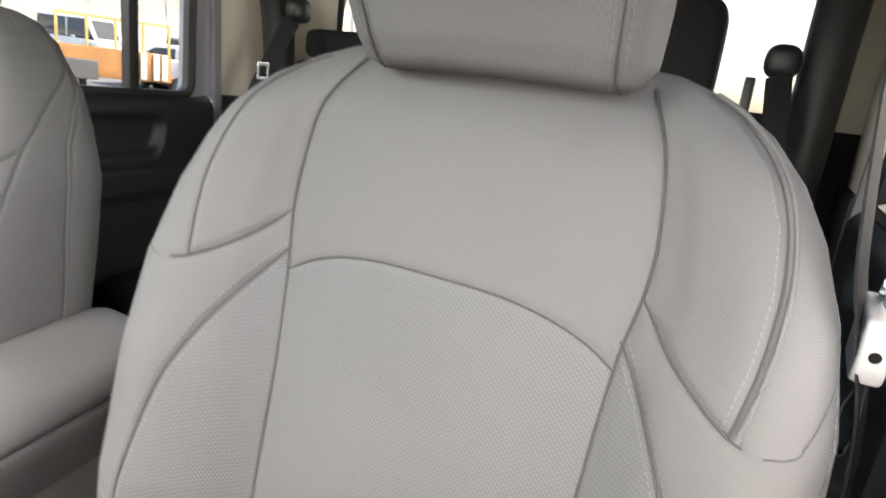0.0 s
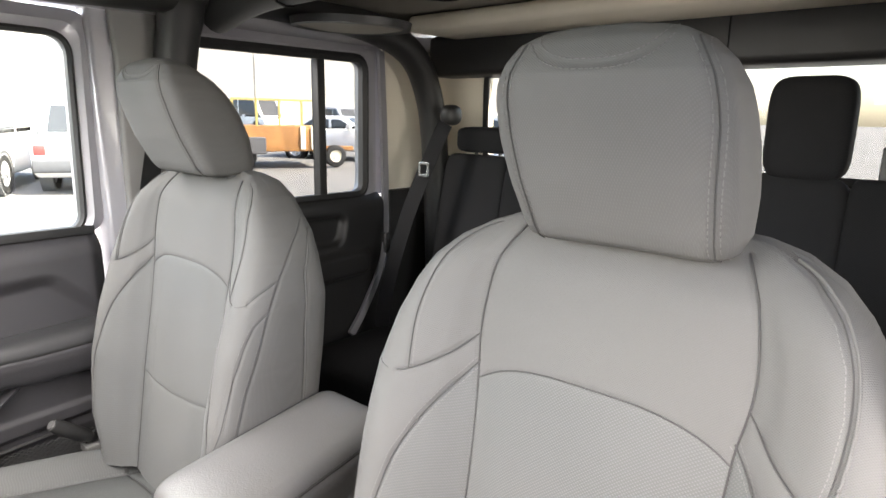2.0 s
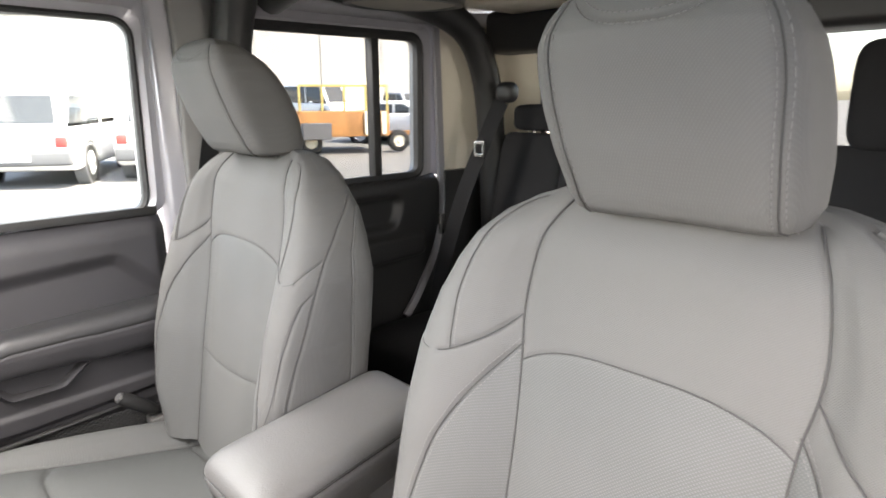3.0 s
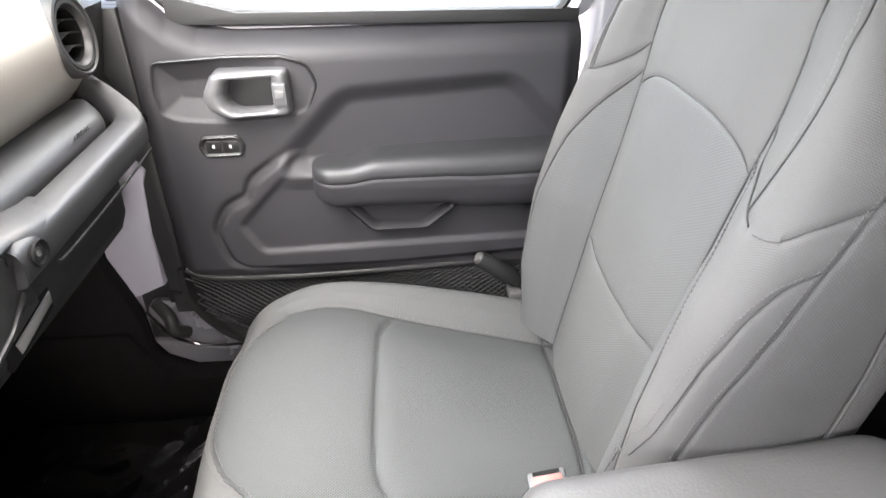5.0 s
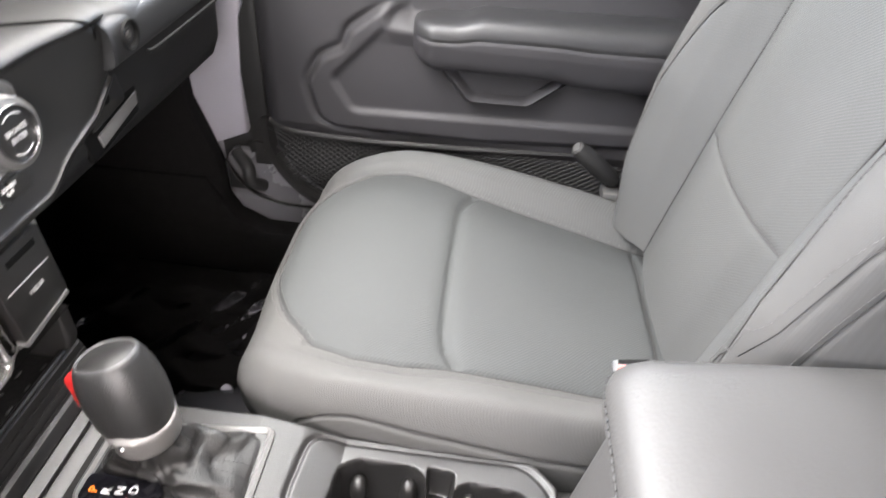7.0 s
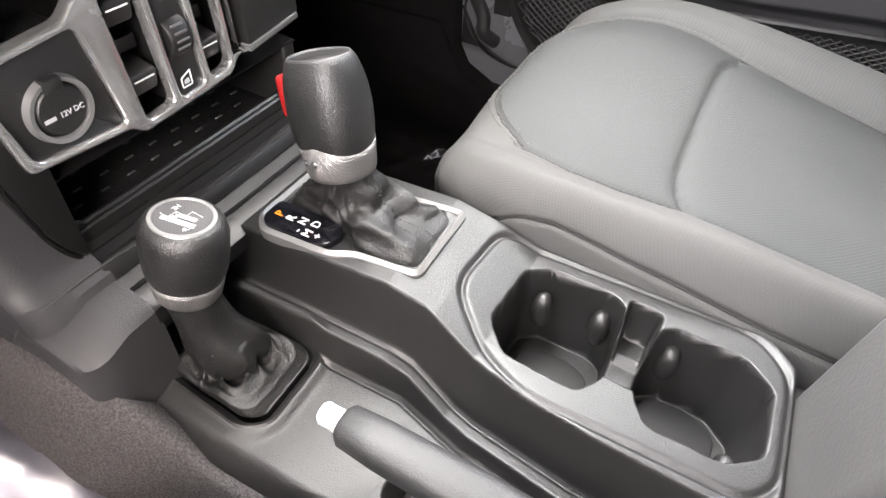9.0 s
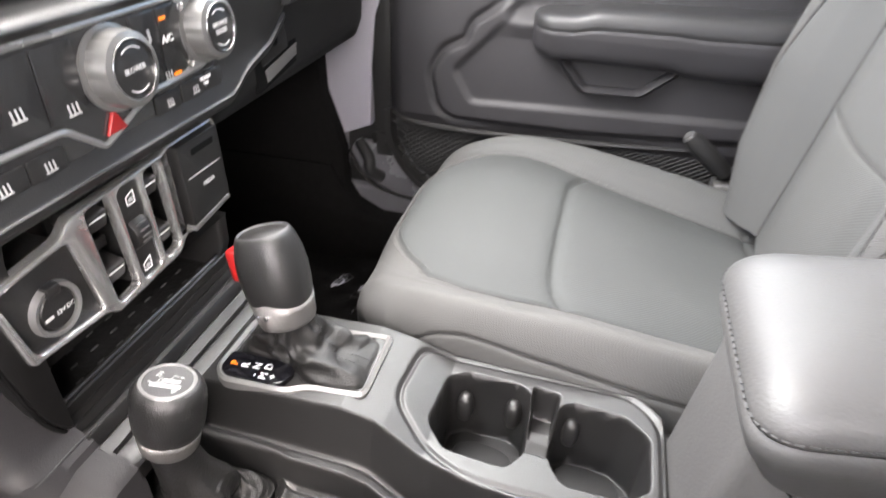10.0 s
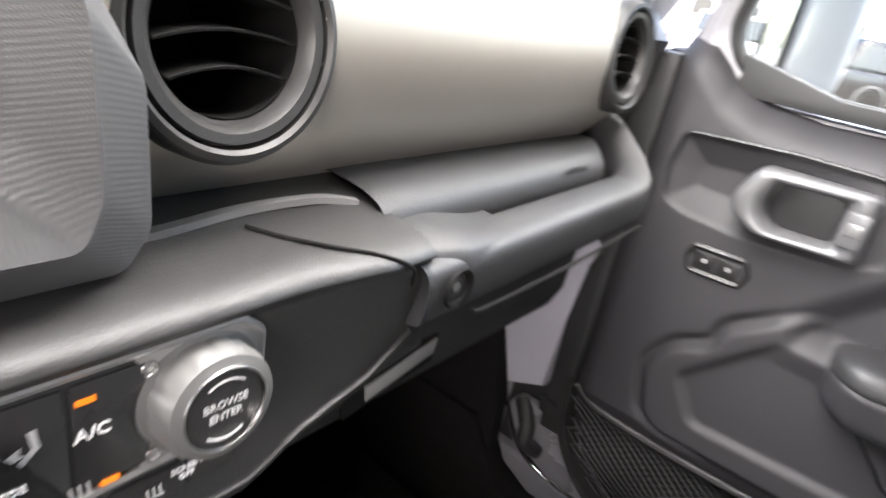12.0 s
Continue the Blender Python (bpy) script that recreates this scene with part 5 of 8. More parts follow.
# ---- rear doors ----
def rear_door(name):
    t = thing(name, "charcoal rear door with a divided window, closed", "car door", "rear doors")
    RB = lambda y: 0.856
    def height(Y, Z):
        h = -0.03 * np.clip(1 - (0.856 - Z) / 0.04, 0, 1) ** 2.2
        h += 0.022 * step(poly_sdf(Y, Z, rounded([(0.86, 0.60), (1.36, 0.62), (1.36, 0.69), (1.0, 0.685), (0.86, 0.66)], 0.02)), 0.02)
        h -= 0.02 * step(poly_sdf(Y, Z, rounded([(1.02, 0.715), (1.26, 0.715), (1.28, 0.80), (1.03, 0.80)], 0.03)), 0.02)
        return h
    relief("door_panel", np.linspace(0.80, 1.43, 90), lambda y: np.linspace(0.30, 0.856, 80), height, -0.722, M_REARPLASTIC, t, "moulded black rear door panel")
    part("door_core", prism([(0.80, 0.25), (1.30, 0.25), (1.44, 0.55), (1.44, 0.85), (0.80, 0.85)], -0.80, -0.755, "x", 0.006), M_BODY, t, "silver painted outer door skin")
    fo = rounded([(0.80, 0.845), (1.436, 0.845), (1.436, 1.29), (0.80, 1.29)], 0.03, 5)
    fi = rounded([(0.828, 0.857), (1.372, 0.857), (1.376, 1.248), (0.834, 1.245)], 0.035, 5)
    part("window_frame", ring(fo, fi, -0.79, -0.745, "x"), M_BODY, t, "silver painted window frame")
    part("window_seal", ring(inset(fi, -0.016), inset(fi, 0.008), -0.765, -0.738, "x"), M_RUBBER, t, "black rubber window seal")
    part("window_bar", box(-0.775, -0.745, 1.203, 1.229, 0.85, 1.25, 0.003), M_RUBBER, t, "black upright bar dividing the window")
    for y0, y1 in ((0.82, 1.208), (1.224, 1.385)):
        g = part("window_glass", box(-0.771, -0.767, y0, y1, 0.85, 1.255, 0.0), M_TINT, t, "tinted side window")
        g.visible_shadow = False
    part("jamb_edge", strap(spline([(-0.737, 1.432, 1.28), (-0.735, 1.442, 1.05), (-0.732, 1.446, 0.82), (-0.728, 1.435, 0.70), (-0.72, 1.40, 0.60), (-0.71, 1.33, 0.50), (-0.70, 1.27, 0.44)], 8), 0.022, 0.012, (0, 1, 0)), M_BODY, t, "silver door edge curving over the wheel arch")
    part("striker", box(-0.730, -0.712, 1.425, 1.45, 0.665, 0.73, 0.004), M_CHROME, t, "metal door striker")
    return t


rd = rear_door("rear_door")
copy_thing(rd, Matrix.Diagonal((-1, 1, 1, 1)))


# ---- dashboard ----
def loft(name, xs, prof, material, parent, label="", keep=None, n=6):
    """A skin over x: prof(x) gives the (y, z) points across it."""
    rows = []
    for x in xs:
        p = spline([(a, b, 0) for a, b in prof(x)], n)
        rows.append([(x, q.x, q.y) for q in p])
    nu, nv = len(rows), len(rows[0])
    V = [v for r in rows for v in r]
    F = grid_faces(nu, nv)
    if keep:
        F = [f for f in F if keep(*[sum(V[i][c] for i in f) / 4 for c in range(3)])]
    return data_part(name, V, F, material, parent, label)


dash = thing("dashboard", "black dashboard with warm grey metallic panel and round vents", "dashboard")
VENTS = [(-0.184, -0.066, 0.848, 0.0515), (-0.602, -0.066, 0.851, 0.0475)]


def hole(x, y, z):
    return all(math.hypot(x - vx, z - vz) > r - 0.003 for vx, vy, vz, r in VENTS)


def upper_prof(x):
    e = max(0.0, (-0.615 - x) / 0.06)
    d = -0.05 * e * e
    return [(-0.108 + d, 0.762), (-0.088 + d, 0.782), (-0.070 + d, 0.808), (-0.063 + d, 0.845), (-0.068 + d, 0.876), (-0.085 + d, 0.899), (-0.12 + d, 0.912)]


loft("metallic_panel", np.linspace(-0.67, -0.09, 200), upper_prof, M_BRONZE, dash, "warm grey metallic painted panel", hole, 12)
loft("dash_top", np.linspace(-0.69, 0.70, 60), lambda x: [(-0.095, 0.897), (-0.10, 0.912), (-0.13, 0.922), (-0.20, 0.915), (-0.45, 0.87), (-0.60, 0.85)], M_SOFT, dash, "soft black dashboard top")
loft("driver_side_pad", np.linspace(0.11, 0.69, 40), lambda x: [(-0.06, 0.60), (-0.04, 0.70), (-0.05, 0.80), (-0.09, 0.90)], M_SOFT, dash)
part("end_cap", prism([(-0.12, 0.68), (-0.075, 0.72), (-0.10, 0.77), (-0.075, 0.87), (-0.12, 0.92), (-0.45, 0.87), (-0.45, 0.66)], -0.733, -0.655, "x", 0.01, 3), M_PLASTIC, dash)


def vent(x, y, z, r):
    m = Matrix.Translation((x, y, z)) @ Matrix.Rotation(radians(-90 + 6), 4, "X")
    v = part("air_vent", lathe([(r - 0.0045, -0.004), (r - 0.004, 0.0035), (r - 0.002, 0.0055), (r + 0.001, 0.0045), (r + 0.0035, 0.0), (r + 0.0035, -0.014)], m, 64), M_RINGGREY, dash, "round air vent with a metallic ring")
    part("inner_ring", lathe([(r - 0.0165, -0.016), (r - 0.0155, -0.003), (r - 0.011, 0.0030), (r - 0.0065, 0.0035), (r - 0.0052, -0.001), (r - 0.0052, -0.012)], m, 64), M_RINGGREY, v, "dark grey inner ring")
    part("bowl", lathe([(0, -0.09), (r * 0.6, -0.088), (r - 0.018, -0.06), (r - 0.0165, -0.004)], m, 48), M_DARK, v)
    for k in range(-1, 3):
        yy = 0.006 + k * 0.0155 - 0.009
        half = math.sqrt(max(1e-6, (r - 0.0175) ** 2 - yy * yy))
        bm = bmesh.new()
        n = 18
        rows = []
        for i in range(n + 1):
            a = -half + 2 * half * i / n
            bow = 0.005 * (1 - (a / half) ** 2)
            rows.append([bm.verts.new((a, yy + bow + dz, h)) for h, dz in ((-0.004, 0.0), (-0.003, 0.0012), (-0.030, 0.0022), (-0.030, 0.0002))])
        for a, b in zip(rows, rows[1:]):
            for j in range(4):
                bm.faces.new((a[j], a[(j + 1) % 4], b[(j + 1) % 4], b[j]))
        bm.transform(m @ Matrix.Rotation(math.pi, 4, "X") @ Matrix.Diagonal((1, 1, -1, 1)))
        part("slat", bm, M_PLASTIC, v)


for v in VENTS:
    vent(*v)

# padded strip over the grab bar
def pad_prof(x):
    e = max(0.0, (-0.56 - x) / 0.06) ** 2
    n_ = max(0.0, (x + 0.30) / 0.03)
    return [(-0.110, 0.766), (-0.090, 0.7685 - 0.002 * n_), (-0.066 - 0.02 * e, 0.767 - 0.003 * n_), (-0.050 - 0.03 * e, 0.757), (-0.046 - 0.03 * e, 0.742), (-0.054 - 0.03 * e, 0.72), (-0.075, 0.70)]


pad = loft("airbag_strip", np.linspace(-0.276, -0.612, 50), pad_prof, M_SOFT, dash, "padded strip with embossed lettering")
part("lettering", words("AIRBAG", 0.013, facing((-0.515, -0.0475, 0.757), (-1, 0, 0), (0, 0.3, 1))), M_SOFT, pad)
# grab bar
def bar_ring(x):
    t = (x + 0.27) / -0.36
    back = 0.055 * max(0.0, (t - 0.90) / 0.10) ** 2
    lift = 0.045 * max(0.0, (t - 0.86) / 0.14) ** 2
    near = max(0.0, 0.10 - t) / 0.10
    y0, z0 = -0.018 - back, 0.722 + lift + 0.006 * t
    return [(y0 + p, z0 + q) for p, q in ((-0.026, 0.010), (-0.022, 0.0185), (-0.012, 0.0208), (0.000, 0.0195), (0.0085, 0.0165), (0.0125, 0.0105), (0.0135, 0.000), (0.0125, -0.0125), (0.0095, -0.0185), (0.002, -0.0205), (-0.010, -0.0195), (-0.021, -0.0150), (-0.026, -0.006))]


rows = []
for x in np.linspace(-0.272, -0.632, 60):
    rows.append([(x, a, b) for a, b in [(q.x, q.y) for q in spline([(p[0], p[1], 0) for p in bar_ring(x)], 4, True)]])
nv = len(rows[0])
V = [v for r in rows for v in r]
F = grid_faces(len(rows), nv, True) + [tuple(range(nv)), tuple(range(len(V) - nv, len(V)))]
bar = data_part("grab_bar", V, F, M_SOFT, dash, "black soft grab bar over the glove box")
MA = [(-0.10, 0.758), (-0.045, 0.753), (-0.020, 0.7485), (-0.008, 0.741), (-0.0045, 0.724), (-0.009, 0.706), (-0.03, 0.699), (-0.07, 0.699)]
MB = [(-0.050, 0.744), (-0.040, 0.7440), (-0.020, 0.7425), (-0.010, 0.737), (-0.0055, 0.724), (-0.010, 0.707), (-0.022, 0.7015), (-0.044, 0.706)]


def mount_prof(x):
    w = max(0.0, min(1.0, (-0.300 - x) / 0.07))
    w = w * w * (3 - 2 * w)
    v = 0.014 * (1 - max(0.0, min(1.0, (-0.264 - x) / 0.046)))
    return [(p[0] * (1 - w) + q[0] * w - v, p[1] * (1 - w) + q[1] * w) for p, q in zip(MA, MB)]


loft("bar_mount", np.linspace(-0.262, -0.375, 40), mount_prof, M_SOFT, bar, "soft black mounting end of the bar", None, 8)
part("bar_lower_shell", tube(spline([(-0.315, 0.0, 0.704), (-0.335, 0.001, 0.7025), (-0.45, 0.001, 0.704), (-0.585, -0.001, 0.709)], 8), 0.0018, 6), M_DARK, bar)
for x, z in ((-0.298, 0.724), (-0.605, 0.737)):
    b = part("bolt_recess", lathe([(0, -0.006), (0.0085, -0.005), (0.0105, 0.001), (0.0125, 0.002), (0.0135, 0.0)], Matrix.Translation((x, -0.003 if x > -0.5 else -0.012, z)) @ Matrix.Rotation(radians(-90), 4, "X"), 24), M_DARK, bar)
    part("bolt", lathe([(0, 0.001), (0.003, 0.001), (0.0035, -0.001), (0.006, -0.0005), (0.007, -0.004)], Matrix.Translation((x, -0.004 if x > -0.5 else -0.013, z)) @ Matrix.Rotation(radians(-90), 4, "X"), 6), M_DARKCHROME, b, "recessed metal bolt")
# ledge and control face
def face_prof(x):
    t = max(0.0, min(1.0, (-0.175 - x) / 0.10))
    zb = float(np.interp(x, [-0.29, -0.28, -0.27, -0.25, -0.23, -0.20, -0.175], [0.692, 0.689, 0.682, 0.670, 0.665, 0.657, 0.642]))
    w = max(0.0, min(1.0, (x + 0.25) / 0.05)) * 0.007
    return [(-0.13, 0.764), (-0.085, 0.7605), (-0.045 - w, 0.756), (-0.020 - w, 0.752), (-0.011 - w, 0.7455), (-0.014 - w, 0.7405), (-0.027 + 0.016 * t, 0.730), (-0.028 + 0.010 * t, zb + (0.722 - zb) * 0.4), (-0.022, zb + 0.004), (-0.019, zb), (-0.026, zb - 0.010), (-0.05, zb - 0.016)]


loft("control_face", np.linspace(-0.282, 0.70, 90), face_prof, M_PLASTIC, dash, "black control face under a rounded ledge", None, 8)
part("face_end", prism([(-0.11, 0.762), (-0.045, 0.755), (-0.022, 0.744), (-0.015, 0.735), (-0.017, 0.715), (-0.020, 0.70), (-0.06, 0.69), (-0.11, 0.69)], -0.284, -0.279, "x", 0.002), M_PLASTIC, dash)
part("ledge_trim", strap(spline([(-0.10, -0.074, 0.7590), (-0.15, -0.073, 0.7605), (-0.20, -0.078, 0.7618), (-0.245, -0.075, 0.7620), (-0.270, -0.067, 0.7590)], 6), 0.006, 0.004, (0, 1, 0)), M_SATIN, dash, "thin light trim along the ledge")
part("ledge_seam", tube(spline([(-0.194, -0.066, 0.7588), (-0.206, -0.050, 0.7570), (-0.222, -0.0335, 0.7552), (-0.240, -0.0208, 0.7525), (-0.254, -0.0120, 0.7480), (-0.262, -0.0100, 0.7420), (-0.265, -0.0120, 0.734), (-0.267, -0.0160, 0.722), (-0.269, -0.0185, 0.705)], 6), 0.0011, 6), M_DARK, dash, "dark joint across the ledge")

# screen surround
so = rounded([(-0.128, 0.758), (-0.139, 0.775), (-0.137, 0.835), (-0.120, 0.86), (-0.118, 1.0), (0.10, 1.0), (0.118, 0.775), (0.108, 0.758)], 0.006)
si = rounded([(-0.085, 0.800), (-0.089, 0.82), (-0.086, 0.88), (-0.082, 0.92), (-0.080, 0.985), (0.066, 0.985), (0.072, 0.82), (0.066, 0.800)], 0.006)
scr = part("screen_surround", ring(so, si, -0.10, -0.032, "y"), M_BEZEL, dash, "textured grey surround of the centre screen")
part("screen_step", ring(inset(si, -0.004), inset(si, 0.012), -0.08, -0.046, "y"), M_BEZEL, scr)
part("screen", prism(inset(si, 0.006), -0.075, -0.056, "y", 0.001), M_SCREEN, scr, "dark switched-off screen")

# climate panel
CY = -0.0255
cl = part("climate_panel", prism(rounded([(0.11, 0.735), (-0.165, 0.737), (-0.176, 0.728), (-0.176, 0.695), (-0.150, 0.660), (-0.08, 0.652), (0.11, 0.652)], 0.006), CY - 0.02, CY, "y", 0.0015), M_GLOSS, dash, "gloss black climate control panel")
fr_o = rounded([(0.112, 0.738), (-0.166, 0.7395), (-0.179, 0.729), (-0.179, 0.690), (-0.140, 0.676), (-0.073, 0.674), (-0.018, 0.653), (0.012, 0.676), (0.112, 0.679)], 0.005)
part("dial_plate", prism(rounded([(-0.117, 0.7368), (-0.166, 0.7385), (-0.178, 0.728), (-0.178, 0.692), (-0.140, 0.677), (-0.1185, 0.6765), (-0.126, 0.690), (-0.1275, 0.722)], 0.004), CY - 0.002, CY + 0.0014, "y", 0.0006), M_SATIN, cl, "satin silver plate round the dial")
part("climate_frame", ring(fr_o, inset(fr_o, 0.0045), CY - 0.002, CY + 0.0025, "y"), M_SATIN, cl, "thin satin frame")
for x0, x1, z0, z1 in ((-0.124, -0.095, 0.682, 0.732), (-0.094, -0.066, 0.682, 0.732), (-0.012, 0.02, 0.684, 0.732), (0.021, 0.06, 0.684, 0.732), (0.061, 0.10, 0.684, 0.732)):
    part("button", prism(rounded([(x0, z0), (x1, z0), (x1, z1), (x0, z1)], 0.002), CY - 0.001, CY + 0.0018, "y", 0.0008), M_GLOSS, cl)
for x0, x1 in ((-0.165, -0.142), (-0.14, -0.108), (-0.106, -0.075), (0.016, 0.045), (0.047, 0.08), (0.082, 0.108)):
    part("lower_button", prism(rounded([(x0, 0.656), (x1, 0.656), (x1, 0.671), (x0, 0.671)], 0.002), CY - 0.001, CY + 0.0012, "y", 0.0006), M_PLASTIC, cl)
FACE = lambda x, z, y=CY + 0.0022: facing((x, y, z), (-1, 0, 0), (0, 0, 1))
part("lettering", words("A/C", 0.0080, FACE(-0.1025, 0.709)), M_WHITE, cl)
bm = words("SCREEN", 0.0042, FACE(-0.141, 0.6675, CY + 0.0016))
words("OFF", 0.0042, FACE(-0.141, 0.663, CY + 0.0016), bm=bm)
part("lettering", bm, M_WHITE, cl)
part("lettering", words("MODE", 0.0045, FACE(-0.073, 0.696)), M_WHITE, cl)
for x, z in ((-0.1005, 0.7245), (-0.108, 0.6815)):
    part("indicator", prism([(x - 0.0035, z - 0.0012), (x + 0.0035, z - 0.0012), (x + 0.0035, z + 0.0012), (x - 0.0035, z + 0.0012)], CY, CY + 0.0026, "y", 0.0002), M_AMBER, cl, "lit amber indicator")
def glyph(x, z, s, y=CY + 0.0022, lines=3):
    bm = bmesh.new()
    for i in range(lines):
        a = x - s * 0.4 + s * 0.4 * i
        prism([(a - s * 0.07, z - s * 0.4), (a + s * 0.07, z - s * 0.4), (a + s * 0.16, z + s * 0.35), (a + s * 0.02, z + s * 0.35)], y - 0.0004, y, "y", 0, bm=bm)
    prism(rounded([(x - s * 0.6, z - s * 0.55), (x + s * 0.6, z - s * 0.55), (x + s * 0.6, z - s * 0.42), (x - s * 0.6, z - s * 0.42)], s * 0.02), y - 0.0004, y, "y", 0, bm=bm)
    return bm
bm = bmesh.new()
prism(rounded([(-0.064, 0.7145), (-0.071, 0.7165), (-0.073, 0.7125), (-0.069, 0.7085), (-0.063, 0.7100)], 0.0018, 3), CY + 0.0016, CY + 0.0022, "y", 0, bm=bm)
prism([(-0.0745, 0.7120), (-0.0790, 0.7145), (-0.0785, 0.7115), (-0.0800, 0.7105), (-0.0765, 0.7095)], CY + 0.0016, CY + 0.0022, "y", 0, bm=bm)
prism([(-0.0815, 0.7200), (-0.0840, 0.7200), (-0.0850, 0.7120), (-0.0790, 0.7060), (-0.0780, 0.7080), (-0.0825, 0.7125)], CY + 0.0016, CY + 0.0022, "y", 0, bm=bm)
part("symbol", bm, M_GREYPRINT, cl)
for x, z, s in ((-0.097, 0.683, 0.008), (-0.126, 0.663, 0.007), (-0.092, 0.663, 0.007), (0.03, 0.663, 0.008), (0.064, 0.663, 0.008), (0.0, 0.69, 0.009), (0.04, 0.70, 0.009)):
    part("symbol", glyph(x, z, s), M_GREYPRINT, cl)
part("hazard_button", prism([(-0.021, 0.662), (-0.041, 0.662), (-0.031, 0.678)], CY, CY + 0.003, "y", 0.0006), M_RED, cl, "red triangular hazard button")
for x, z in ((-0.1245, 0.7285), (-0.1255, 0.6845)):
    part("screw", lathe([(0, 0.0012), (0.0018, 0.0012), (0.0022, 0.0022), (0.0034, 0.0018), (0.0038, 0)], Matrix.Translation((x, CY + 0.001, z)) @ Matrix.Rotation(radians(-90), 4, "X"), 12), M_CHROME, cl, "small bright screw")


def dial(x, z, r, lines):
    m = Matrix.Translation((x, CY, z)) @ Matrix.Rotation(radians(-90 + 4), 4, "X")
    prof = [(r + 0.003, 0.0), (r + 0.003, 0.003), (r, 0.004), (r, 0.015), (r - 0.0015, 0.019), (r - 0.006, 0.0205), (r - 0.0065, 0.019)]
    bm = lathe(prof, m, 72)
    for v in bm.verts:
        l = m.inverted() @ v.co
        if 0.0035 < l.z < 0.0185:
            a = math.atan2(l.y, l.x)
            k = 1 - 0.045 * (0.5 + 0.5 * math.cos(12 * a)) ** 6
            v.co = m @ Vector((l.x * k, l.y * k, l.z))
    d = part("dial", bm, M_DARKCHROME, cl, "fluted dark metal dial")
    part("dial_ring", lathe([(r - 0.0072, 0.0195), (r - 0.0067, 0.0212), (r - 0.0060, 0.0212), (r - 0.0054, 0.0195)], m, 64), M_CHROME, d)
    part("dial_cap", lathe([(0, 0.0200), (r - 0.009, 0.0200), (r - 0.0068, 0.019)], m, 48), M_PLASTIC, d)
    mm = m @ Matrix.Translation((0, 0, 0.0204)) @ Matrix.Rotation(math.pi, 4, "Z")
    bm = bmesh.new()
    for i, w in enumerate(lines):
        words(w, 0.0052, mm @ Matrix.Translation((0, (len(lines) / 2 - 0.5 - i) * 0.0058, 0)), 0.0002, bm)
    for s in (-1, 1):
        arc = [mm @ Vector((math.cos(radians(90 * s + a)) * (r - 0.0115), math.sin(radians(90 * s + a)) * (r - 0.0115), 0.0)) for a in range(-38, 39, 8)]
        tube(arc, 0.0005, 4, bm)
    part("lettering", bm, M_GREYPRINT, d)


dial(-0.147, 0.708, 0.0255, ["BROWSE", "ENTER"])
dial(-0.041, 0.704, 0.0265, ["BLOWER"])

# centre stack
STEPS = [(-0.0745, 0.4545), (-0.0720, 0.4566), (-0.0650, 0.4560), (-0.0634, 0.4545), (-0.0620, 0.4475), (-0.0630, 0.4466), (-0.0610, 0.4462), (-0.0590, 0.4400), (-0.0600, 0.4392), (-0.0580, 0.4388), (-0.0545, 0.4325), (-0.0555, 0.4315), (-0.0530, 0.4345), (-0.0495, 0.4352), (-0.0450, 0.4338), (-0.0410, 0.4300), (-0.0385, 0.4250), (-0.0395, 0.4238), (-0.0370, 0.4250), (-0.0270, 0.4215), (-0.0255, 0.4190), (-0.0265, 0.4178), (-0.0240, 0.4192), (-0.0110, 0.4160), (-0.0040, 0.4120), (-0.0020, 0.400)]
stack = part("stack_body", prism([(-0.18, 0.645), (-0.040, 0.645), (-0.048, 0.624), (-0.058, 0.616), (-0.092, 0.612), (-0.092, 0.507), (-0.058, 0.504), (-0.065, 0.498), (-0.16, 0.496), (-0.16, 0.447), (-0.080, 0.440)] + STEPS + [(-0.030, 0.388), (-0.080, 0.372), (-0.098, 0.340), (-0.14, 0.26), (-0.18, 0.26)], -0.185, 0.0625, "x", 0.0004, 1), M_STACK, dash, "black centre stack with an open tray above stepped ridges", angle=24)


def bezel_low(x):
    return float(np.interp(x, [0.0625, 0.068, 0.074, 0.080, 0.086, 0.091, 0.0945], [0.4385, 0.446, 0.456, 0.471, 0.503, 0.531, 0.575]))


def bezel_prof(x):
    """The face module's driver-side end: its lower edge sweeps up towards the side."""
    z, e = bezel_low(x), 0.004 * max(0.0, (x - 0.084) / 0.0105) ** 2
    return [(-0.14, z), (-0.066, z), (-0.0585, z + 0.0015), (-0.0550 - e, z + 0.0060), (-0.0545 - e, z + 0.0120), (-0.0550 - e, 0.600), (-0.048 - e, 0.626), (-0.040 - e, 0.644), (-0.14, 0.648)]


def flank_prof(x):
    u = min(1.0, max(0.0, (x - 0.100) / 0.022))
    d = 0.022 * (1 - math.sqrt(max(0.0, 1 - u * u))) + 0.16 * max(0.0, (x - 0.1205) / 0.0045)
    k = 0.010 * max(0.0, min(1.0, (x - 0.085) / 0.03))
    return [(-0.17 - d, 0.66), (-0.105 - d, 0.645), (-0.088 - d, 0.60), (-0.080 - d, 0.53), (-0.072 - d, 0.475), (-0.060 - d, 0.4478), (-0.0560 - d, 0.4415), (-0.0475 - d, 0.4362), (-0.0465 - d, 0.4338), (-0.0410 - d, 0.4310 - k), (-0.0385 - d, 0.4250 - k), (-0.0270 - d, 0.4215 - k), (-0.0110 - d, 0.4160 - k), (-0.0040 - d, 0.4110 - k), (-0.0020 - d, 0.395 - k), (-0.001 - d, 0.34), (0.0 - d, 0.24)]


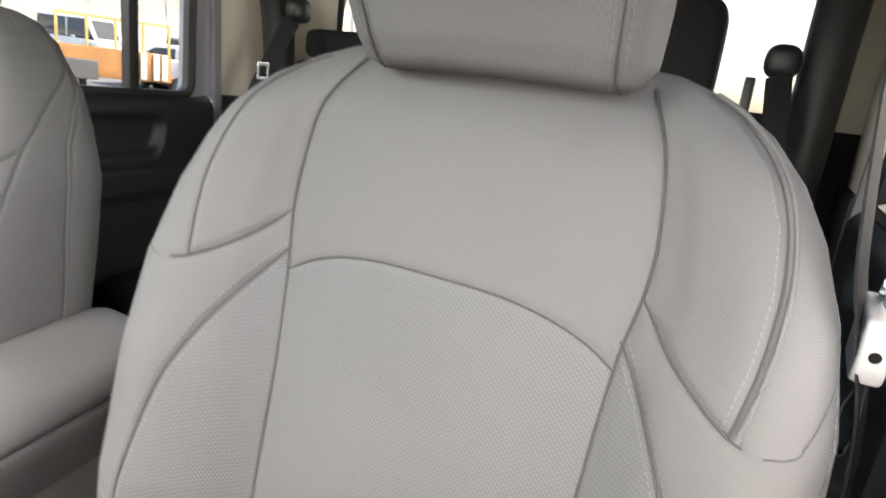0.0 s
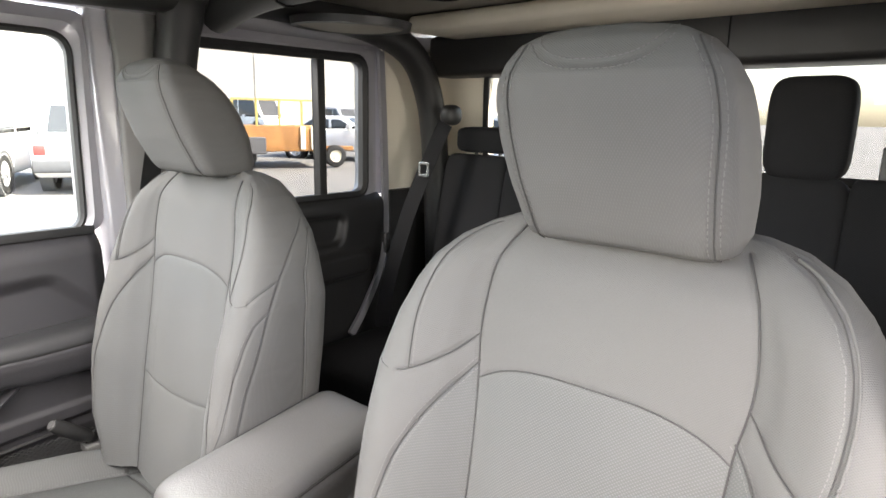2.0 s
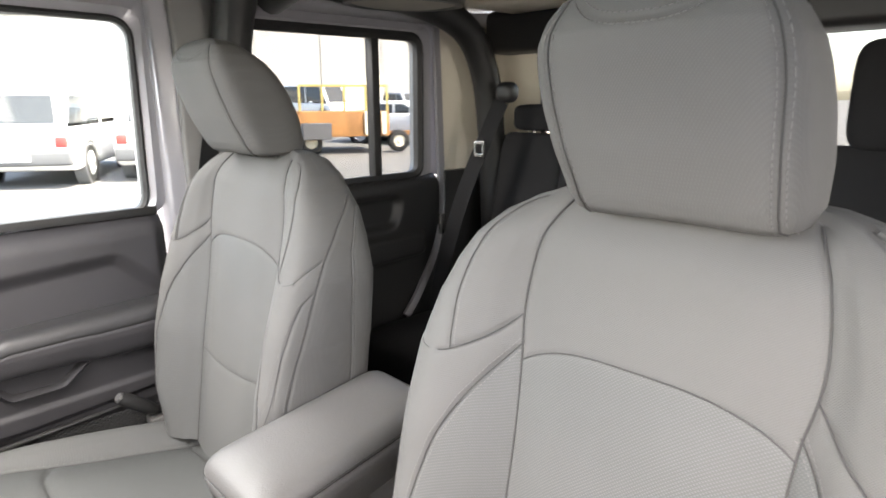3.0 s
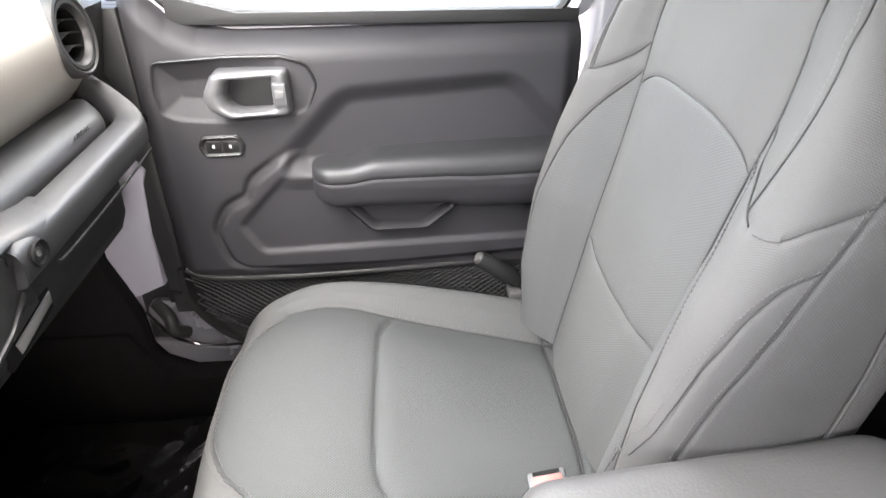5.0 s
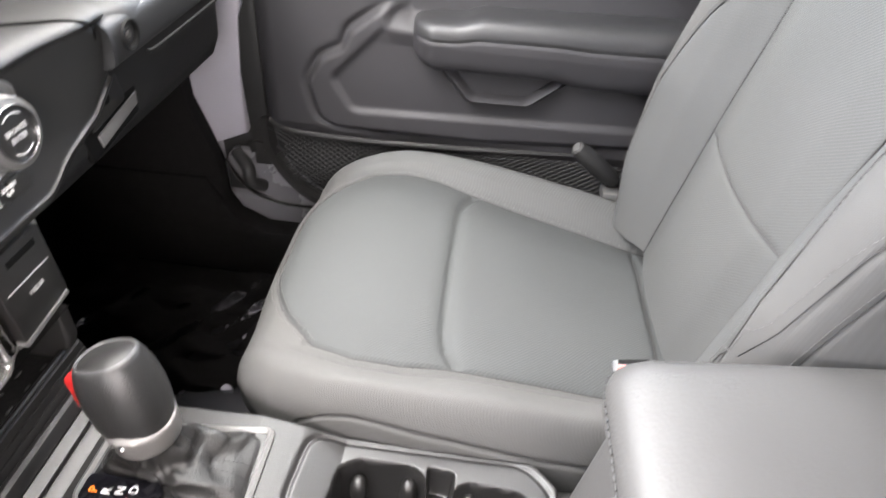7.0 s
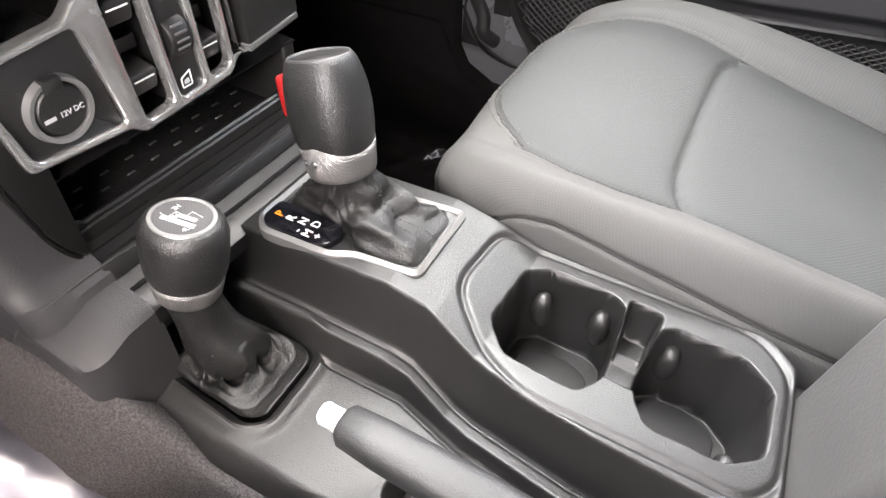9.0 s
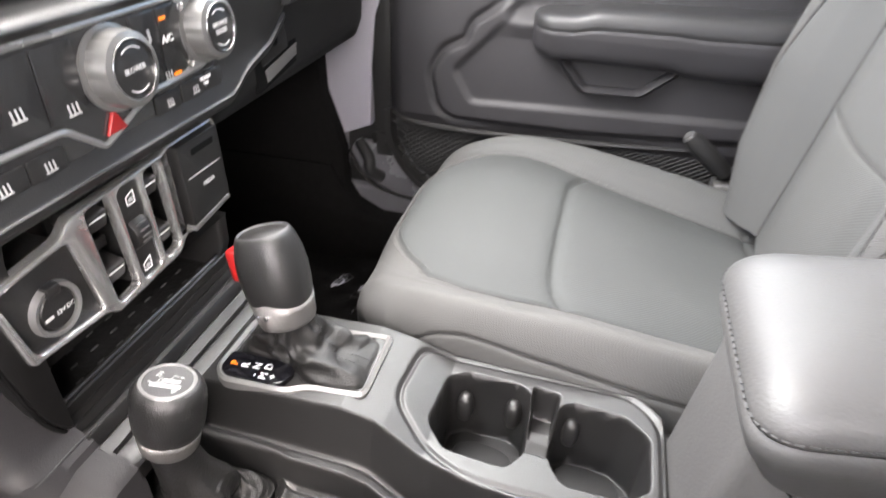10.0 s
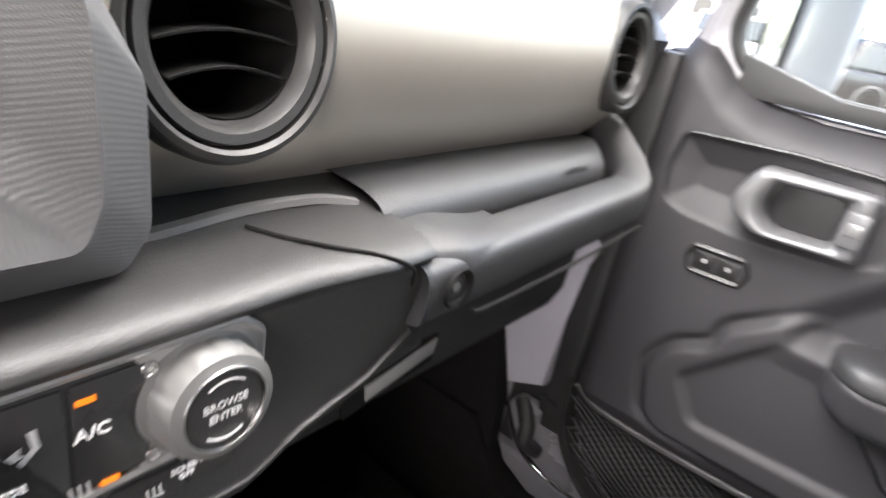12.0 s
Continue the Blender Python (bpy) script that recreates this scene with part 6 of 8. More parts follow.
def flat_loft(name, xs, prof, material, parent, label=""):
    """A skin over x with straight lines from point to point across it."""
    bm = bmesh.new()
    rows = [[bm.verts.new((x, y, z)) for y, z in prof(x)] for x in xs]
    for a, b in zip(rows, rows[1:]):
        for i in range(len(a) - 1):
            bm.faces.new((a[i], b[i], b[i + 1], a[i + 1]))
    return part(name, bm, material, parent, label, angle=32)


flat_loft("stack_bezel", np.linspace(0.0605, 0.0945, 30), bezel_prof, M_STACK, stack, "curved driver-side end of the stack")
flat_loft("stack_flank", [0.060 + 0.040 * i / 8 for i in range(9)] + [0.100 + 0.0205 * math.sin(math.pi / 2 * i / 14) for i in range(1, 15)] + [0.1225, 0.125], flank_prof, M_DOOR, stack, "charcoal flank of the centre stack")
# lighter tube drawn along the joint as its edge highlight
part("flank_joint", tube(spline([(0.030, -0.0448, 0.4340), (0.062, -0.0468, 0.4355), (0.085, -0.0468, 0.4355), (0.100, -0.0468, 0.4352), (0.110, -0.0495, 0.4335), (0.1165, -0.056, 0.427), (0.1215, -0.068, 0.413), (0.1235, -0.080, 0.395)], 6), 0.0007, 6), M_BEZEL, stack, "fine light line for the highlight on the joint")
part("tray_rim", tube(spline([(-0.168, -0.0690, 0.4560), (-0.06, -0.0690, 0.4560), (0.040, -0.0690, 0.4560), (0.053, -0.0680, 0.4585), (0.0605, -0.0655, 0.4660), (0.0630, -0.0620, 0.4780), (0.0640, -0.0590, 0.4920)], 6), 0.0032, 8), M_STACK, stack, "rounded rim of the tray")
# dark tube drawn in for the shadow line below the bezel
part("bezel_gap", tube([(x, -0.0585, bezel_low(x) - 0.0012) for x in np.linspace(0.0605, 0.0935, 24)], 0.0022, 6), M_DARK, stack, "dark strip for the shade under the face module")
part("tray_mat", prism([(-0.158, 0.4500), (-0.077, 0.4425), (-0.077, 0.4405), (-0.158, 0.4475)], -0.166, 0.061, "x", 0.0005), M_TRAYMAT, stack, "textured black tray mat")
for i in range(9):
    for j in range(5):
        tx_, ty_ = 0.044 - i * 0.025 + (0.013 if j % 2 else 0), -0.150 + j * 0.016
        tz_ = 0.4500 - (ty_ + 0.158) * 0.0926
        part("mat_dash", box(tx_ - 0.004, tx_ + 0.004, ty_ - 0.0011, ty_ + 0.0011, tz_ - 0.001, tz_ + 0.0009, 0.0004, 1), M_BEZEL, stack)
for x in (-0.178, 0.069):
    part("tray_cheek", prism([(-0.15, 0.442), (-0.076, 0.440), (-0.066, 0.4535), (-0.0605, 0.470), (-0.060, 0.505), (-0.15, 0.505)], x - 0.008, x + 0.008, "x", 0.004, 3), M_PLASTIC, stack)
SY = -0.055
plate = rounded([(0.085, 0.590), (0.020, 0.596), (0.008, 0.607), (-0.098, 0.611), (-0.104, 0.615), (-0.176, 0.616), (-0.180, 0.53), (-0.172, 0.523), (-0.108, 0.522), (-0.098, 0.510), (-0.010, 0.505), (0.0, 0.513), (0.073, 0.519)], 0.005)
SLOTS = [rounded(p, 0.007, 5) for p in ([(0.079, 0.584), (0.014, 0.590), (0.001, 0.519), (0.067, 0.525)], [(-0.006, 0.603), (-0.033, 0.605), (-0.040, 0.514), (-0.014, 0.512)], [(-0.0405, 0.6035), (-0.0655, 0.604), (-0.071, 0.516), (-0.0465, 0.514)], [(-0.0725, 0.605), (-0.094, 0.606), (-0.099, 0.519), (-0.0775, 0.516)], [(-0.107, 0.612), (-0.175, 0.613), (-0.178, 0.530), (-0.111, 0.525)])]
bm = bmesh.new()
flat = []
for loop, sgn in [(plate, 1)] + [(q, -1) for q in SLOTS]:
    rows = []
    for d, h in ((0.0, -0.004), (0.0, 0.0020), (0.0006, 0.0036), (0.0016, 0.0047), (0.0028, 0.0051)):
        rows.append([bm.verts.new((p[0], SY + h, p[1])) for p in inset(loop, sgn * d)])
    for r1, r2 in zip(rows, rows[1:]):
        for i in range(len(r1)):
            bm.faces.new((r1[i], r1[(i + 1) % len(r1)], r2[(i + 1) % len(r1)], r2[i]))
    top = rows[-1]
    for i in range(len(top)):
        flat.append(bm.edges.get((top[i], top[(i + 1) % len(top)])))
bmesh.ops.triangle_fill(bm, edges=flat, use_beauty=True)
sp = part("switch_panel", bm, M_PANELSILVER, stack, "satin silver switch panel with rounded openings", angle=30)
part("outlet_plate", prism(inset(rounded([(0.083, 0.588), (0.012, 0.594), (0.0, 0.513), (0.071, 0.521)], 0.005), 0.002), SY - 0.036, SY + 0.001, "y", 0.001), M_PLASTIC, sp)
ow = Matrix.Translation((0.0405, SY, 0.5490)) @ Matrix.Rotation(radians(-90), 4, "X") @ Matrix.Diagonal((0.80, 0.80, 1, 1))
out = part("power_outlet", lathe([(0.021, 0.001), (0.022, 0.006), (0.0255, 0.0065), (0.027, 0.001)], ow, 48), M_SATIN, sp, "round power outlet with a flip cap")
part("cap", lathe([(0, 0.0055), (0.018, 0.0055), (0.021, 0.003), (0.021, 0.0)], ow, 40), M_PLASTIC, out, "black rubber cap")
part("cap_tab", box(0.035, 0.047, SY, SY + 0.009, 0.562, 0.571, 0.002), M_PLASTIC, out)
part("lettering", words("12V DC", 0.0050, facing((0.0350, SY + 0.0057, 0.5465), (-1, 0, 0), (0, 0, 1))), M_GREYPRINT, out)
part("plug_symbol", box(0.0460, 0.0535, SY + 0.005, SY + 0.0058, 0.5452, 0.5478, 0.0002), M_GREYPRINT, out)
# switch wells
for x0, x1 in ((-0.036, -0.008), (-0.096, -0.070)):
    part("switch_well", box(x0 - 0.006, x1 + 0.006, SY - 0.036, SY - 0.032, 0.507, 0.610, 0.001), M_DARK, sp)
    for zc in (0.586, 0.536):
        m = Matrix.Translation(((x0 + x1) / 2 - (zc - 0.556) * -0.07, SY - 0.004, zc)) @ Matrix.Rotation(radians(-14), 4, "X")
        sw = part("window_switch", box(-0.0122, 0.0122, -0.030, 0.003, -0.0085, 0.0085, 0.003, 3, m), M_PLASTIC, sp, "black window switch with a light line")
        part("switch_line", box(-0.0085, 0.0085, 0.0025, 0.0036, 0.0035, 0.0049, 0.0003, 1, m), M_WHITE, sw)
    part("well_divider", box(x0, x1, SY - 0.034, SY - 0.014, 0.554, 0.564, 0.001), M_PLASTIC, sp)
part("rocker_bed", prism([(-0.041, 0.607), (-0.066, 0.608), (-0.0705, 0.510), (-0.046, 0.509)], SY - 0.036, SY + 0.001, "y", 0.001), M_PLASTIC, sp)
m = Matrix.Translation((-0.0555, SY - 0.006, 0.557)) @ Matrix.Rotation(radians(90), 4, "Y")
rk = part("lock_rocker", lathe([(0, -0.009), (0.014, -0.009), (0.0155, -0.007), (0.0155, 0.007), (0.014, 0.009), (0, 0.009)], m, 32), M_PLASTIC, sp, "black ribbed rocker wheel")
for a in (-20, 0, 20, 40):
    c, s = math.cos(radians(a)), math.sin(radians(a))
    part("rib", box(-0.061, -0.050, SY - 0.006 + 0.0150 * c, SY - 0.006 + 0.0166 * c, 0.5562 + 0.0155 * s, 0.5578 + 0.0155 * s, 0.0003, 1), M_DARKCHROME, rk)
for z in (0.590, 0.525):
    part("symbol", ring(rounded([(-0.051, z - 0.006), (-0.061, z - 0.006), (-0.061, z + 0.006), (-0.051, z + 0.002)], 0.001, 2), inset(rounded([(-0.051, z - 0.006), (-0.061, z - 0.006), (-0.061, z + 0.006), (-0.051, z + 0.002)], 0.001, 2), 0.001), SY + 0.0008, SY + 0.0016, "y"), M_WHITE, sp)
    part("symbol", prism(rounded([(-0.0535, z - 0.0035), (-0.0585, z - 0.0035), (-0.0580, z + 0.0005), (-0.0540, z - 0.0005)], 0.0006, 2), SY + 0.0008, SY + 0.0016, "y", 0), M_GREYPRINT, sp)
md = part("media_cover", prism(rounded([(-0.112, 0.610), (-0.174, 0.611), (-0.178, 0.535), (-0.116, 0.527)], 0.004), SY - 0.036, SY + 0.010, "y", 0.002), M_PLASTIC, sp, "black hinged cover of the media ports")
part("cover_groove", box(-0.170, -0.120, SY + 0.0098, SY + 0.0106, 0.576, 0.5772, 0.0001, 1), M_GREYPRINT, md)
part("cover_slot", box(-0.164, -0.130, SY + 0.0095, SY + 0.0105, 0.596, 0.602, 0.0003, 1), M_DARK, md)
part("lettering", words("MEDIA", 0.006, facing((-0.148, SY + 0.0105, 0.563), (-1, 0, 0), (0, 0, 1))), M_GREYPRINT, md)
part("cover_foot", prism(rounded([(-0.114, 0.5295), (-0.1755, 0.5360), (-0.1765, 0.5305), (-0.116, 0.5235)], 0.0015), SY, SY + 0.0115, "y", 0.002), M_SATIN, md)
# glove box
gb = part("glove_box", prism([(-0.12, 0.70), (-0.062, 0.695), (-0.050, 0.67), (-0.053, 0.620), (-0.062, 0.598), (-0.10, 0.578), (-0.30, 0.560), (-0.40, 0.70)], -0.585, -0.190, "x", 0.014, 3), M_SHADEPLASTIC, dash, "black glove box door")
part("underdash_panel", box(-0.60, -0.185, -0.52, -0.14, 0.545, 0.559, 0.004, 2), M_DARK, dash, "black panel under the dashboard")
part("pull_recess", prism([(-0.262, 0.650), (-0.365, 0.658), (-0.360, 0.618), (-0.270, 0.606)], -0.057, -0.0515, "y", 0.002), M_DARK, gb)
part("pull_lip", prism([(-0.285, 0.628), (-0.360, 0.640), (-0.358, 0.627), (-0.288, 0.614)], -0.060, -0.0495, "y", 0.002), M_SATIN, gb, "light lower lip of the glove box pull")
part("pull_paddle", prism(rounded([(-0.272, 0.668), (-0.335, 0.672), (-0.340, 0.640), (-0.28, 0.632)], 0.004), -0.058, -0.0495, "y", 0.003), M_PLASTIC, gb)
part("paddle_lock", lathe([(0, 0.001), (0.005, 0.001), (0.006, 0)], Matrix.Translation((-0.308, -0.049, 0.655)) @ Matrix.Rotation(radians(-90), 4, "X"), 16), M_DARK, gb)
part("knee_panel", prism([(-0.10, 0.66), (-0.14, 0.40), (-0.45, 0.26), (-0.55, 0.66)], 0.10, 0.69, "x", 0.01), M_PLASTIC, dash)


# ---- centre console ----
console = thing("centre_console", "black plastic centre console with cup holders and two levers", "console")
xs_ = np.linspace(-0.172, 0.135, 300)
ys_ = np.linspace(-0.13, 0.425, 440)
CX, CYG = np.meshgrid(xs_, ys_, indexing="ij")


def console_height(x, y):
    deck = np.interp(y, [-0.06, 0.0, 0.13, 0.17, 0.21, 0.43], [0.408, 0.418, 0.424, 0.416, 0.404, 0.400])
    edge = np.interp(y, [-0.06, 0.08, 0.16, 0.22, 0.30, 0.43], [-0.030, -0.030, -0.030, -0.012, 0.0, 0.006])
    # upper deck falls to a shelf and then to the lever deck
    low = 0.338 + 0 * x
    low = low - 0.12 * np.clip((x - 0.088) / 0.040, 0, 1) ** 1.7
    shelf = np.interp(y, [-0.06, 0.08, 0.14, 0.20, 0.43], [0.368, 0.368, 0.366, 0.350, 0.350])
    z = np.maximum(low, low + (shelf - low) * step(x - (edge + 0.022), 0.008))
    z = z + (deck - z) * step(x - edge, 0.012)
    z = z - 0.0035 * np.exp(-((x - edge - 0.0290) / 0.0016) ** 2) - 0.0022 * np.exp(-((x - edge - 0.0085) / 0.0014) ** 2)
    # far flank
    z = z - 0.12 * np.clip((-0.148 - x) / 0.022, 0, 1) ** 2
    # bevelled far rear corner
    cor = (y - 0.372) * 0.72 - (x + 0.172) * 0.69
    z = z - 0.07 * np.clip(cor / 0.010, 0, 1) ** 1.5 * (x < -0.08)
    # rounded rear end
    z = z - 0.05 * np.clip((y - 0.412) / 0.013, 0, 1) ** 2
    # ridge round the cup area
    cup_o = rounded([(-0.145, 0.176), (-0.068, 0.170), (-0.030, 0.21), (-0.012, 0.25), (-0.010, 0.395), (-0.03, 0.412), (-0.12, 0.412), (-0.148, 0.385)], 0.02)
    z = z - 0.003 * np.exp(-(poly_sdf(x, y, cup_o) / 0.0026) ** 2) * (y > 0.165)
    a = rounded([(-0.118, 0.211), (-0.060, 0.207), (-0.038, 0.226), (-0.034, 0.278), (-0.052, 0.290), (-0.118, 0.290), (-0.128, 0.278), (-0.129, 0.228)], 0.006)
    b = rounded([(-0.110, 0.318), (-0.050, 0.318), (-0.032, 0.330), (-0.031, 0.378), (-0.046, 0.398), (-0.100, 0.399), (-0.118, 0.378), (-0.120, 0.332)], 0.006)
    wells = np.maximum(step(poly_sdf(x, y, a) - 0.001, 0.0045), step(poly_sdf(x, y, b) - 0.001, 0.0045))
    mid = step(poly_sdf(x, y, rounded([(-0.108, 0.280), (-0.058, 0.280), (-0.055, 0.328), (-0.105, 0.328)], 0.01)), 0.010)
    slot = step(poly_sdf(x, y, rounded([(-0.131, 0.293), (-0.100, 0.293), (-0.100, 0.316), (-0.129, 0.316)], 0.003)), 0.004)
    z = z - 0.082 * wells
    z = z - 0.045 * mid * (1 - wells)
    z = z - 0.040 * slot * (1 - wells) * (1 - mid)
    # boot openings
    boot = rounded([(-0.118, 0.010), (-0.130, 0.128), (-0.055, 0.128), (-0.053, 0.090), (-0.068, 0.075), (-0.068, 0.012)], 0.01)
    z = z - 0.010 * step(poly_sdf(x, y, boot), 0.006)
    boot2 = rounded([(-0.006, -0.040), (0.046, -0.046), (0.060, -0.032), (0.070, 0.068), (0.062, 0.080), (0.003, 0.078), (-0.006, 0.066)], 0.01)
    r2 = poly_sdf(x, y, boot2)
    z = z + 0.004 * np.exp(-((r2 - 0.010) / 0.006) ** 2) - 0.014 * step(r2, 0.008)
    # slot of the parking brake
    br = rounded([(0.030, 0.19), (0.072, 0.19), (0.072, 0.46), (0.030, 0.46)], 0.01)
    z = z - 0.05 * step(poly_sdf(x, y, br), 0.010)
    return z


V = np.stack([CX, CYG, console_height(CX, CYG)], 2).reshape(-1, 3)
data_part("console_shell", V, grid_faces(*CX.shape), M_PLASTIC, console, "moulded black console shell")
part("console_core", prism([(-0.166, 0.12), (-0.166, 0.27), (0.11, 0.25), (0.115, 0.12)], -0.05, 0.66, "y", 0.006), M_PLASTIC, console)
part("rear_riser", prism(rounded([(0.405, 0.24), (0.418, 0.40), (0.432, 0.53), (0.72, 0.55), (0.72, 0.24)], 0.01), -0.118, 0.006, "x", 0.012, 3), M_LID, console, "grey riser under the armrest")
for cy, name in ((0.253, "a"), (0.357, "b")):
    part("cup_floor", prism(rounded([(-0.108, cy - 0.032), (-0.062, cy - 0.032), (-0.046, cy - 0.015), (-0.046, cy + 0.018), (-0.062, cy + 0.030), (-0.104, cy + 0.030), (-0.114, cy + 0.01), (-0.116, cy - 0.015)], 0.010), 0.316, 0.3235, "z", 0.002), M_RUBBER, console, "ribbed rubber cup floor")
    for fx, fy in (((-0.125, cy + 0.022), (-0.121, cy - 0.026)) if name == "a" else ((-0.119, cy - 0.024), (-0.043, cy + 0.028))):
        part("cup_finger", cushion_box(fx - 0.010, fx + 0.010, fy - 0.0085, fy + 0.0085, 0.348, 0.384, 2.4), M_PLASTIC, console, "sprung cup holder tab")
part("divider_tab", box(-0.062, -0.036, 0.296, 0.318, 0.372, 0.388, 0.004), M_RUBBER, console)
# lid
LID = rounded([(-0.124, 0.412), (-0.127, 0.722), (0.028, 0.722), (0.053, 0.412)], 0.032, 8)
LC = Vector((-0.041, 0.567))


def lid_ring(d, z):
    """The lid's outline drawn in by d at height z; the lid rises to the rear."""
    out = []
    for px, py in LID:
        q = Vector((px, py)) - LC
        w = Vector((q.x * (1 - d / 0.082), q.y * (1 - d / 0.165))) + LC
        out.append((w.x, w.y, z + 0.130 * (w.y - 0.416) * max(0.0, (z - 0.50) / 0.10)))
    return out


def lid_shell(name, rows, material, label):
    V = [p for d, z in rows for p in lid_ring(d, z)]
    k = len(LID)
    return data_part(name, V, grid_faces(len(rows), k, True) + [tuple(range(len(V) - k, len(V)))], material, console, label)


lid = lid_shell("armrest_lid", [(0.006, 0.5775), (0.0015, 0.5790), (0.0, 0.5815), (0.0004, 0.586), (0.0022, 0.5915), (0.0055, 0.5965), (0.010, 0.6005), (0.016, 0.6035), (0.025, 0.606), (0.040, 0.6082), (0.058, 0.6095), (0.074, 0.610)], M_LID, "grey vinyl armrest lid")
lid_shell("lid_base", [(0.058, 0.300), (0.048, 0.46), (0.040, 0.495), (0.028, 0.518), (0.015, 0.538), (0.006, 0.556), (0.002, 0.568), (0.003, 0.573), (0.007, 0.5765), (0.03, 0.577)], M_LID, "grey lower shell of the armrest")
bm = bmesh.new()
srow = [Vector(p) for p in lid_ring(-0.0006, 0.5835)]
for a, b in zip(srow, srow[1:] + srow[:1]):
    n_ = max(1, int((b - a).length / 0.006))
    for j in range(n_):
        tube([a + (b - a) * (j / n_), a + (b - a) * ((j + 0.6) / n_)], 0.0008, 4, bm)
part("stitching", bm, M_RUBBER, lid)
part("lid_seam", tube([Vector(p) for p in lid_ring(0.003, 0.5780)], 0.0012, 6, closed=True), M_DARK, lid)
part("rear_bin", box(-0.105, 0.045, 0.70, 0.765, 0.30, 0.585, 0.015, 3), M_LID, console, "grey rear end of the console")


# levers
def boot_mesh(base, top, r_top, folds, seed, n=96, m=64):
    """A leather boot: a slack skirt over the base outline, rolled folds, and a close sleeve up to the collar."""
    base_v = [Vector((p[0], p[1], base[1])) for p in base[0]]
    c0 = sum(base_v, Vector()) / len(base_v)
    rows = []
    top = Vector(top)
    H_ = top.z - base[1]
    # radius share and height share along the leather, from the base up
    skirt = [(0.0, 1.0, 0.0), (0.12, 0.93, 0.09), (0.30, 0.72, 0.20), (0.50, 0.43, 0.34), (0.65, 0.21, 0.50), (0.80, 0.06, 0.72), (1.0, 0.0, 1.0)]
    for i in range(m + 1):
        t = i / m
        s = float(np.interp(t, [k[0] for k in skirt], [k[1] for k in skirt]))
        h = float(np.interp(t, [k[0] for k in skirt], [k[2] for k in skirt]))
        c = c0.lerp(top, h ** 0.85)
        row = []
        for j in range(n):
            a = 2 * math.pi * j / n
            r0 = _ray(base[0], c0, a)
            env = math.sin(min(1.0, t * 1.08) * math.pi) ** 0.8
            q = Vector((math.cos(a) * 0.9, math.sin(a) * 0.9, t * 1.5 + seed))
            big = noise.noise(q * 1.3)
            sag = math.sin(3 * a + 5.5 * t + seed) * math.sin(t * math.pi)
            f = folds * env * (0.40 * big + 0.30 * sag + 0.75 * max(0.0, 1 - 3.0 * abs(noise.noise(q * 1.6 + Vector((5, 2, 8))))) - 0.25)
            f += folds * 0.25 * env * noise.noise(q * 3 + Vector((2, 7, 1)))
            # creases that run round the sleeve and gather at the rear
            rear = 0.35 + 0.65 * (0.5 + 0.5 * math.cos(a - 1.9))
            ruck = math.sin(20 * t + 2.6 * math.sin(a + seed) + 3.4 * big)
            f += 0.0017 * rear * env * (abs(ruck) ** 0.6 * (1 if ruck > 0 else -1)) * math.exp(-((t - 0.52) / 0.26) ** 2)
            r = r_top + (r0 - r_top) * s + f
            row.append((c.x + math.cos(a) * r, c.y + math.sin(a) * r, base[1] + H_ * h + f * 0.55))
        rows.append(row)
    V = [v for r in rows for v in r]
    return V, grid_faces(m + 1, n, True)


def slack_boot(outline, z0, top, r_top, n=144, m=72):
    """A slack boot: a skirt that sags inside its frame, gathered pleats on the rear side, a straight sleeve above."""
    c0 = sum((Vector((p[0], p[1], z0)) for p in outline), Vector()) / len(outline)
    top = Vector(top)
    prof = [(0.0, 1.0, 0.0), (0.06, 0.97, 0.06), (0.14, 0.88, 0.14), (0.24, 0.68, 0.17), (0.34, 0.44, 0.14), (0.42, 0.26, 0.11), (0.47, 0.19, 0.13), (0.52, 0.22, 0.19), (0.57, 0.21, 0.28), (0.64, 0.12, 0.42), (0.74, 0.03, 0.60), (1.0, 0.0, 1.0)]
    ts, ss, hs = zip(*prof)
    V = []
    for i in range(m + 1):
        t = i / m
        s, h = float(np.interp(t, ts, ss)), float(np.interp(t, ts, hs))
        c = c0.lerp(top, min(1.0, max(0.0, h) ** 0.55))
        for j in range(n):
            a = 2 * math.pi * j / n
            rear = 0.5 + 0.5 * math.cos(a - 1.75)
            q = Vector((math.cos(a), math.sin(a), t * 2.0))
            slackness = math.sin(min(1.0, t * 1.12) * math.pi) ** 1.5
            phase = 3.5 * (a - 1.75) + 3.0 * t + 0.8 * noise.noise(q * 1.2)
            pleat = 0.0042 * rear ** 2 * (1 - 1.6 * abs(math.sin(phase)) ** 1.4) * math.exp(-((t - 0.55) / 0.17) ** 2)
            belly = 0.011 * rear ** 3 * math.exp(-((t - 0.62) / 0.16) ** 2)
            sag = -0.008 * math.sin(math.pi * min(1.0, t / 0.42)) ** 0.8 * (1 - math.exp(-((a - 0.70) / 0.38) ** 2) - 0.8 * math.exp(-((a - 2.45) / 0.30) ** 2)) if t < 0.42 else 0.0
            wave = 0.0085 * slackness * noise.noise(q * 1.6 + Vector((4, 1, 9))) * (1 - 0.75 * h if h > 0 else 1)
            crease = 0.0060 * slackness * max(0.0, 1 - 3.2 * abs(noise.noise(q * 1.5 + Vector((1, 5, 3))))) * (1 if t < 0.66 else 0.25)
            r = r_top + (_ray(outline, c0, a) - r_top) * s + pleat + belly + wave * 0.5
            V.append((c.x + math.cos(a) * r, c.y + math.sin(a) * r, z0 + (top.z - z0) * h + wave + crease + sag + pleat * 0.2))
    return V, grid_faces(m + 1, n, True)


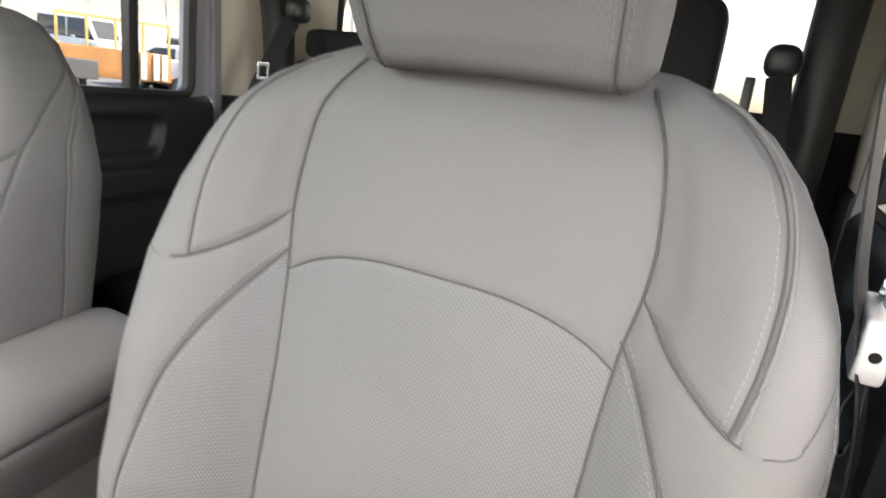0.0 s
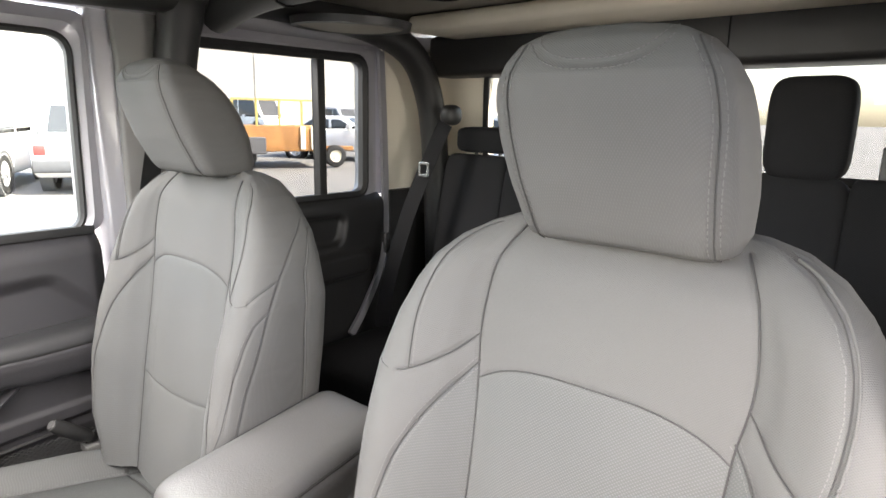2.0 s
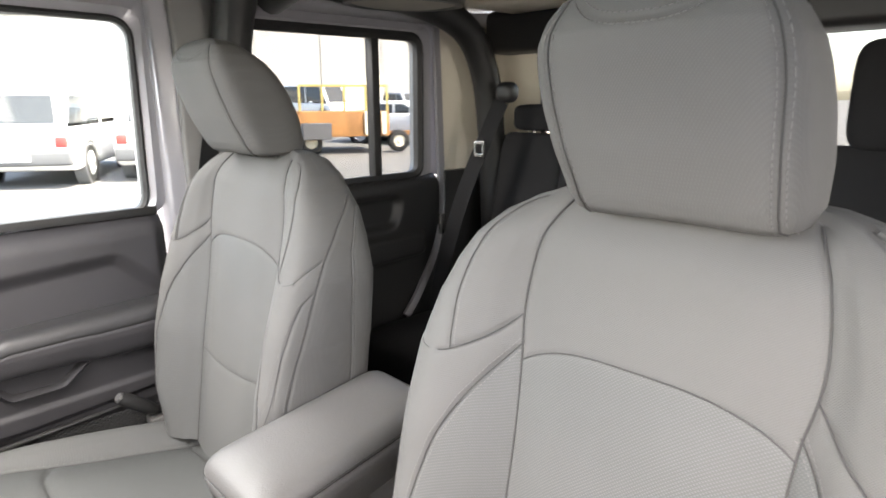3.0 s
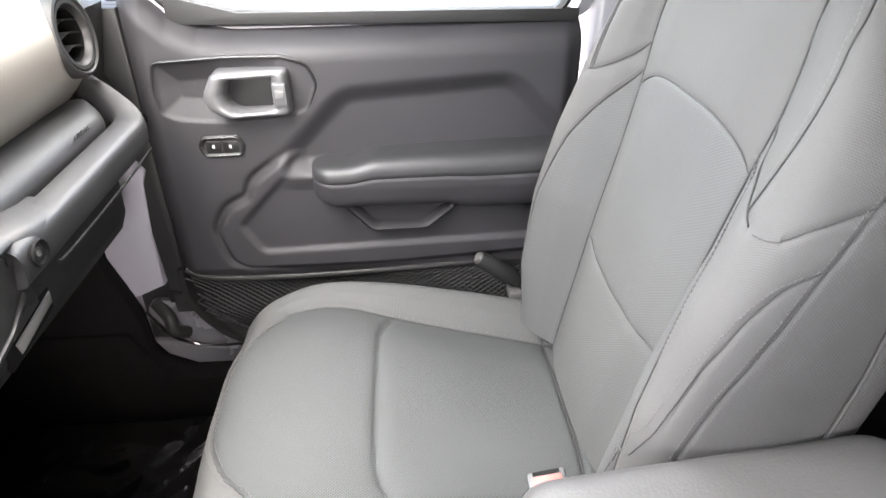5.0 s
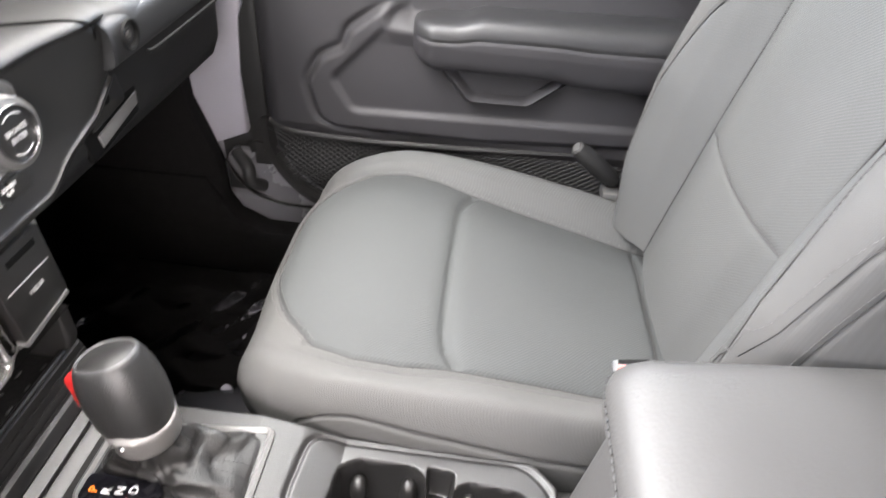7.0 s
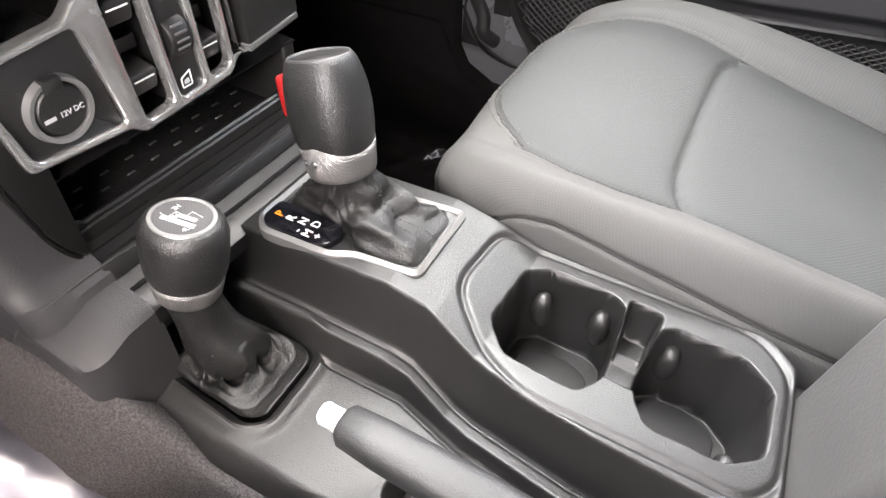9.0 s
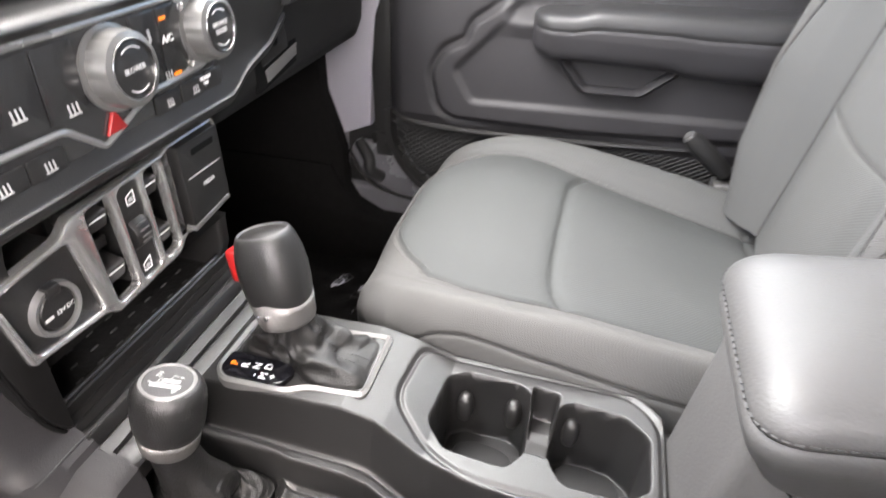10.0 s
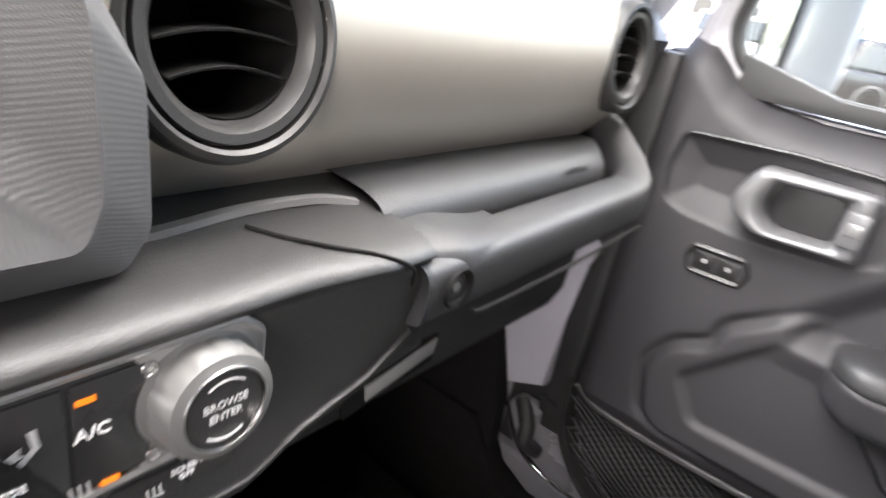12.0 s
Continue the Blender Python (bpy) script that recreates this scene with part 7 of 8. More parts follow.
def _ray(poly, c, a):
    best = 0.02
    dx, dy = math.cos(a), math.sin(a)
    for i in range(len(poly)):
        x1, y1 = poly[i - 1][0] - c.x, poly[i - 1][1] - c.y
        x2, y2 = poly[i][0] - c.x, poly[i][1] - c.y
        den = dx * (y2 - y1) - dy * (x2 - x1)
        if abs(den) < 1e-9:
            continue
        t = (x1 * (y2 - y1) - y1 * (x2 - x1)) / den
        u = (x1 * dy - y1 * dx) / den
        if t > 0 and -1e-6 <= u <= 1 + 1e-6:
            best = t
    return best


def knob_mesh(sections, n=48):
    """Superelliptic sections: (height, half width, half depth, exponent)."""
    V = []
    for h, a, b, e in sections:
        for j in range(n):
            t = 2 * math.pi * j / n
            c, s = math.cos(t), math.sin(t)
            r = (abs(c) ** e + abs(s) ** e) ** (-1 / e)
            V.append((a * r * c, b * r * s, h))
    F = grid_faces(len(sections), n, True) + [tuple(range(len(V) - n, len(V)))]
    return V, F


def put(V, m):
    return [tuple(m @ Vector(v)) for v in V]


gear = thing("gear_selector", "automatic gear selector with black leather knob and boot", "gear lever")
tr_o = rounded([(-0.122, -0.001), (-0.138, 0.146), (-0.051, 0.147), (-0.046, 0.092), (-0.036, 0.076), (-0.033, 0.012), (-0.048, -0.001)], 0.010, 5)
tr_b = rounded([(-0.113, 0.010), (-0.127, 0.137), (-0.060, 0.138), (-0.056, 0.092), (-0.072, 0.072), (-0.074, 0.020), (-0.080, 0.010)], 0.010, 5)
TZ = 0.4215
part("trim_ring", ring(tr_o, inset(tr_o, 0.0062), TZ - 0.006, TZ + 0.0055, "z"), M_SATIN, gear, "satin silver trim round the boot")
part("trim_bed", prism(inset(tr_o, 0.004), TZ - 0.008, TZ - 0.001, "z", 0.001), M_GLOSS, gear)
V, F = boot_mesh((inset(tr_b, -0.003), TZ - 0.001), (-0.087, 0.058, 0.480), 0.0185, 0.0085, 3)
part_boot = data_part("boot", V, F, M_LEATHER, gear, "creased black leather boot")
bm = bmesh.new()
for j in (24, 27, 70, 73):
    bm = bmesh.new()
    pts = [Vector(V[i * 96 + j]) for i in range(65)]
    c = Vector((-0.09, 0.06, 0.45))
    for a, b in zip(pts[4::2], pts[5::2]):
        o = (a - c)
        o.z = 0
        o.normalize()
        tube([a + o * 0.0006, b + o * 0.0006], 0.0007, 4, bm)
    part("stitching", bm, M_RUBBER, part_boot)
disp = rounded([(-0.069, 0.006), (-0.069, 0.066), (-0.060, 0.075), (-0.044, 0.070), (-0.0385, 0.060), (-0.0385, 0.014), (-0.046, 0.006)], 0.006)
dp = part("gear_display", prism(disp, TZ - 0.004, TZ + 0.0062, "z", 0.001), M_SCREEN, gear, "gloss black gear display")
for i, (ch, y, x, mm) in enumerate((("P", 0.017, -0.054, M_AMBER), ("R", 0.028, -0.054, M_WHITE), ("N", 0.039, -0.056, M_WHITE), ("D", 0.050, -0.058, M_WHITE), ("M", 0.050, -0.046, M_WHITE), ("-", 0.041, -0.045, M_WHITE), ("+", 0.059, -0.047, M_WHITE))):
    part("letter", words(ch, 0.0105, facing((x, y, TZ + 0.0064), (-1, 0, 0), (0, -1, 0))), mm, dp)
gm = Matrix.Translation((-0.086, 0.058, 0.476)) @ Matrix.Rotation(radians(15), 4, "X") @ Matrix.Rotation(radians(-8), 4, "Y")
V, F = knob_mesh([(0.008, 0.0240, 0.0250, 2.2), (0.013, 0.0265, 0.0275, 2.3), (0.026, 0.0280, 0.0295, 2.4), (0.042, 0.0284, 0.0302, 2.5), (0.058, 0.0274, 0.0292, 2.5), (0.067, 0.0258, 0.0276, 2.4), (0.0740, 0.0238, 0.0256, 2.4), (0.0780, 0.0218, 0.0236, 2.4), (0.0790, 0.0204, 0.0222, 2.4), (0.0778, 0.0194, 0.0212, 2.4)])
kn = data_part("knob", put(V, gm), F, M_KNOB, gear, "black leather knob with a recessed top plate")
V, F = knob_mesh([(0.0768, 0.0198, 0.0216, 2.4), (0.0782, 0.0190, 0.0208, 2.4)])
data_part("top_plate", put(V, gm), F, M_PLASTIC, kn, "grey recessed top plate")
V, F = knob_mesh([(0.0780, 0.0212, 0.0230, 2.4), (0.0797, 0.0205, 0.0223, 2.4), (0.0795, 0.0196, 0.0214, 2.4), (0.0780, 0.0191, 0.0209, 2.4)])
data_part("plate_rim", put(V, gm), F[:-1], M_BEZEL, kn)
V, F = knob_mesh([(-0.010, 0.0195, 0.0205, 2.2), (-0.010, 0.0235, 0.0245, 2.2), (-0.006, 0.0252, 0.0262, 2.2), (0.006, 0.0264, 0.0276, 2.2), (0.0150, 0.0272, 0.0286, 2.3), (0.0160, 0.024, 0.0252, 2.3)])
data_part("collar", put([(x, y, h + (0.005 * math.cos(math.atan2(y, x) * 2 + 0.6) if h > 0.008 else 0)) for x, y, h in V], gm), F, M_COLLAR, kn, "knurled satin metal collar")
for a in (-0.50, -0.12):
    part("collar_stud", lathe([(0, 0.0016), (0.0018, 0.0014), (0.0028, 0.0)], gm @ Matrix.Rotation(a, 4, "Z") @ Matrix.Translation((0.0268, 0, 0.006)) @ Matrix.Rotation(math.pi / 2, 4, "Y"), 12), M_CHROME, kn, "small bright stud")
part("release_button", box(-0.010, 0.010, -0.0405, -0.026, 0.034, 0.066, 0.004, 3, gm), M_RED, kn, "red release button")

tc = thing("transfer_lever", "transfer case lever with round black knob and leather boot", "gear lever")
b2 = rounded([(-0.006, -0.040), (0.046, -0.046), (0.060, -0.032), (0.070, 0.068), (0.062, 0.080), (0.003, 0.078), (-0.006, 0.066)], 0.010, 5)
V, F = slack_boot(b2, 0.3410, (0.0458, 0.0185, 0.434), 0.0182)
data_part("boot", V, F, M_LEATHER, tc, "slack creased black leather boot")
part("boot_frame", ring(inset(b2, -0.013), inset(b2, -0.0035), 0.326, 0.3435, "z"), M_PLASTIC, tc)
part("boot_well", prism(inset(b2, -0.008), 0.322, 0.330, "z", 0.001), M_DARK, tc)
tm = Matrix.Translation((0.0445, 0.0195, 0.4415)) @ Matrix.Rotation(radians(-6), 4, "X") @ Matrix.Rotation(radians(-8), 4, "Y") @ Matrix.Diagonal((1.03, 1.03, 0.83, 1))
V, F = knob_mesh([(0.004, 0.0200, 0.0200, 2), (0.009, 0.0240, 0.0240, 2), (0.018, 0.0262, 0.0262, 2), (0.034, 0.0272, 0.0272, 2), (0.050, 0.0272, 0.0272, 2), (0.058, 0.0258, 0.0258, 2), (0.0630, 0.0234, 0.0234, 2), (0.0648, 0.0208, 0.0208, 2), (0.0650, 0.0203, 0.0203, 2)])
kn = data_part("knob", put(V, tm), F, M_KNOB, tc, "round black knob with a shift pattern")
part("pattern_plate", lathe([(0, 0.0657), (0.0176, 0.0657), (0.0178, 0.0645)], tm, 40), M_BEZEL, kn, "grey pattern plate")
part("pattern_ring", lathe([(0.0173, 0.0654), (0.0178, 0.0662), (0.0200, 0.0660), (0.0206, 0.0648)], tm, 48), M_SATIN, kn)
bm = bmesh.new()
P = lambda x, y: tm @ Vector((x, y, 0.066))
TM = lambda x, y: tm @ Matrix.Translation((x, y, 0.0659)) @ Matrix.Rotation(radians(180), 4, "Z")
for w, x, y in (("2H", 0.004, -0.009), ("4H", -0.003, -0.003), ("4L", -0.008, 0.010)):
    words(w, 0.0048, TM(-x, y), 0.0002, bm)
tube([P(0.006, -0.012), P(0.006, -0.006), P(-0.001, -0.006), P(-0.001, 0.001), P(-0.007, 0.001), P(-0.007, 0.009)], 0.00035, 4, bm)
box(0.0035, 0.0075, -0.011, 0.011, 0.0656, 0.0660, 0.0001, 1, tm @ Matrix.Rotation(radians(14), 4, "Z"), bm)
box(-0.002, 0.0015, -0.003, 0.009, 0.0656, 0.0660, 0.0001, 1, tm @ Matrix.Rotation(radians(14), 4, "Z"), bm)
part("shift_pattern", bm, M_GREYPRINT, kn)
V, F = knob_mesh([(-0.012, 0.0170, 0.0170, 2), (-0.012, 0.0205, 0.0205, 2), (-0.008, 0.0222, 0.0222, 2), (0.003, 0.0236, 0.0236, 2), (0.0095, 0.0240, 0.0240, 2), (0.0105, 0.021, 0.021, 2)])
data_part("collar", put(V, tm), F, M_COLLAR, kn, "knurled metal collar")

pb = thing("parking_brake", "black parking brake lever with a pale release button", "hand brake")
bmx = Matrix.Translation((0.066, 0.158, 0.404)) @ Matrix.Rotation(radians(-94), 4, "X") @ Matrix.Rotation(radians(0), 4, "Y")
V, F = knob_mesh([(0.0, 0.010, 0.009, 2.5), (0.004, 0.0135, 0.0125, 2.6), (0.03, 0.0150, 0.0140, 2.8), (0.10, 0.0160, 0.0150, 2.8), (0.17, 0.0150, 0.0140, 2.6), (0.25, 0.013, 0.012, 2.4), (0.30, 0.011, 0.010, 2.2)])
grip = data_part("grip", put(V, bmx), F, M_SOFT, pb, "black grained grip")
part("release_button", lathe([(0, -0.016), (0.006, -0.0155), (0.0078, -0.013), (0.008, 0.002)], bmx, 20), M_WHITE, pb, "pale release button")
part("lever", box(0.056, 0.076, 0.36, 0.62, 0.30, 0.392, 0.006), M_DARK, pb)

# ---- belts, buckle, floor things ----
bk = thing("belt_buckle", "black seat belt buckle with a red release button", "buckle")
bmx = Matrix.Translation((-0.181, 0.478, 0.448)) @ Matrix.Rotation(radians(8), 4, "Y") @ Matrix.Rotation(radians(14), 4, "X")
part("buckle_body", box(-0.010, 0.010, -0.018, 0.018, -0.09, 0.083, 0.004, 3, bmx), M_PLASTIC, bk)
part("buckle_frame", box(-0.0105, 0.0105, -0.0185, 0.0185, 0.082, 0.090, 0.003, 2, bmx), M_BEZEL, bk)
part("release_button", box(-0.004, 0.0122, -0.0145, 0.0145, 0.074, 0.0912, 0.002, 2, bmx), M_PINK, bk, "faded red release button")
part("tongue_slot", box(-0.009, -0.005, -0.013, 0.013, 0.088, 0.0908, 0.0005, 1, bmx), M_DARK, bk)


def front_belt(sx):
    b = thing("front_seat_belt", "dark grey seat belt hanging along the centre pillar", "seat belt", "front seat belts")
    if sx < 0:
        run = [(-0.700, 0.735, 1.06), (-0.703, 0.715, 0.97), (-0.700, 0.69, 0.84), (-0.695, 0.665, 0.60), (-0.69, 0.655, 0.32)]
        tx, ty, tz = -0.693, 0.685, 0.815
    else:
        run = [(0.640, 0.785, 1.10), (0.650, 0.768, 0.98), (0.662, 0.757, 0.88), (0.674, 0.752, 0.83), (0.690, 0.745, 0.75), (0.696, 0.735, 0.60), (0.69, 0.655, 0.32)]
        tx, ty, tz = 0.680, 0.750, 0.828
    part("webbing", strap(spline(run, 8), 0.046, 0.002, (0.25 * sx, 1, 0)), M_BELT, b)
    gx, gy, gz = run[0]
    part("shoulder_guide", box(gx - 0.012, gx + 0.012, gy - 0.03, gy + 0.035, gz - 0.015, gz + 0.025, 0.008, 3), M_PLASTIC, b)
    tg = part("tongue", prism(rounded([(ty - 0.026, tz + 0.020), (ty + 0.026, tz + 0.030), (ty + 0.026, tz - 0.020), (ty - 0.018, tz - 0.028), (ty - 0.026, tz - 0.012)], 0.006), tx - 0.010, tx + 0.010, "x", 0.004, 3), M_PLASTIC if sx < 0 else M_GREYPRINT, b, "belt tongue grip")
    part("tongue_hole", lathe([(0, 0.0006), (0.0035, 0.0006), (0.0042, 0)], Matrix.Translation((tx, ty - 0.0258, tz - 0.004)) @ Matrix.Rotation(radians(90), 4, "X"), 14), M_DARK, tg)
    part("tongue_plate", ring(rounded([(ty - 0.020, tz + 0.027), (ty + 0.020, tz + 0.027), (ty + 0.020, tz + 0.060), (ty - 0.020, tz + 0.060)], 0.005), rounded([(ty - 0.012, tz + 0.035), (ty + 0.012, tz + 0.035), (ty + 0.012, tz + 0.050), (ty - 0.012, tz + 0.050)], 0.003), tx - 0.001, tx + 0.001, "x"), M_CHROME, tg)
    if sx > 0:
        part("slack_loop", strap(spline([(0.681, 0.746, 0.80), (0.672, 0.735, 0.775), (0.677, 0.730, 0.750), (0.685, 0.738, 0.765), (0.684, 0.745, 0.80)], 6), 0.012, 0.0015, (0.25, 1, 0)), M_BELT, b, "folded slack of the belt")
    part("anchor_strap", strap(spline([(sx * 0.69, 0.655, 0.32), (sx * 0.675, 0.58, 0.385), (sx * 0.656, 0.52, 0.425)], 6), 0.03, 0.003, (0.3, 0, 1)), M_BELT, b)
    part("anchor", tube([(sx * 0.640, 0.450, 0.484), (sx * 0.643, 0.462, 0.474), (sx * 0.652, 0.505, 0.438), (sx * 0.655, 0.52, 0.425)], [0.011, 0.0145, 0.0145, 0.011], 14), M_RUBBER, b, "black belt anchor sleeve")
    part("anchor_cap", tube([(sx * 0.6393, 0.4475, 0.486), (sx * 0.6405, 0.452, 0.4825)], [0.007, 0.0105], 14), M_LID, b)
    part("anchor_bracket", box(sx * 0.655 - 0.018, sx * 0.655 + 0.018, 0.505, 0.56, 0.395, 0.412, 0.003), M_DARKCHROME, b)


front_belt(-1)
front_belt(1)
for sx in (-1, 1):
    b = thing("rear_seat_belt", "dark grey rear seat belt running down from a black guide", "seat belt", "rear seat belts")
    gx, gz = (-0.535, 1.095) if sx < 0 else (0.572, 1.070)
    line = [(gx, 1.50, gz - 0.025), (sx * 0.56, 1.47, 0.98), (sx * 0.60, 1.41, 0.80), (sx * 0.63, 1.36, 0.60), (sx * 0.64, 1.34, 0.46)] if sx < 0 else [(gx, 1.50, gz - 0.025), (0.585, 1.47, 0.96), (0.604, 1.43, 0.80), (0.625, 1.38, 0.60), (0.64, 1.34, 0.46)]
    part("webbing", strap(spline(line, 8), 0.045, 0.002, (0.9, -0.44 * sx, 0)), M_BELT, b)
    part("guide", cushion_box(gx - 0.03, gx + 0.03, 1.495, 1.555, gz - 0.03, gz + 0.03, 2.6), M_PLASTIC, b, "rounded black belt guide")
    tx_, tz_, ty_ = (-0.562, 0.9375, 1.438) if sx < 0 else (0.607, 0.80, 1.425)
    part("tongue", ring(rounded([(tx_ - 0.02, tz_ - 0.0225), (tx_ + 0.02, tz_ - 0.0225), (tx_ + 0.02, tz_ + 0.0225), (tx_ - 0.02, tz_ + 0.0225)], 0.006), rounded([(tx_ - 0.012, tz_ - 0.0125), (tx_ + 0.012, tz_ - 0.0125), (tx_ + 0.012, tz_ + 0.0145), (tx_ - 0.012, tz_ + 0.0145)], 0.003), ty_ + 0.002, ty_ - 0.002, "y"), M_CHROME if sx < 0 else M_PLASTIC, b, "belt tongue")

sill = thing("sill_plate", "shaded silver sill corner with a bright edge below the hinge pillar", "sill plate")
part("plate", prism(rounded([(-0.150, 0.328), (-0.136, 0.352), (-0.09, 0.350), (-0.066, 0.338), (-0.020, 0.272), (0.03, 0.245), (0.02, 0.236), (-0.06, 0.246), (-0.119, 0.272)], 0.010), -0.752, -0.737, "x", 0.004), M_SILL, sill)
part("bright_edge", tube(spline([(-0.738, -0.153, 0.328), (-0.737, -0.119, 0.270), (-0.737, -0.06, 0.2445), (-0.737, 0.05, 0.243), (-0.737, 0.5, 0.243)], 8), 0.0028, 8), M_CHROME, sill)
chk = thing("door_check", "black door check strap at the hinge pillar", "door check")
part("strap", strap(spline([(-0.735, -0.10, 0.36), (-0.725, -0.085, 0.37), (-0.725, -0.07, 0.365)], 4), 0.02, 0.006, (0, 0, 1)), M_RUBBER, chk)
part("wiring_boot", tube(spline([(-0.74, -0.13, 0.345), (-0.72, -0.105, 0.325), (-0.715, -0.10, 0.30), (-0.735, -0.085, 0.28)], 6), [0.012] * 19, 10), M_RUBBER, chk)

fm = thing("floor_mat", "black floor mat under clear protective film", "floor mat")
part("mat", box(-0.66, -0.19, -0.52, 0.10, FLOOR, FLOOR + 0.010, 0.004), M_MATFLOOR, fm)


def film(name, x0, x1, y0, y1, z0, amp, seed, material, parent, label, nx=70, ny=70):
    V = []
    for i in range(nx):
        for j in range(ny):
            x, y = x0 + (x1 - x0) * i / (nx - 1), y0 + (y1 - y0) * j / (ny - 1)
            h = amp * (abs(noise.noise(Vector((x * 9, y * 7, seed)))) * 1.2 + 0.5 * abs(noise.noise(Vector((x * 22 + 3, y * 19, seed)))) + 0.8 * max(0, noise.noise(Vector((x * 4, y * 30 + x * 20, seed + 4)))))
            V.append((x, y, z0 + h))
    return data_part(name, V, grid_faces(nx, ny), material, parent, label)


film("film", -0.67, -0.18, -0.54, 0.12, FLOOR + 0.012, 0.009, 2.0, M_FILM, fm, "crinkled clear plastic film")
wrap = thing("plastic_wrap", "crumpled pale plastic cover on the driver's footwell carpet", "plastic cover")
M_WRAP = mat("milky_plastic", (0.095, 0.094, 0.112), 0.42, var=0.1, spec=0.4)
film("sheet", 0.128, 0.36, -0.20, 0.07, FLOOR + 0.152, 0.085, 7.0, M_WRAP, wrap, "crumpled milky plastic sheet")
kick = thing("driver_carpet", "grey carpet rising along the driver's side of the tunnel", "carpet")
V = []
YK = np.linspace(-0.55, 0.42, 60)
for y in YK:
    ze = float(np.interp(y, [-0.55, -0.13, -0.05, 0.0, 0.06, 0.42], [0.392, 0.392, 0.390, 0.368, 0.322, 0.318]))
    xk = float(np.interp(y, [-0.55, -0.05, 0.02, 0.42], [0.121, 0.121, 0.106, 0.104]))
    for dx, dz in ((-0.02, -0.03), (0.0, 0.0), (0.008, -0.008), (0.018, -0.05), (0.032, -0.12), (0.055, -0.19), (0.11, -0.24)):
        V.append((xk + dx, y, max(0.125, ze + dz) + 0.002 * noise.noise(Vector((dx * 60, y * 25, 3)))))
    V.append((0.64, y, 0.112))
data_part("carpet_sheet", V, grid_faces(60, 8), M_CARPET, kick)


# ---- the lot outside ----
def car_paint(name, c):
    return mat(name, c, 0.25, 0.0, var=0.03, coat=0.8, rough_var=0.05)


P_WHITE, P_BLACK, P_GREY, P_YELLOW = car_paint("white_car_paint", (0.75, 0.75, 0.75)), car_paint("dark_car_paint", (0.03, 0.028, 0.028)), car_paint("grey_car_paint", (0.30, 0.31, 0.33)), car_paint("yellow_car_paint", (0.75, 0.55, 0.03))
M_CARGLASS = mat("dark_car_glass", (0.055, 0.058, 0.06), 0.08, var=0.1, rough_var=0.03)
M_WHEEL = mat("alloy_wheel", (0.45, 0.45, 0.46), 0.35, 0.8)
M_LAMP = mat("red_lamp_lens", (0.30, 0.05, 0.045), 0.2)
M_HEAD = mat("clear_lamp_lens", (0.7, 0.7, 0.72), 0.15)
M_TRIMGREY = mat("grey_bumper_plastic", (0.09, 0.09, 0.095), 0.6)


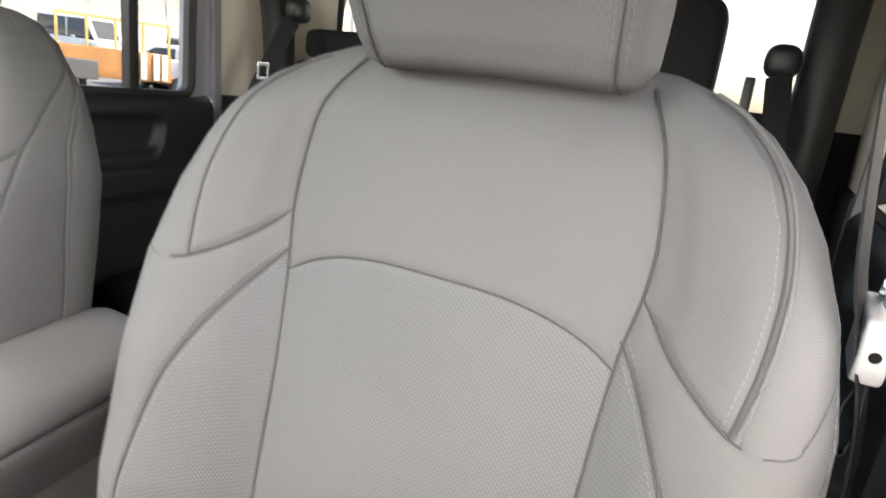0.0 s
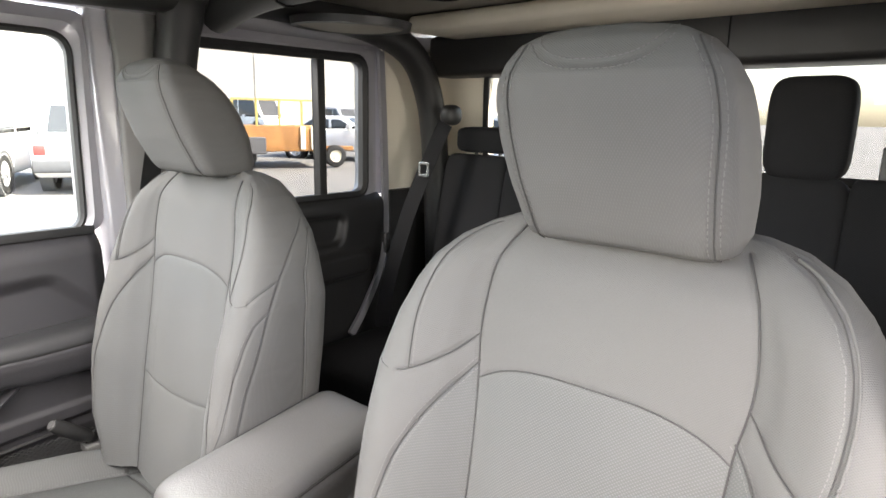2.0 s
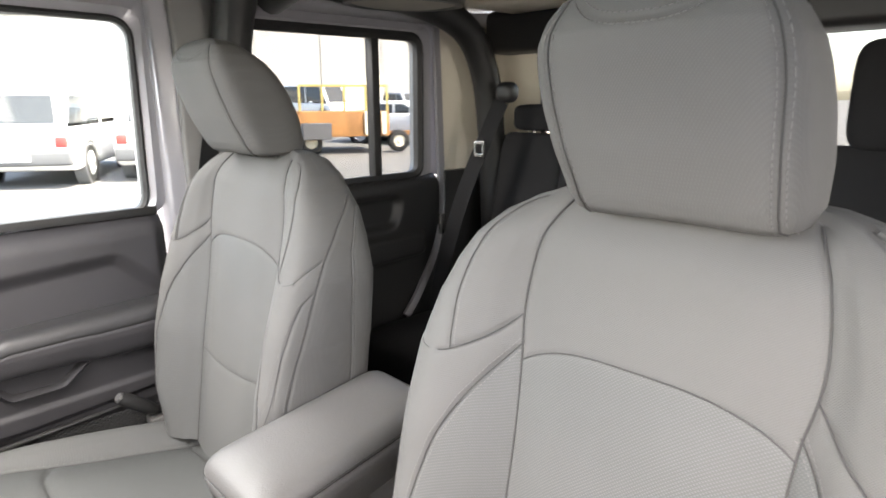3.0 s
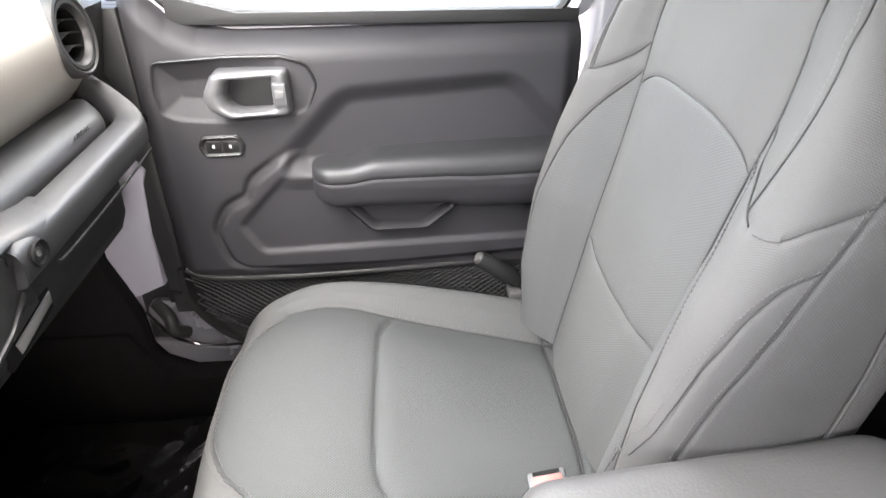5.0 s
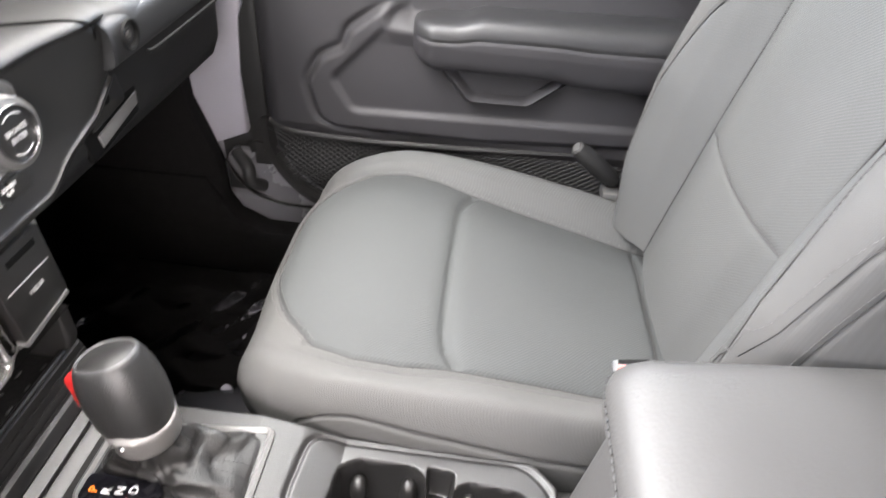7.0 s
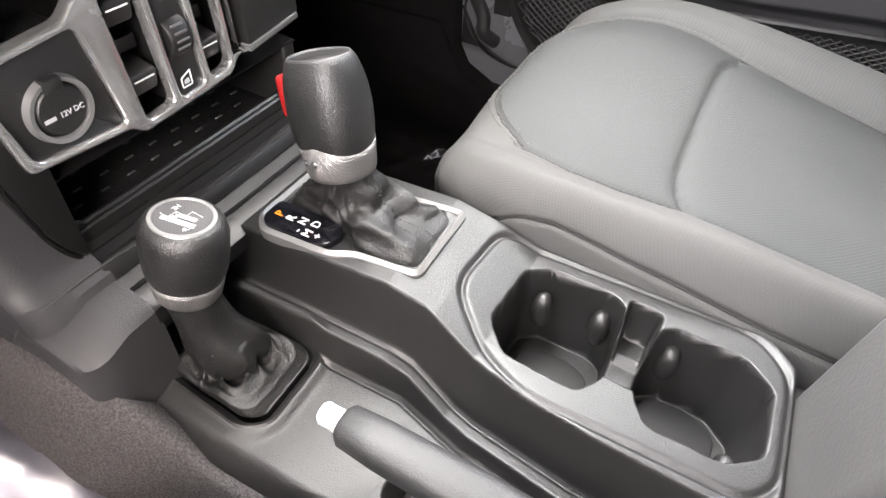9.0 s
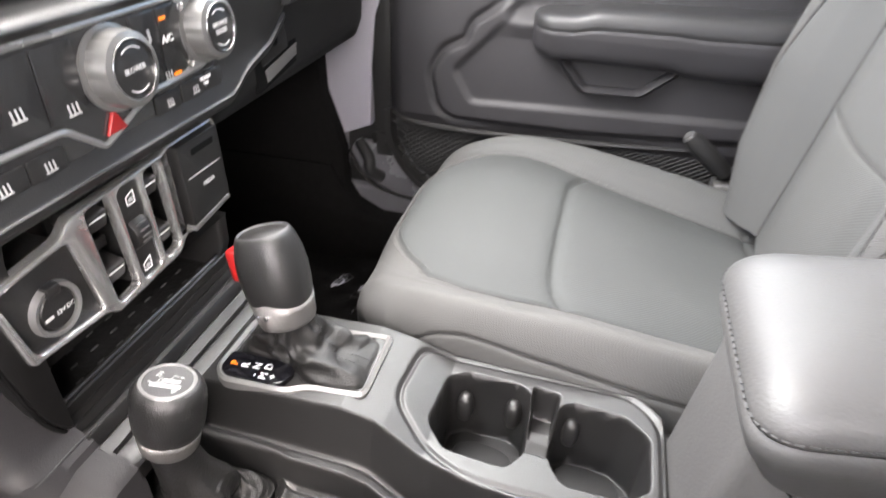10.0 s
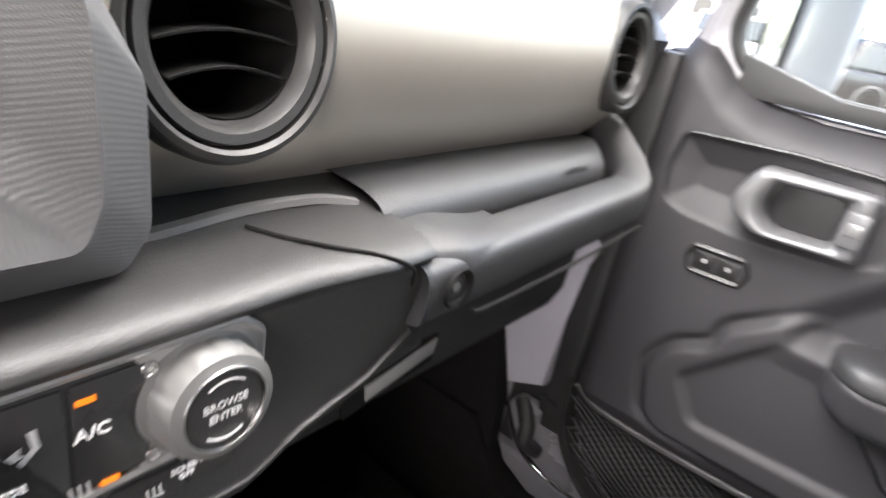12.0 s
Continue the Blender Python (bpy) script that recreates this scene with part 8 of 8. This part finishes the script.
def parked_car(name, label, paint, kind, m, group="parked cars"):
    """A car that looks along -x of its own frame: front at negative x."""
    t = thing(name, label, "car", group)
    L, W, Hh = {"suv": (4.6, 1.86, 1.75), "sedan": (4.6, 1.80, 1.45), "truck": (5.4, 1.95, 1.85), "van": (5.2, 1.98, 2.2)}[kind]
    h = L / 2
    low = [(-h, 0.45), (-h + 0.05, 0.75), (-h + 0.25, 0.95), (-h + 1.35, 1.05), (h - 0.15, 1.08 if kind != "sedan" else 1.0), (h, 0.95), (h, 0.45), (h - 0.2, 0.30), (-h + 0.2, 0.30)]
    part("body", prism(rounded(low, 0.12), -W / 2, W / 2, "y", 0.09, 3), paint, t)
    if kind == "suv":
        cab = [(-h + 1.25, 1.0), (-h + 1.95, Hh - 0.05), (h - 0.45, Hh), (h - 0.12, 1.02)]
    elif kind == "sedan":
        cab = [(-h + 1.25, 1.0), (-h + 2.0, Hh), (h - 1.5, Hh), (h - 0.75, 0.98)]
    elif kind == "truck":
        cab = [(-h + 1.3, 1.02), (-h + 1.9, Hh), (h - 1.9, Hh), (h - 1.75, 1.02)]
    else:
        cab = [(-h + 0.5, 1.0), (-h + 1.2, Hh - 0.05), (h - 0.1, Hh), (h - 0.05, 1.0)]
    part("cabin", prism(rounded(cab, 0.14), -W / 2 + 0.12, W / 2 - 0.12, "y", 0.10, 3), paint, t)
    ins = inset(rounded(cab, 0.14), 0.12)
    for s in (-1, 1):
        y = s * (W / 2 - 0.118)
        ww = part("side_window", prism(ins, y - 0.012, y + 0.012, "y", 0.004), M_CARGLASS, t)
        part("window_post", box(0.05, 0.15, y - 0.016, y + 0.016, 1.05, Hh - 0.10, 0.004), paint, ww)
    def pane(p, q, name):
        p, q = Vector((p[0], 0, p[1])), Vector((q[0], 0, q[1]))
        d = (q - p).normalized()
        n = Vector((-d.z, 0, d.x))
        if n.x * (p.x) < 0:
            n = -n
        a, b = p + d * 0.14 + n * 0.012, q - d * 0.14 + n * 0.012
        w = W / 2 - 0.28
        bm = bmesh.new()
        vs = [bm.verts.new(v) for v in (a + Vector((0, -w, 0)), a + Vector((0, w, 0)), b + Vector((0, w - 0.06, 0)), b + Vector((0, -w + 0.06, 0)))]
        f = bm.faces.new(vs)
        r = bmesh.ops.extrude_face_region(bm, geom=[f])
        for v in r["geom"]:
            if isinstance(v, bmesh.types.BMVert):
                v.co -= n * 0.03
        part(name, bm, M_CARGLASS, t, "", True)
    pane(cab[0], cab[1], "windscreen")
    pane(cab[3], cab[2], "rear_window")
    part("rear_bumper", box(h - 0.16, h + 0.06, -W / 2 + 0.03, W / 2 - 0.03, 0.42, 0.68, 0.05, 3), M_TRIMGREY if kind in ("suv", "truck") else paint, t)
    part("front_bumper", box(-h - 0.06, -h + 0.16, -W / 2 + 0.03, W / 2 - 0.03, 0.40, 0.66, 0.05, 3), M_TRIMGREY if kind in ("suv", "truck") else paint, t)
    part("number_plate", box(h + 0.045, h + 0.07, -0.26, 0.26, 0.50, 0.62, 0.005), M_WHITE, t)
    for s in (-1, 1):
        part("tail_lamp", box(h - 0.06, h + 0.02, s * (W / 2 - 0.17) - 0.10, s * (W / 2 - 0.17) + 0.10, 0.74, 0.92, 0.02), M_LAMP, t)
        part("headlamp", box(-h - 0.01, -h + 0.12, s * (W / 2 - 0.28) - 0.17, s * (W / 2 - 0.28) + 0.17, 0.70, 0.86, 0.03), M_HEAD, t)
        part("door_mirror", box(-0.75, -0.58, s * (W / 2 + 0.08) - 0.09, s * (W / 2 + 0.08) + 0.09, 1.02, 1.17, 0.03), paint, t)
        for x in (-h + 0.9, h - 0.95):
            R = 0.37 if kind != "sedan" else 0.33
            wm = Matrix.Translation((x, s * (W / 2 - 0.10), R)) @ Matrix.Rotation(radians(-90 * s), 4, "X")
            part("arch", lathe([(R + 0.01, -0.10), (R + 0.07, -0.10), (R + 0.07, 0.115), (R + 0.01, 0.115)], wm, 32), M_TRIMGREY if kind in ("suv", "truck") else M_DARK, t)
            w = part("wheel", lathe([(0.22, 0.06), (0.23, 0.10), (R - 0.03, 0.11), (R, 0.07), (R, -0.09), (R - 0.04, -0.11)], wm, 40), M_RUBBER, t)
            rim = part("rim", lathe([(0.0, 0.07), (0.05, 0.075), (0.06, 0.05), (0.19, 0.06), (0.225, 0.10), (0.235, 0.08), (0.235, -0.05)], wm, 40), M_WHEEL, w)
            bm = bmesh.new()
            for k in range(5):
                box(-0.03, 0.03, 0.04, 0.215, 0.055, 0.095, 0.01, 1, wm @ Matrix.Rotation(k * math.tau / 5, 4, "Z"), bm)
            part("spokes", bm, M_WHEEL, rim)
    t.matrix_world = m
    return t


G = GROUND
parked_car("parked_suv", "white sport utility vehicle parked on the lot", P_WHITE, "suv", pose(-14.2, 3.25, GZ(-14.2), 0, 1.0, -30))
parked_car("parked_suv", "white sport utility vehicle with grey bumper in the near row", P_WHITE, "suv", pose(-13.7, 5.62, GZ(-13.7), 0, 1.0, -30))
parked_car("parked_sedan", "silver grey sedan parked beside a white vehicle", P_GREY, "sedan", pose(-17.3, 1.75, GZ(-17.3), 0, 1.0, 142))
parked_car("parked_suv", "dark sport utility vehicle parked on the lot", P_BLACK, "suv", pose(-19.0, -0.7, GZ(-19.0), 0, 1.0, -48))
parked_car("parked_truck", "white pickup truck parked on the lot", P_WHITE, "truck", pose(-23.5, -6.2, GZ(-23.5), 0, 1.0, -40))
parked_car("parked_truck", "white pickup truck facing the lot", P_WHITE, "truck", pose(-26, -11.5, GZ(-26), 0, 0, 150))
parked_car("parked_sedan", "white sedan behind the rusty trailer", P_WHITE, "sedan", pose(-15.9, 14.1, GZ(-15.9), 0, 0, 205))
parked_car("parked_sedan", "white sedan in a far row", P_WHITE, "sedan", pose(-24, 24.0, GZ(-24), 0, 0, 160))
parked_car("parked_suv", "white vehicle in a far row", P_WHITE, "suv", pose(-18.5, 21.0, GZ(-18.5), 0, 0, 215))
parked_car("parked_suv", "grey vehicle in a far row", P_GREY, "suv", pose(-31, 27.0, GZ(-31), 0, 0, 170))
parked_car("parked_van", "white van in front of the grey building", P_WHITE, "van", pose(-34, 22.0, GZ(-34), 0, 0, 185))
parked_car("parked_van", "yellow van behind the cab", P_YELLOW, "van", pose(-11.5, 24.0, GZ(-11.5), 0, 0, 230))
parked_car("parked_sedan", "white sedan behind the cab", P_WHITE, "sedan", pose(4.0, 17.0, GZ(4.0), 0, 0, 250))
parked_car("parked_sedan", "grey sedan behind the cab", P_GREY, "sedan", pose(8.5, 21.0, GZ(8.5), 0, 0, 260))
parked_car("parked_suv", "white vehicle seen in the mirror", P_WHITE, "suv", pose(-4.5, 9.5, GZ(-4.5), 0, 0, 180))

# rusty trailer
M_RUST = mat("rusty_orange_steel", (0.36, 0.17, 0.06), 0.8, var=0.5, var_scale=2.2, grain=0.3, grain_scale=40)
M_YRAIL = mat("yellow_painted_steel", (0.46, 0.36, 0.12), 0.6, var=0.2)
trl = thing("trailer", "rusty orange flat trailer with a yellow rail", "trailer")
TM_ = pose(-14.9, 10.6, GZ(-14.9) - 0.08, 0, 0, 68)
part("deck_side", box(-1.30, 1.30, -1.0, 1.0, 0.55, 1.25, 0.03, 2, TM_), M_RUST, trl)
for x in (-1.24, -0.62, 0.0, 0.62, 1.24):
    part("rail_post", box(x - 0.03, x + 0.03, -1.0, -0.94, 1.25, 1.95, 0.005, 1, TM_), M_YRAIL, trl)
part("top_rail", box(-1.27, 1.27, -1.0, -0.94, 1.92, 1.98, 0.005, 1, TM_), M_YRAIL, trl)
for x in (0.55, 0.85, 1.05):
    part("pale_post", box(x, x + 0.14, -1.06, -1.0, 0.6, 1.25, 0.01, 1, TM_), M_HARDTOP, trl)
part("tool_box", box(-1.25, -0.45, -1.3, -1.02, 0.5, 0.95, 0.02, 1, TM_), M_TRIMGREY, trl)
for x in (-0.95, 1.62):
    w = part("wheel", lathe([(0.17, 0.08), (0.19, 0.10), (0.29, 0.09), (0.32, 0.05), (0.32, -0.1)], TM_ @ Matrix.Translation((x, -0.80, 0.40)) @ Matrix.Rotation(radians(90), 4, "X"), 32), M_RUBBER, trl)
    part("hub", lathe([(0.0, 0.09), (0.06, 0.09), (0.08, 0.05), (0.16, 0.05), (0.18, 0.09)], TM_ @ Matrix.Translation((x, -0.80, 0.40)) @ Matrix.Rotation(radians(90), 4, "X"), 24), M_HARDTOP, w, "pale painted hub")
part("drawbar", box(1.28, 2.2, -0.75, -0.60, 0.55, 0.68, 0.02, 1, TM_), M_RUST, trl)

# grey building
M_CLAD = mat("pale_grey_cladding", (0.50, 0.475, 0.44), 0.7, var=0.06, var_scale=0.5)
bld = thing("warehouse", "long pale grey clad warehouse beyond the lot", "building")
BM_ = pose(-52, 34, G, 0, 0, 62)
part("wall", box(-34, 34, 0, 14, 0, 9.0, 0.05, 1, BM_), M_CLAD, bld)
part("roof_edge", box(-34.3, 34.3, -0.3, 14.3, 8.9, 9.4, 0.05, 1, BM_), M_TRIMGREY, bld)
for x in range(-30, 31, 6):
    part("wall_rib", box(x - 0.08, x + 0.08, -0.08, 0.05, 0, 8.9, 0.01, 1, BM_), M_CLAD, bld)
for x in (-20, -8, 4, 16):
    part("loading_door", box(x - 2, x + 2, -0.05, 0.02, 0, 4.2, 0.01, 1, BM_), M_HARDTOP, bld)
bld2 = thing("office_building", "low white office building with dark windows far across the lot", "building")
BM2 = pose(-75, -8, G, 0, 0, 90)
part("wall", box(-30, 22, 0, 12, 0, 6.0, 0.05, 1, BM2), P_WHITE, bld2)
for x in range(-26, 20, 5):
    wv = part("window", box(x - 1.2, x + 1.2, -0.06, 0.02, 3.2, 4.8, 0.02, 1, BM2), M_CARGLASS, bld2)
    part("window_frame", ring([(x - 1.3, 3.1), (x + 1.3, 3.1), (x + 1.3, 4.9), (x - 1.3, 4.9)], [(x - 1.2, 3.2), (x + 1.2, 3.2), (x + 1.2, 4.8), (x - 1.2, 4.8)], 0.02, -0.1, "y", m=BM2), P_WHITE, wv)
